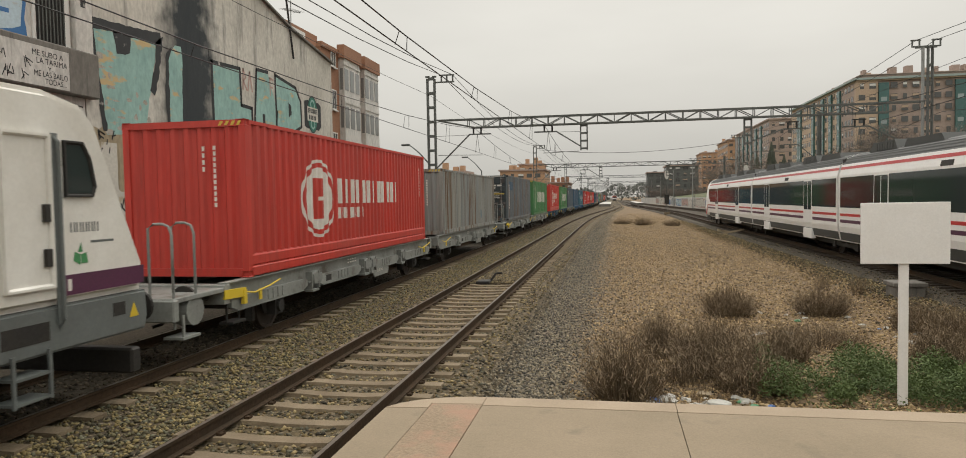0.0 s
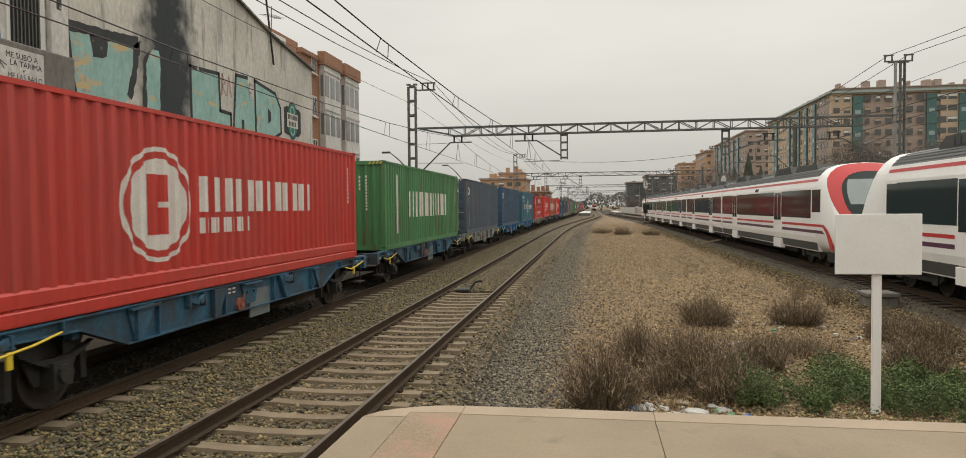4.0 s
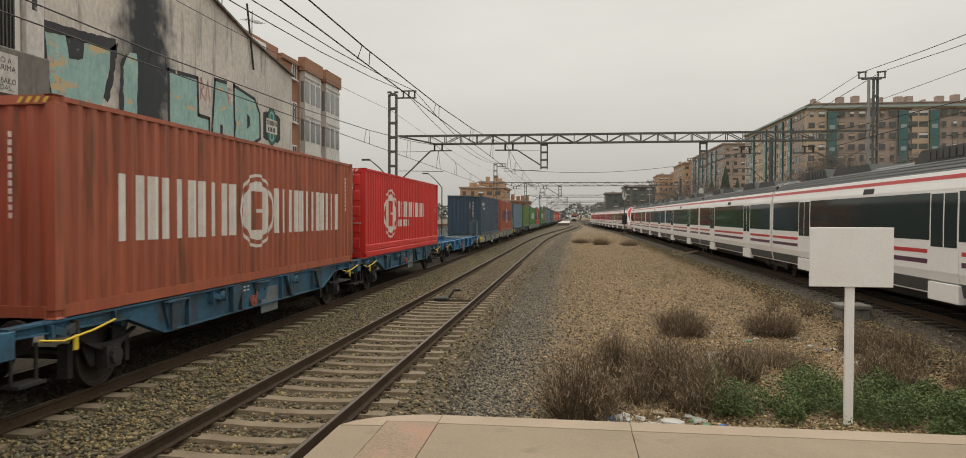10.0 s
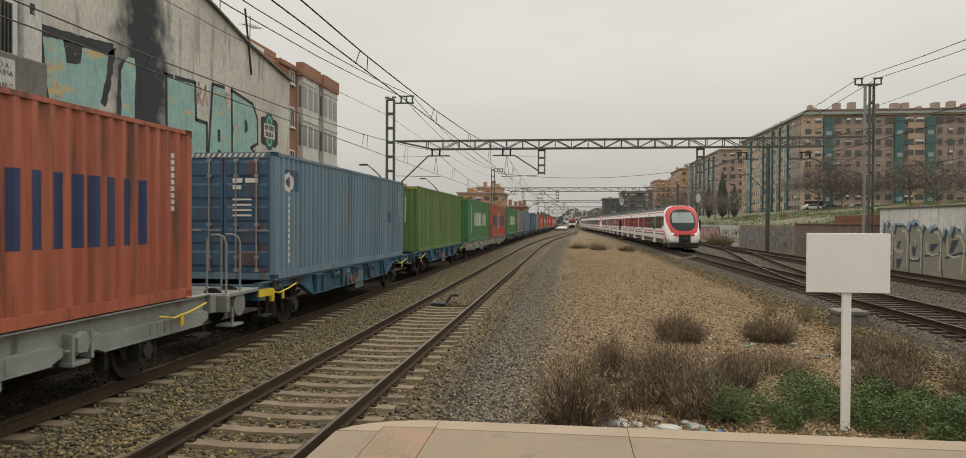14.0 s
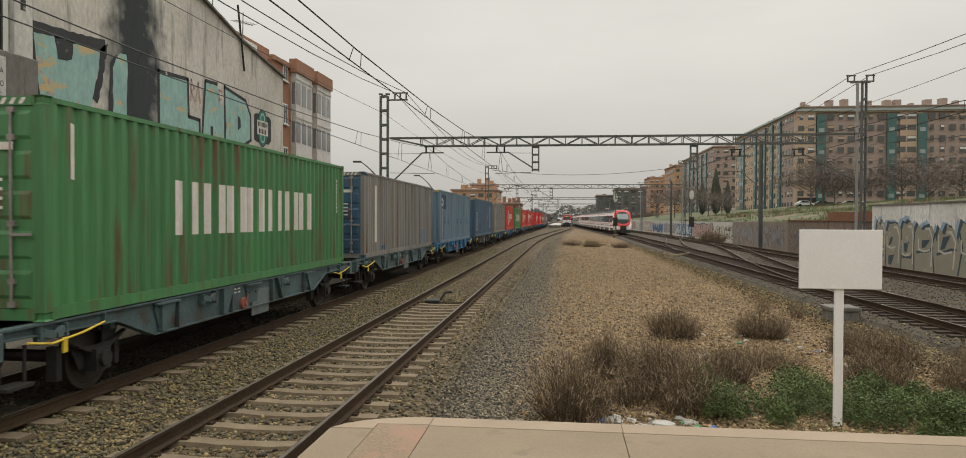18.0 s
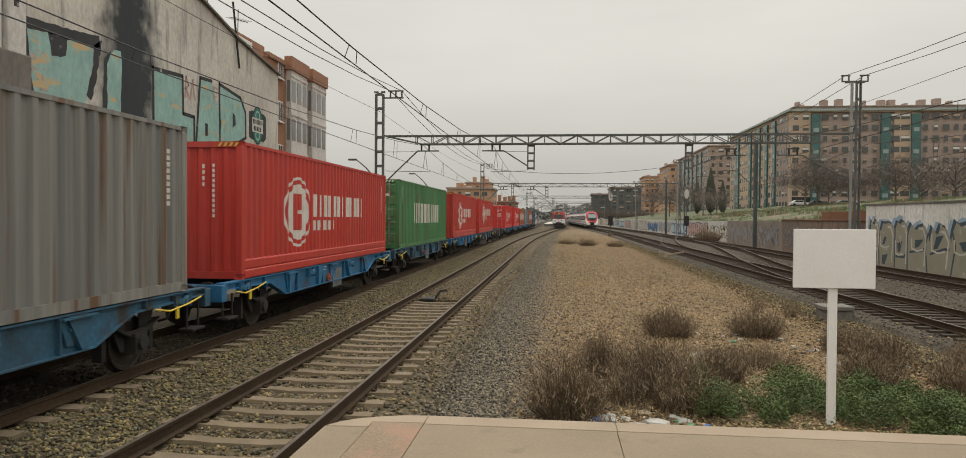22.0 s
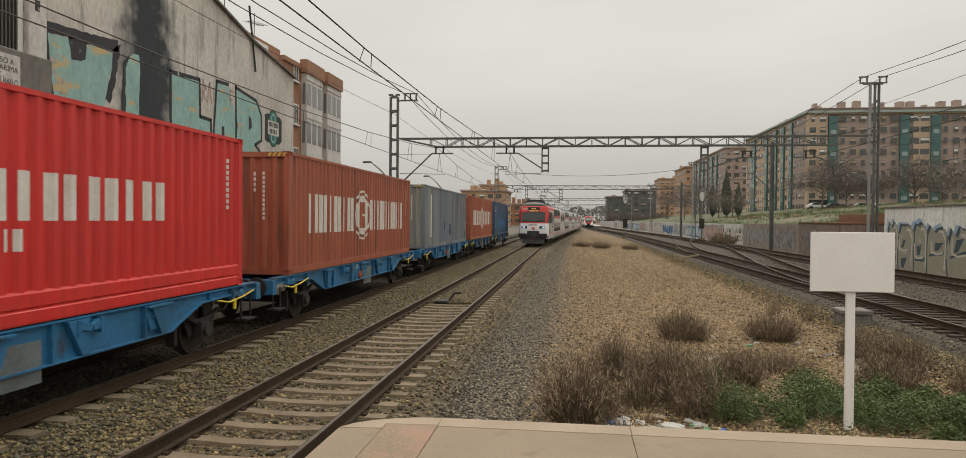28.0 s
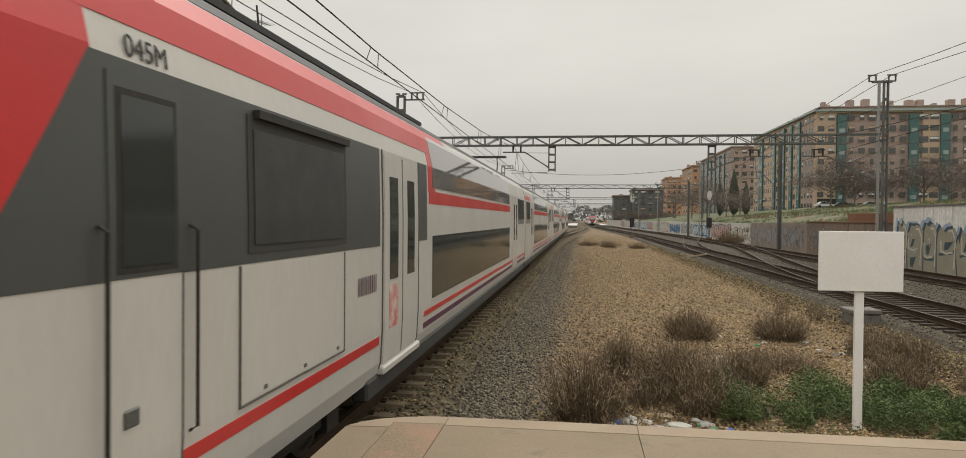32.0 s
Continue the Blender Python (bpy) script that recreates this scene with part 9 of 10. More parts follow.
def double_deck_train():
    global HALF
    keep, HALF = HALF, DDHALF
    E = thing("double_deck_train", "white and red double-deck commuter train with grey windows", "train")
    cuts = [0.0, 27.2, 53.6, 80.0, 106.4, 132.8]
    for k in range(5):
        y0, y1 = (0.385 if k == 0 else cuts[k] + 0.18), cuts[k + 1] - 0.18
        c = part("car_body", body_shell(y0, y1), DECKW, E)
        if k == 0:
            w0 = 8.5
            for s in (-1, 1):
                band("cab_band", 0.39, 5.75, 2.17, 3.3, 0.004, TRAING, c, "dark grey band round the cab", s)
                band("grey_panel", 7.72, 8.25, 2.17, 3.3, 0.004, TRAING, c, "", s)
                # red tongue that runs back from the cab front
                bm = bmesh.new()
                x = s * 1.482
                pts = [(0.385, 2.5), (0.68, 2.95), (0.9, 3.31), (0.385, 3.31)]
                prism(bm, pts, min(x - s * 0.05, x), max(x - s * 0.05, x))
                part("red_corner", bm, TRAINR, c, "red cab corner", )
                band("red_shoulder", 0.39, 0.94, 3.3, 3.52, 0.005, TRAINR, c, "red cab shoulder", s)
                band("red_cornice", 0.39, 10.4, 3.5, 3.9, 0.006, TRAINR, c, "red cornice", s)
                d = band("crew_door", 1.05, 1.68, 1.05, 3.22, 0.008, DECKW, c, "white crew door with tall dark window", s)
                band("door_upper", 1.04, 1.69, 2.175, 3.225, 0.012, TRAING, d, "", s)
                band("pane_frame", 1.1, 1.63, 2.2, 3.15, 0.015, BLACK, d, "black window rubber", s)
                band("pane", 1.135, 1.595, 2.235, 3.115, 0.018, SCREEN, d, "", s)
                part("handle", bbox(min(s * 1.47, s * 1.49), max(s * 1.47, s * 1.49), 1.15, 1.28, 1.4, 1.5, 0.01), STEEL, d)
                for y in (0.97, 1.77):
                    bm = bmesh.new()
                    tube(bm, [(s * 1.475, y, 2.45), (s * 1.525, y, 2.42), (s * 1.525, y, 1.25), (s * 1.475, y, 1.22)], 0.012, 8)
                    part("handrail", bm, BLACK, c)
                g = band("grille", 2.5, 4.55, 2.24, 3.22, 0.012, DEEP, c, "dark framed equipment grille", s)
                band("grille_screen", 2.58, 4.47, 2.3, 3.12, 0.02, GRILLE, g, "", s)
                part("rain_strip", bbox(min(s * 1.46, s * 1.51), max(s * 1.46, s * 1.51), 2.6, 4.55, 3.2, 3.26), BLACK, g)
                for a, b, z0, z1 in ((1.035, 1.05, 1.05, 2.17), (1.68, 1.695, 1.05, 2.17), (1.035, 1.695, 1.035, 1.05), (2.38, 2.395, 1.18, 2.16), (4.5, 4.515, 1.18, 2.16), (2.38, 4.515, 1.178, 1.19), (5.84, 5.86, 0.72, 3.3), (7.66, 7.68, 0.72, 3.3), (6.745, 6.785, 0.76, 3.26)):
                    band("seam", a, b, z0, z1, 0.0135, SEAM, c, "", s)
                for y in (2.75, 3.5, 4.3):
                    band("panel_latch", y, y + 0.05, 1.23, 1.26, 0.014, SEAM, c, "", s)
                band("side_panel", 2.4, 4.5, 1.2, 2.15, 0.006, DECKW, c, "white access panel", s)
                band("red_stripe", 0.39, 5.75, 1.02, 1.12, 0.006, TRAINR, c, "red stripe along the sill", s)
                mark("operator_mark", word(4.95, 1.66, 0.68, 0.2, 5, 0.25, 0.28), PURPLE, c, pose(s * 1.4765, 0, 0))
                text_mesh("unit_number", "045M", 0.17, DEEP, c, pose(1.452, 1.2, 3.325, 83, 0, 90) if s > 0 else pose(-1.452, 2.7, 3.315, 85, 0, -90))
                band("door_frame", 5.86, 7.66, 0.72, 3.3, 0.004, DECKW, c, "", s)
                for a in (5.92, 6.79):
                    d = band("door", a, a + 0.82, 0.76, 3.26, 0.012, DECKW, c, "white sliding door leaf", s)
                    band("pane", a + 0.22, a + 0.6, 1.75, 3.0, 0.018, GLASS, d, "", s)
                    if a < 6:
                        band("notice", a + 0.2, a + 0.62, 1.15, 1.68, 0.0165, NOTICE, d, "red and white door notice", s)
                part("door_step", bbox(min(s * 1.3, s * 1.56), max(s * 1.3, s * 1.5), 5.85, 7.7, 0.64, 0.74, 0.02), DECKW, c)
                part("cab_steps", bbox(min(s * 1.25, s * 1.45), max(s * 1.25, s * 1.45), 1.1, 1.6, 0.35, 0.4), DEEP, c)
        else:
            w0 = y0 + 5.6
            for s in (-1, 1):
                d0 = y0 + 3.2
                band("red_band", y0 + 0.1, y0 + 3.0, 3.32, 3.5, 0.005, TRAINR, c, "", s)
                band("vestibule_window", y0 + 0.5, y0 + 2.8, 2.3, 3.25, 0.006, GLASS, c, "", s)
                for a in (d0, d0 + 0.87):
                    d = band("door", a, a + 0.82, 0.76, 3.26, 0.012, DECKW, c, "white sliding door leaf", s)
                    band("pane", a + 0.22, a + 0.6, 1.75, 3.0, 0.018, GLASS, d, "", s)
        w1 = y1 - 6.2
        for s in (-1, 1):
            band("red_edge", w0 - 0.15, w0 + 0.35, 2.9, 3.6, 0.005, TRAINR, c, "", s) if k == 0 else None
            band("red_band", w0 - 0.1, w1, 2.72, 2.92, 0.005, TRAINR, c, "red band between the decks", s)
            n = 3
            for i in range(n):
                a, b = w0 + 0.15 + (w1 - w0 - 0.3) * i / n, w0 + 0.15 + (w1 - w0 - 0.3) * (i + 1) / n - 0.02
                band("upper_window", a, b, 2.98, 3.8, 0.008, UPGLASS, c, "tall upper-deck window", s)
                band("lower_window", a, b, 1.24, 2.22, 0.008, GLASS, c, "dark lower-deck window", s)
            band("red_stripe", w0 - 0.4, y1, 1.02, 1.10, 0.006, TRAINR, c, "", s)
            band("purple_stripe", w0 - 0.4, y1, 0.84, 0.93, 0.006, PURPLE, c, "", s)
            d0 = y1 - 5.2
            for a in (d0, d0 + 0.87):
                d = band("door", a, a + 0.82, 0.76, 3.26, 0.012, DECKW, c, "white sliding door leaf", s)
                band("pane", a + 0.22, a + 0.6, 1.75, 3.0, 0.018, GLASS, d, "", s)
            band("vestibule_window", d0 + 2.0, y1 - 0.5, 2.3, 3.25, 0.006, GLASS, c, "", s)
            part("sill_beam", bbox(min(s * 1.25, s * 1.44), max(s * 1.25, s * 1.44), (5.4 if k == 0 else y0), y1, 0.42, 0.66, 0.03), DEEP, c, "dark skirt below the floor")
            band("roof_cover", y0, y1, 3.92 if k == 0 else 3.85, 4.22, 0.006, ROOFG, c, "grey ribbed roof", s)
        if k == 0:
            bm = bmesh.new()
            for i in range(9):
                box(bm, 1.0 - i * 0.04 - 0.02, 1.0 - i * 0.04 + 0.012, 1.3, 9.8, 4.1, 4.16 + i * 0.018)
            
            part("roof_louvre", bm, DEEP, c, "dark ribbed roof louvres")
            bm = bmesh.new()
            prism(bm, [(0.75, 4.0), (0.85, 4.42), (3.1, 4.42), (3.3, 4.0)], -0.86, 0.86)
            box(bm, -0.78, 0.78, 1.2, 3.0, 4.46, 4.52)
            box(bm, -0.7, 0.7, 1.4, 2.8, 4.42, 4.46)
            for x in (-0.6, 0.6):
                bar(bm, (x, 1.42, 4.4), (x, 1.42, 4.62), 0.04)
                bar(bm, (x, 2.95, 4.4), (x, 2.95, 4.62), 0.04)
            for x in (-0.9, 0.86):
                box(bm, x - 0.12, x + 0.12, 0.9, 1.3, 4.2, 4.25)
            part("roof_hood", bm, DEEP, c, "dark equipment hood over the cab")
        if k < 4:
            part("gangway", bbox(-1.2, 1.2, cuts[k + 1] - 0.19, cuts[k + 1] + 0.19, 0.8, 3.9), BLACK, E, "black bellows between cars")
        for y in (cuts[k] + 3.6, cuts[k + 1] - 3.4):
            bogie(E, y, 2.5)
    # pantograph on the second car's near end
    bm = bmesh.new()
    for x in (-0.5, 0.5):
        bar(bm, (x, 25.0, 4.3), (x * 0.8, 26.1, 4.62), 0.05)
        bar(bm, (x * 0.8, 26.1, 4.62), (x, 25.1, 4.92), 0.04)
    bar(bm, (-0.85, 25.1, 4.93), (0.85, 25.1, 4.93), 0.06)
    bar(bm, (-0.85, 25.4, 4.93), (0.85, 25.4, 4.93), 0.06)
    part("pantograph", bm, BLACK, E)
    before = set(o.name for o in E.children)
    dd_front(E)
    for ob in E.children:
        if ob.name not in before:
            ob.matrix_basis = pose(0, -0.33, 0) @ ob.matrix_basis
    HALF = keep
    return E


GRILLE = mat("grille_mesh", (0.05, 0.052, 0.05), 0.5, 0.3, alt=(0.035, 0.036, 0.035), amt=0.6, scale=3, fine=120, fine_amt=0.3, bump=0.2)
NOTICE = mat("door_notice", (0.5, 0.12, 0.1), 0.6, alt=(0.65, 0.6, 0.55), amt=1.0, scale=6, fine=40, bump=0.0)
UPGLASS = plain("tinted_glass", (0.30, 0.285, 0.28), 0.05, 0.75)
EMU = double_deck_train()


# ---- plants ----
TWIG = mat("dry_twig", (0.165, 0.12, 0.07), 0.95, alt=(0.085, 0.062, 0.04), amt=0.8, scale=3, fine=30, fine_amt=0.2, bump=0.0)
TWIGTIP = mat("dry_seed_head", (0.245, 0.18, 0.108), 0.95, alt=(0.125, 0.09, 0.058), amt=0.8, scale=3, fine=30, fine_amt=0.2, bump=0.0)
LEAF = mat("green_leaf", (0.12, 0.165, 0.05), 0.8, alt=(0.06, 0.092, 0.03), amt=0.9, scale=2.5, fine=20, fine_amt=0.3, bump=0.0)
# far foliage: its greyish lift is haze mixed into the green
LEAFDARK = mat("hazed_dark_leaf", (0.075, 0.088, 0.062), 0.9, alt=(0.095, 0.1, 0.078), amt=0.8, scale=0.6, fine=6, fine_amt=0.3, bump=0.0)
BARK = mat("bark", (0.085, 0.065, 0.05), 0.95, alt=(0.055, 0.042, 0.034), amt=0.8, scale=2, fine=15, fine_amt=0.3, bump=0.5)
# trunks and twigs of far trees, paled in colour to look hazed
PALEBARK = mat("hazed_pale_bark", (0.15, 0.125, 0.105), 0.95, alt=(0.10, 0.085, 0.072), amt=0.8, scale=2, fine=15, fine_amt=0.3, bump=0.3)
HAZYTWIG = mat("hazed_twigs", (0.19, 0.155, 0.135), 0.95, alt=(0.145, 0.118, 0.105), amt=0.7, scale=0.5, fine=5, fine_amt=0.2, bump=0.0)


def blades(name, base, tip, width, material, parent=None, label=""):
    """Thin four-sided blades from base to tip points (arrays), bent a little."""
    n = len(base)
    rng = np.random.default_rng(n)
    d = tip - base
    side = np.stack([-d[:, 1], d[:, 0], np.zeros(n)], 1) + rng.normal(0, 0.02, (n, 3))
    side /= np.linalg.norm(side, axis=1)[:, None] + 1e-9
    w = np.asarray(width).reshape(-1, 1) * np.ones((n, 1))
    mid = base + d * 0.55 + rng.normal(0, 0.035, (n, 3)) * np.linalg.norm(d, axis=1)[:, None]
    up = np.cross(side, d / (np.linalg.norm(d, axis=1)[:, None] + 1e-9))
    V = np.stack([base - side * w, base + side * w, base + up * w, mid - side * w * 0.7, mid + side * w * 0.7, mid + up * w * 0.7, tip], 1)
    F = np.array([(0, 1, 4, 3), (1, 2, 5, 4), (2, 0, 3, 5)])
    T = np.array([(3, 4, 6), (4, 5, 6), (5, 3, 6)])
    o = 7 * np.arange(n)[:, None, None]
    faces = [tuple(r) for r in (F[None] + o).reshape(-1, 4).tolist()] + [tuple(r) for r in (T[None] + o).reshape(-1, 3).tolist()]
    return mesh_of(name, V.reshape(-1, 3).tolist(), faces, material, parent, label)


def shrub(x, y, w, h, label, seed, n=420, spiky=0.5, thick=1.0):
    """A dry shrub: stems fanning from the ground, with side twigs and seed heads."""
    rng = np.random.default_rng(seed)
    n = int(n * 1.35)
    s = thing("dry_shrub", label, "shrub", "dry shrubs on the waste ground", pose(x, y, -0.43))
    a = rng.uniform(0, 6.283, n)
    r = np.sqrt(rng.uniform(0, 1, n))
    b = np.stack([np.cos(a) * r * w * 0.33, np.sin(a) * r * w * 0.33, np.zeros(n)], 1)
    lean = r * rng.uniform(0.2, 1.0, n) * w * 0.38 + rng.normal(0, 0.06, n)
    hh = h * (1 - 0.4 * r ** 2) * rng.uniform(0.45, 1.0 + 0.4 * spiky, n)
    t = b + np.stack([np.cos(a) * lean, np.sin(a) * lean, hh], 1)
    blades("stem_mass", b, t, rng.uniform(0.003, 0.006, n) * thick, TWIG, s)
    k = 5
    q = rng.uniform(0.3, 0.95, (n, k))
    tb = b[:, None] + (t - b)[:, None] * q[:, :, None]
    dv = rng.normal(0, 1, (n, k, 3)) * np.array([1, 1, 0.6]) + np.array([0, 0, 0.9])
    dv /= np.linalg.norm(dv, axis=2)[:, :, None]
    L = rng.uniform(0.05, 0.16, (n, k, 1)) * (h / 0.8)
    tt = tb + dv * L
    bw = blades("brushwood", tb.reshape(-1, 3), tt.reshape(-1, 3), rng.uniform(0.003, 0.007, n * k) * thick, TWIGTIP, s)
    bw["kind"] = "stuff"
    return s


shrub(0.15, 10.25, 1.2, 0.8, "dark dry shrub with upright brown stems", 1, 300, 1.5, 1.5)
shrub(1.65, 12.0, 1.55, 1.0, "broad brown dry shrub on gravel", 2, 620)
shrub(2.9, 12.9, 1.15, 0.7, "broad brown dry shrub among litter", 3, 420)
shrub(2.0, 10.9, 1.3, 0.75, "low brown dry shrub at the platform's foot", 4, 350)
shrub(2.75, 17.6, 1.35, 0.85, "round dry shrub on pale gravel", 5, 420, 0.2)
shrub(4.95, 18.0, 1.45, 0.78, "round dry shrub beside litter", 6, 420, 0.2)
shrub(6.2, 16.0, 1.0, 0.75, "small brown dry shrub", 7, 260, 0.3)
shrub(6.35, 14.6, 1.25, 0.78, "wide brown dry shrub", 8, 560)
shrub(5.3, 12.4, 1.2, 0.8, "dry shrub behind green weeds", 9, 380)
shrub(6.9, 12.3, 1.35, 0.78, "dry shrub behind green weeds", 10, 380)
shrub(8.2, 14.4, 1.2, 0.75, "brown dry shrub near the track", 18, 300)
shrub(4.0, 14.4, 1.6, 0.45, "low sparse dry shrub among litter", 19, 260)
shrub(0.8, 13.0, 0.7, 0.8, "thin brown dry shrub on gravel", 20, 240, 0.9)
shrub(1.1, 11.2, 0.9, 0.6, "sparse low dry shrub on gravel", 22, 120, 0.9)
shrub(0.7, 13.6, 0.6, 0.55, "thin dry weed on gravel", 11, 60, 1.0)
shrub(6.2, 22.5, 0.5, 0.6, "thin dry weed on gravel", 12, 50, 1.0)
shrub(6.9, 21.5, 0.5, 0.6, "thin dry weed on gravel", 13, 50, 1.0)
shrub(1.0, 78, 2.3, 0.62, "brown shrub far down the gravel strip", 14, 240, 0.9, 1.7)
shrub(3.1, 74, 2.2, 0.75, "brown shrub far down the gravel strip", 15, 240, 0.9, 1.7)
shrub(5.9, 72, 2.0, 0.6, "brown shrub near the signal", 16, 220, 0.9, 1.7)
shrub(18.3, 88, 3.5, 1.8, "bare grey bush by the painted wall", 17, 260, 0.3, 4.0)


def weeds():
    """Low green weeds at the platform's foot: many small leaves on short stems."""
    rng = np.random.default_rng(5)
    n = 42000
    cx = np.array([(rng.uniform(2.3, 6.1), rng.uniform(9.9, 12.0), rng.uniform(0.18, 0.5), rng.uniform(0.2, 0.58)) for k in range(34)] + [(4.0, 10.7, 1.7, 0.16), (3.4, 10.9, 0.7, 0.62), (4.7, 10.5, 0.6, 0.5), (5.4, 10.6, 0.5, 0.45)])
    i = rng.integers(0, len(cx), n)
    a, r = rng.uniform(0, 6.283, n), np.sqrt(rng.uniform(0, 1, n))
    p = np.stack([cx[i, 0] + np.cos(a) * r * cx[i, 2], cx[i, 1] + np.sin(a) * r * cx[i, 2] * 0.7, -0.42 + cx[i, 3] * np.sqrt(1 - r * r * 0.9) * rng.uniform(0.3, 1.05, n)], 1)
    d = rng.normal(0, 1, (n, 3)) * np.array([1, 1, 0.5]) + np.array([0, 0, 0.35])
    d /= np.linalg.norm(d, axis=1)[:, None]
    s = np.cross(d, rng.normal(0, 1, (n, 3)))
    s /= np.linalg.norm(s, axis=1)[:, None]
    L, w = rng.uniform(0.022, 0.07, (n, 1)), rng.uniform(0.005, 0.015, (n, 1))
    V = np.stack([p, p + d * L * 0.5 - s * w, p + d * L, p + d * L * 0.5 + s * w], 1)
    F = (np.array([(0, 1, 2, 3)])[None] + 4 * np.arange(n)[:, None, None]).reshape(-1, 4)
    tagged(mesh_of("green_weeds", V.reshape(-1, 3).tolist(), [tuple(q) for q in F.tolist()], LEAF), "low fresh green weeds at the platform's foot", "weeds", kind="stuff")


weeds()


def sprigs():
    """Thin dry sprigs and dead stalks scattered over the sand."""
    rng = np.random.default_rng(61)
    n = 330
    x = np.concatenate([rng.normal(0.7, 0.55, n // 2), rng.uniform(-0.2, 8.0, n - n // 2)])
    y = np.concatenate([rng.uniform(9.5, 16, n // 2), 9.5 + 30 * rng.uniform(0, 1, n - n // 2) ** 1.6])
    b = np.repeat(np.stack([x, y, np.full(n, -0.42)], 1), 7, 0) + rng.normal(0, 0.05, (7 * n, 3)) * np.array([1, 1, 0])
    h = np.repeat(rng.uniform(0.06, 0.34, n), 7) * rng.uniform(0.5, 1.1, 7 * n)
    t = b + np.stack([rng.normal(0, 0.09, 7 * n), rng.normal(0, 0.09, 7 * n), h], 1)
    tagged(blades("dry_sprigs", b, t, 0.0045, TWIGTIP), "thin dry sprigs scattered over the sand", "weeds", kind="stuff")


sprigs()


def tree(x, y, z, h, w, label, seed, leaf=None, n=900, size=0.5, group="trees"):
    """A tapered trunk with limbs and a loose crown of twigs or leaf clumps."""
    rng = np.random.default_rng(seed)
    t = thing("tree", label, "tree", group, pose(x, y, z))
    bm = bmesh.new()
    tube(bm, [(0, 0, 0), (0.1, 0, h * 0.25), (0.0, 0.1, h * 0.6)], 0.03 * h * 0.7, 7, r1=0.012 * h)
    ends = []
    for k in range(9):
        a = k * 2.4
        z0 = h * (0.22 + 0.04 * k)
        e = (math.cos(a) * w * 0.36, math.sin(a) * w * 0.36, z0 + h * rng.uniform(0.18, 0.34))
        tube(bm, [(0.05, 0, z0), (e[0] * 0.5, e[1] * 0.5, z0 + (e[2] - z0) * 0.6), e], 0.012 * h, 5, r1=0.003 * h)
        ends.append(e)
    part("trunk", bm, BARK if leaf is not None else PALEBARK, t)
    E = np.array(ends + [(0, 0, h * 0.75), (0, 0, h * 0.6)])
    i = rng.integers(0, len(E), n)
    c = E[i] + rng.normal(0, 1, (n, 3)) * np.array([w * 0.16, w * 0.16, h * 0.1])
    if leaf is None:
        d = rng.normal(0, 1, (n, 3)) * np.array([1, 1, 0.7]) + np.array([0, 0, 0.6])
        d /= np.linalg.norm(d, axis=1)[:, None]
        blades("crown", c, c + d * size * rng.uniform(0.6, 1.6, (n, 1)), rng.uniform(0.012, 0.03, n) * size * 1.6, HAZYTWIG, t, "bare brown twigs")
    else:
        d = rng.normal(0, 1, (n, 3))
        d /= np.linalg.norm(d, axis=1)[:, None]
        s = np.cross(d, rng.normal(0, 1, (n, 3)))
        s /= np.linalg.norm(s, axis=1)[:, None]
        L = size * rng.uniform(0.5, 1.2, (n, 1))
        V = np.stack([c, c + d * L * 0.5 - s * L * 0.4, c + d * L, c + d * L * 0.5 + s * L * 0.4], 1)
        mesh_of("crown", V.reshape(-1, 3).tolist(), [(4 * k, 4 * k + 1, 4 * k + 2, 4 * k + 3) for k in range(n)], leaf, t, "dark leaf clumps")
    return t


def cypress(x, y, z, h, seed):
    rng = np.random.default_rng(seed)
    t = thing("cypress", "slender dark green cypress on the bank", "tree", "cypresses", pose(x, y, z))
    bm = bmesh.new()
    tube(bm, [(0, 0, 0), (0, 0, h * 0.9)], 0.15, 6, r1=0.02)
    part("trunk", bm, BARK, t)
    n = 900
    q = rng.uniform(0.04, 1, n)
    r = 0.11 * h * np.sin(np.pi * np.clip(q, 0, 1) ** 0.7) * rng.uniform(0.4, 1.1, n)
    a = rng.uniform(0, 6.283, n)
    b = np.stack([np.cos(a) * r, np.sin(a) * r, q * h], 1)
    blades("crown", b, b + np.stack([np.cos(a) * 0.12, np.sin(a) * 0.12, np.full(n, 0.09 * h)], 1), 0.12, LEAFDARK, t, "dense dark green foliage")


for i, (px, py, ph) in enumerate(((34.8, 180, 8.0), (38.5, 182, 11.0), (41.9, 184, 8.2))):
    cypress(px, py, 3.6, ph, i)
rt = random.Random(9)
for i in range(16):
    tree(52 + i * 6.2 + rt.uniform(-2, 2), 150 + rt.uniform(-12, 30), 5.4, rt.uniform(8, 12), rt.uniform(10, 15), "bare brown tree in front of the apartment block", 50 + i, None, 3200, 0.9, "bare trees on the bank")
tree(60, 163, 5.6, 7, 9, "small tree with budding crown on the bank", 70, None, 1100, 0.8, "bare trees on the bank")
for i in range(7):
    tree(28 + rt.uniform(-4, 8), 140 + i * 12, 3.0, rt.uniform(6, 10), rt.uniform(6, 10), "bare grey tree above the painted wall", 80 + i, None, 700, 0.9, "bare trees on the bank")
for i in range(12):
    tree(17 + 26 * i / 11 + rt.uniform(-1, 1), 318 + rt.uniform(-8, 8), 0.3, rt.uniform(4, 8), rt.uniform(6, 9), "bare tree before the far dark block", 100 + i, None, 500, 1.1, "far grove")


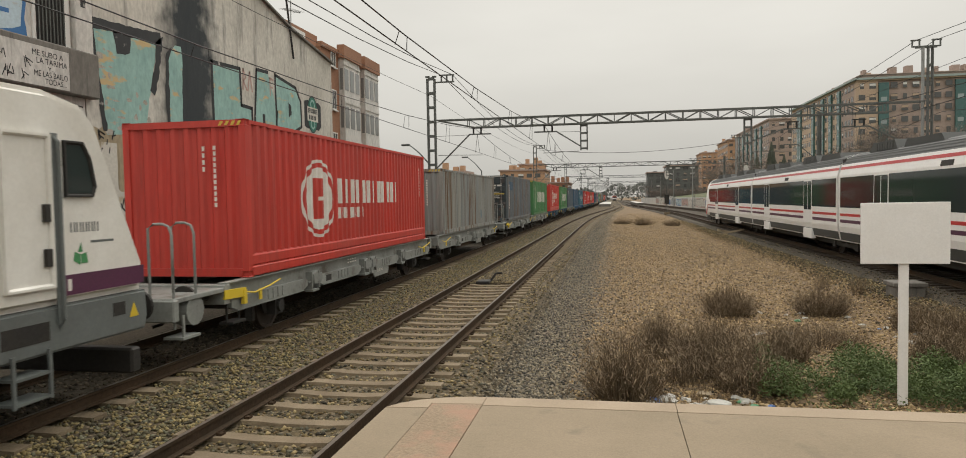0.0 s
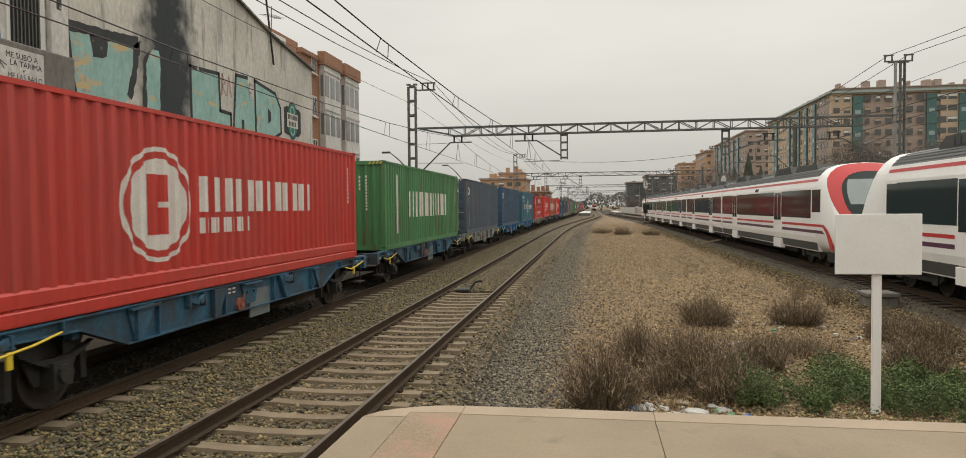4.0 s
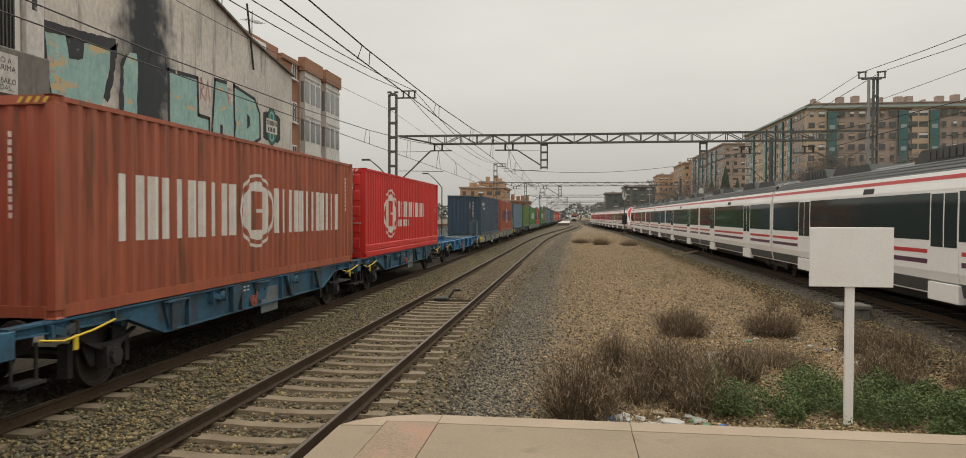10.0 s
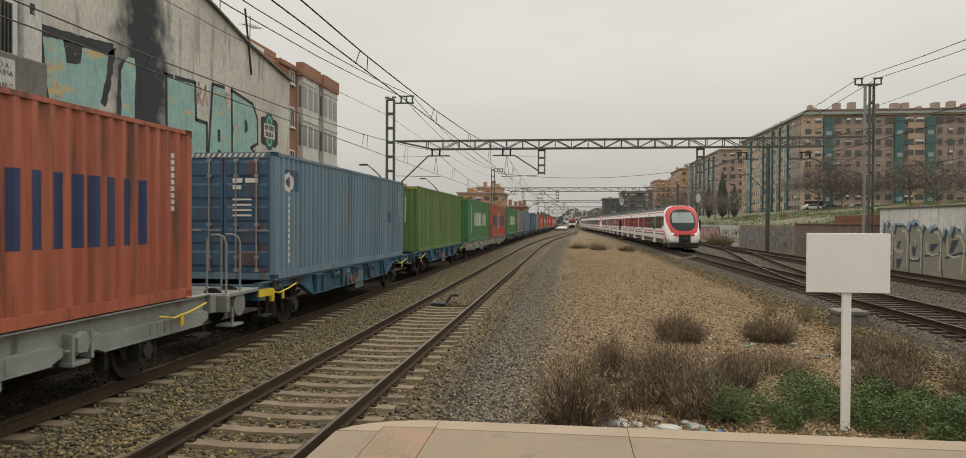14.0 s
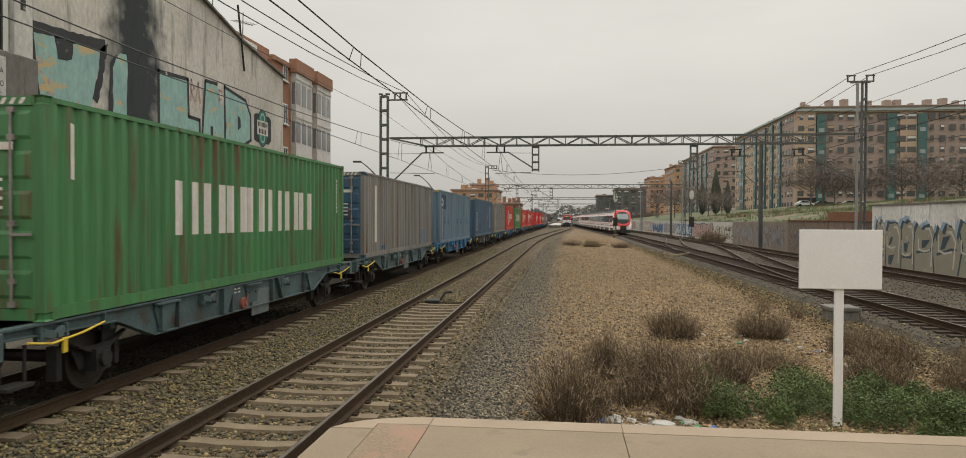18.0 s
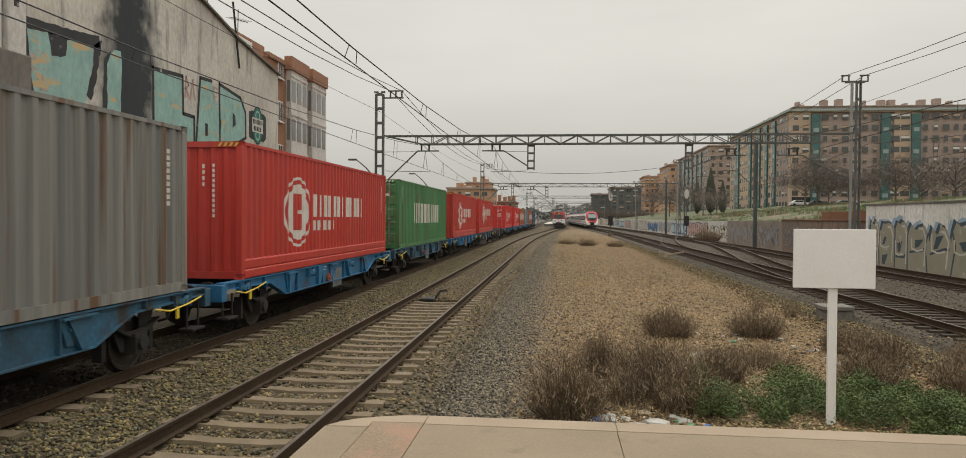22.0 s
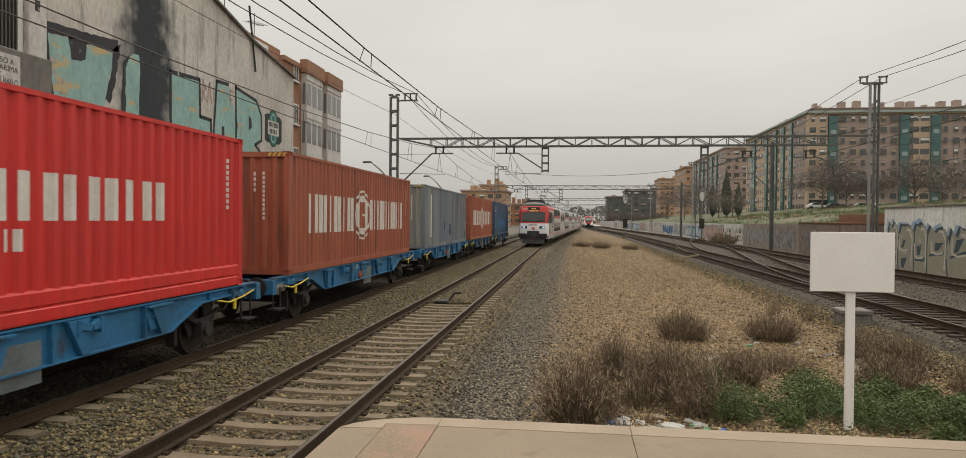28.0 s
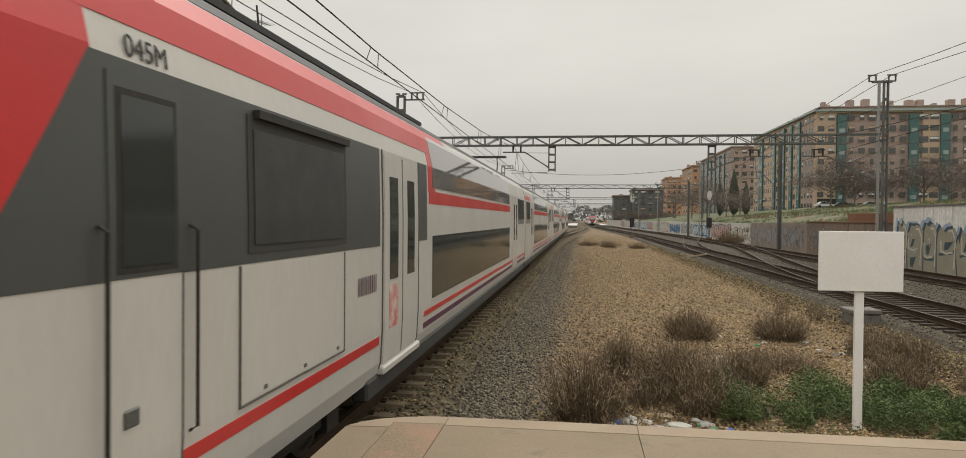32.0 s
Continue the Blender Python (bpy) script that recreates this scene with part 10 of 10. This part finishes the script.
def bank_tufts():
    """Tussocks of dry and green grass over the bank, thinner with distance."""
    rng = np.random.default_rng(8)
    for nm, mt, n, lab in (("dry_tufts", TWIGTIP, 2600, "dry grass tufts on the bank"), ("green_tufts", BANKGREEN, 3800, "green grass tufts on the bank")):
        x, y = 20.8 + 42 * rng.uniform(0, 1, n) ** 1.3, 48 + 120 * rng.uniform(0, 1, n) ** 1.2
        k = np.sin(x * 0.35 + 1.3 * (mt is TWIGTIP)) + np.sin(y * 0.21 + x * 0.1) + rng.normal(0, 0.6, n)
        keep = k > 0.1
        x, y = x[keep], y[keep]
        z = 1.0 + 4.8 * np.clip((x - 20.0) / 38, 0, 1) ** 0.8 - 0.15
        b = np.stack([x, y, z], 1)
        b = np.repeat(b, 5, 0) + rng.normal(0, 0.16, (5 * len(x), 3)) * np.array([1, 1, 0.1])
        t = b + np.stack([rng.normal(0, 0.18, len(b)), rng.normal(0, 0.18, len(b)), rng.uniform(0.25, 0.75, len(b))], 1)
        tagged(blades(nm, b, t, 0.05, mt), lab, "grass", kind="stuff")


BANKGREEN = mat("bank_green", (0.125, 0.185, 0.06), 0.9, alt=(0.075, 0.1, 0.035), amt=0.9, scale=0.3, fine=6, fine_amt=0.3, bump=0.0)
bank_tufts()
rb = random.Random(21)
for i in range(9):
    shrub(21.5 + rb.uniform(0, 9), 60 + i * 11 + rb.uniform(-4, 4), rb.uniform(2, 4), rb.uniform(1.2, 2.6), "bare brown bush on the bank", 200 + i, 190, 0.3, 4.0)
# the distant trees' grey is air haze painted as their base colour
HAZE = mat("hazed_wood", (0.20, 0.205, 0.185), 1.0, alt=(0.15, 0.155, 0.14), amt=0.8, scale=0.05, fine=0.6, fine_amt=0.2, bump=0.0)


def far_woods():
    """A line of distant trees that closes the view down the line."""
    rng = np.random.default_rng(33)
    n = 5200
    x = rng.uniform(-150, 170, n)
    top = 12 + 3.0 * np.sin(x * 0.09) + 2.5 * np.sin(x * 0.23 + 1)
    c = np.stack([x, 655 + rng.uniform(-12, 12, n), rng.uniform(0, 1, n) ** 0.7 * top], 1)
    d = rng.normal(0, 1, (n, 3))
    d /= np.linalg.norm(d, axis=1)[:, None]
    s = np.cross(d, rng.normal(0, 1, (n, 3)))
    s /= np.linalg.norm(s, axis=1)[:, None]
    L = rng.uniform(1.2, 3.2, (n, 1))
    V = np.stack([c - d * L * 0.5, c - s * L * 0.45, c + d * L * 0.5, c + s * L * 0.45], 1)
    V[:, :, 2] = np.maximum(V[:, :, 2], -0.3)
    tagged(mesh_of("far_woods", V.reshape(-1, 3).tolist(), [(4 * k, 4 * k + 1, 4 * k + 2, 4 * k + 3) for k in range(n)], HAZE), "hazy grey line of distant trees", "trees", kind="stuff")


far_woods()
# ---- litter and loose objects ----
LITTERW = mat("plastic_litter", (0.42, 0.41, 0.37), 0.5, alt=(0.26, 0.25, 0.22), scale=6, fine=30, bump=0.1)
STONEW = CONCRETE
LITTERB = plain("blue_litter", (0.08, 0.17, 0.42), 0.5)
LITTERG = plain("green_litter", (0.06, 0.2, 0.09), 0.4)
OLDWOOD = mat("old_wood", (0.34, 0.27, 0.18), 0.9, alt=(0.24, 0.19, 0.13), scale=2, fine=20, stretch=(6, 1, 1), bump=0.2)


def scrap(x, y, s, m, label, seed):
    """A crumpled bag or cloth."""
    rng = random.Random(seed)
    bm = bmesh.new()
    bmesh.ops.create_icosphere(bm, subdivisions=2, radius=1)
    for v in bm.verts:
        v.co = Vector((v.co.x * s, v.co.y * s * 0.7, max(-0.05, v.co.z) * s * 0.45)) * rng.uniform(0.7, 1.2)
    ob = part("litter", bm, m)
    ob.matrix_basis = pose(x, y, -0.415, 0, 0, rng.uniform(0, 180))
    tagged(ob, label, "litter", "litter by the platform")


rl = random.Random(4)
for i in range(60):
    near = i < 24
    scrap(rl.uniform(0.5, 1.9) if near else rl.uniform(2.6, 7.2), rl.uniform(9.6, 10.4) if near else rl.uniform(14.5, 18.2), rl.uniform(0.03, 0.11) if near else rl.uniform(0.04, 0.13), rl.choice([LITTERW, LITTERW, STONEW]) if i % 7 else (LITTERB if i % 2 else LITTERG), "crumpled pale plastic litter on the ground", i)


for i, (lx, ly, ls, lm) in enumerate(((0.75, 10.1, 0.17, LITTERW), (1.42, 10.05, 0.2, LITTERW), (1.12, 9.95, 0.12, LITTERW), (0.5, 10.0, 0.09, LITTERW), (2.1, 10.0, 0.08, LITTERB), (1.3, 10.5, 0.13, OLDWOOD), (1.75, 10.2, 0.07, LITTERG))):
    scrap(lx, ly, ls, lm, ("torn pale plastic bag", "blue plastic scrap", "rotten piece of wood", "green plastic scrap")[(LITTERW, LITTERB, OLDWOOD, LITTERG).index(lm)] + " at the platform's foot", 80 + i)


def crossed_planks():
    p = thing("loose_planks", "crossed weathered wooden planks on the gravel", "planks", m=pose(8.4, 53.9, -0.42))
    part("plank", bbox(-0.85, 0.85, -0.13, 0.13, 0.0, 0.13, 0.01), OLDWOOD, p).matrix_basis = pose(0, 0.2, 0.16, 0, 11, 20)
    part("plank", bbox(-0.95, 0.95, -0.12, 0.12, 0.0, 0.12, 0.01), OLDWOOD, p).matrix_basis = pose(0.15, -0.2, 0.18, 0, -12, -25)
    part("plank", bbox(-0.5, 0.5, -0.1, 0.1, 0.0, 0.1, 0.01), OLDWOOD, p).matrix_basis = pose(0.5, 0.1, 0.01, 0, 0, 5)


crossed_planks()


def cable_box():
    b = thing("concrete_pit", "low concrete cable pit with lid beside the track", "cable pit", m=pose(7.9, 20.9, -0.42))
    part("pit_wall", bbox(-0.37, 0.37, -0.36, 0.36, 0, 0.34, 0.02), CEMENT, b)
    part("lid", bbox(-0.42, 0.42, -0.41, 0.41, 0.35, 0.47, 0.02), CEMENT, b)


cable_box()


def track_magnet():
    b = thing("track_beacon", "small dark signalling beacon between the rails", "beacon", m=pose(NEAR_X - 0.35, 22.1, -0.2))
    part("case", bbox(-0.22, 0.22, -0.3, 0.3, 0, 0.1, 0.02), BLACK, b)
    bm = bmesh.new()
    tube(bm, [(0.2, 0.1, 0.08), (0.35, 0.2, 0.3), (0.55, 0.25, 0.32)], 0.04, 6)
    part("cable", bm, BLACK, b)


track_magnet()


def signal(x, y, h):
    s = thing("railway_signal", "railway signal with pale oval head on a thin mast", "signal", "signals", pose(x, y, -0.4))
    bm = bmesh.new()
    tube(bm, [(0, 0, 0), (0, 0, h - 1.0)], 0.07, 8)
    part("mast", bm, STEEL, s)
    bm = bmesh.new()
    out = [(0.34 * math.cos(a), h - 0.1 + 0.68 * math.sin(a)) for a in [2 * math.pi * k / 20 for k in range(20)]]
    v0 = [bm.verts.new((u, -0.04, w)) for u, w in out]
    v1 = [bm.verts.new((u, 0.04, w)) for u, w in out]
    for k in range(20):
        bm.faces.new((v0[k], v0[(k + 1) % 20], v1[(k + 1) % 20], v1[k]))
    bm.faces.new(v0[::-1])
    bm.faces.new(v1)
    bmesh.ops.recalc_face_normals(bm, faces=bm.faces[:])
    part("head", bm, PALE, s, "pale oval signal head")
    part("housing", bbox(-0.22, 0.22, 0.05, 0.4, h - 0.7, h + 0.5, 0.03), BLACK, s)
    part("relay_box", bbox(-0.35, 0.35, -0.2, 0.25, h * 0.28, h * 0.5, 0.03), BLACK, s)
    bm = bmesh.new()
    for k in range(8):
        bar(bm, (-0.2, 0.3, 0.3 + k * 0.35), (0.2, 0.3, 0.3 + k * 0.35), 0.03)
    for q in (-0.2, 0.2):
        bar(bm, (q, 0.3, 0), (q, 0.3, 3.2), 0.03)
    part("ladder", bm, STEEL, s)
    part("base", bbox(-0.4, 0.4, -0.4, 0.4, 0, 0.5, 0.03), CONCRETE, s)


signal(8.3, 112, 6.4)
signal(18.6, 104, 6.6)


def plain_mast(x, y, h, arm=0.0):
    s = thing("catenary_mast", "grey steel mast with a sloping bracket arm", "mast", "single masts", pose(x, y, -0.4))
    bm = bmesh.new()
    sec = [(-0.17, -0.13), (-0.13, -0.13), (-0.13, -0.02), (0.13, -0.02), (0.13, -0.13), (0.17, -0.13), (0.17, 0.13), (0.13, 0.13), (0.13, 0.02), (-0.13, 0.02), (-0.13, 0.13), (-0.17, 0.13)]
    lo, hi = [bm.verts.new((px, py, 0)) for px, py in sec], [bm.verts.new((px, py, h)) for px, py in sec]
    for k in range(12):
        bm.faces.new((lo[k], lo[(k + 1) % 12], hi[(k + 1) % 12], hi[k]))
    bm.faces.new(hi)
    part("mast", bm, STEEL, s)
    if arm:
        bm = bmesh.new()
        bar(bm, (0, 0, h - 4.4), (arm * 0.6, 0, h - 2.8), 0.07)
        bar(bm, (arm * 0.6, 0, h - 2.8), (arm, 0, h - 2.8), 0.07)
        part("bracket_arm", bm, STEEL, s)
    part("footing", bbox(-0.35, 0.35, -0.35, 0.35, 0, 0.3, 0.03), CONCRETE, s)


plain_mast(18.2, 67, 10.2, -3.0)
plain_mast(18.4, 122, 9.5, -3.0)


def car(x, y, z, ang, m, label):
    c = thing("parked_car", label, "car", "cars parked by the blocks", pose(x, y, z, 0, 0, ang))
    extrude_profile("body", [(-2.1, 0.3), (-2.1, 0.8), (-1.3, 0.92), (-0.7, 1.4), (0.9, 1.42), (1.6, 0.95), (2.1, 0.85), (2.1, 0.3)], -0.85, 0.85, m, c, bevel=0.06)
    for s in (-1, 1):
        extrude_profile("side_window", [(-1.05, 0.95), (-0.62, 1.33), (0.8, 1.35), (1.25, 0.95)], s * 0.852 - 0.004, s * 0.852 + 0.004, GLASS, c)
        for q in (-1.3, 1.3):
            bm = bmesh.new()
            lathe_x(bm, [(s * 0.7, 0.32), (s * 0.87, 0.32), (s * 0.88, 0.2)], 12, (0, q, 0.32))
            part("wheel", bm, BLACK, c)


carm = [plain("car_white", (0.6, 0.6, 0.6), 0.3), plain("car_grey", (0.25, 0.26, 0.27), 0.3), plain("car_dark", (0.05, 0.055, 0.06), 0.3)]
for i in range(14):
    car(58 + i * 5.2, 176 + (i % 2) * 3, 5.75, 90, carm[(i * 5) % 3 if i % 3 else 0], ("white", "grey", "dark")[(i * 5) % 3 if i % 3 else 0] + " parked car below the apartment block")


for i in range(7):
    car(-33 - i * 2.6, 118 + (i % 2) * 5, -0.4, 10, carm[(0, 1, 0, 2, 0, 1, 0)[i]], ("white", "grey", "white", "dark", "white", "grey", "white")[i] + " car parked in the yard")
car(-17.6, 57.0, -0.4, 8, carm[0], "white car parked behind the yard wall")


# ---- motion ----
# seconds and the way the freight train has come
GONE = [(0, 0.0), (2, 33.98), (4.5, 76.46), (7, 118.71), (9, 152.2), (11, 185.43), (13, 218.18), (15.5, 259.72), (18, 301.73), (20, 335.52), (22, 369.24), (24, 403.18), (26.5, 446.02), (28, 471.96), (30, 507.02), (32, 542.44)]
# seconds and the place of the double-deck train's front
FRONT = [(0, 553.0), (10, 378.0), (19, 221.0), (23, 151.5), (26, 103.0), (27.5, 77.5), (28.5, 59.0), (29.5, 40.3), (30, 31.6), (30.5, 23.7), (31, 16.2), (31.5, 9.1), (32, 2.1)]


def motions():
    for ob, u, z in TRAIN:
        walk(ob, [(t, pose(FREIGHT_X + bend(u - s), u - s, z, 0, 0, heading(u - s, bend, 12))) for t, s in GONE])
    for k, ob in enumerate(UNITS):
        walk(ob, [(t, pose(RIGHT_X + bend_right(y), y, 0, 0, 0, heading(y, bend_right, 99.6))) for t in range(0, 33, 2) for y in [-128.6 + 99.9 * k + 13.75 * t]])
    walk(EMU, [(t, pose(NEAR_X + bend_near(y), y, 0, 0, 0, heading(y, bend_near, 80))) for t, y in FRONT])


motions()
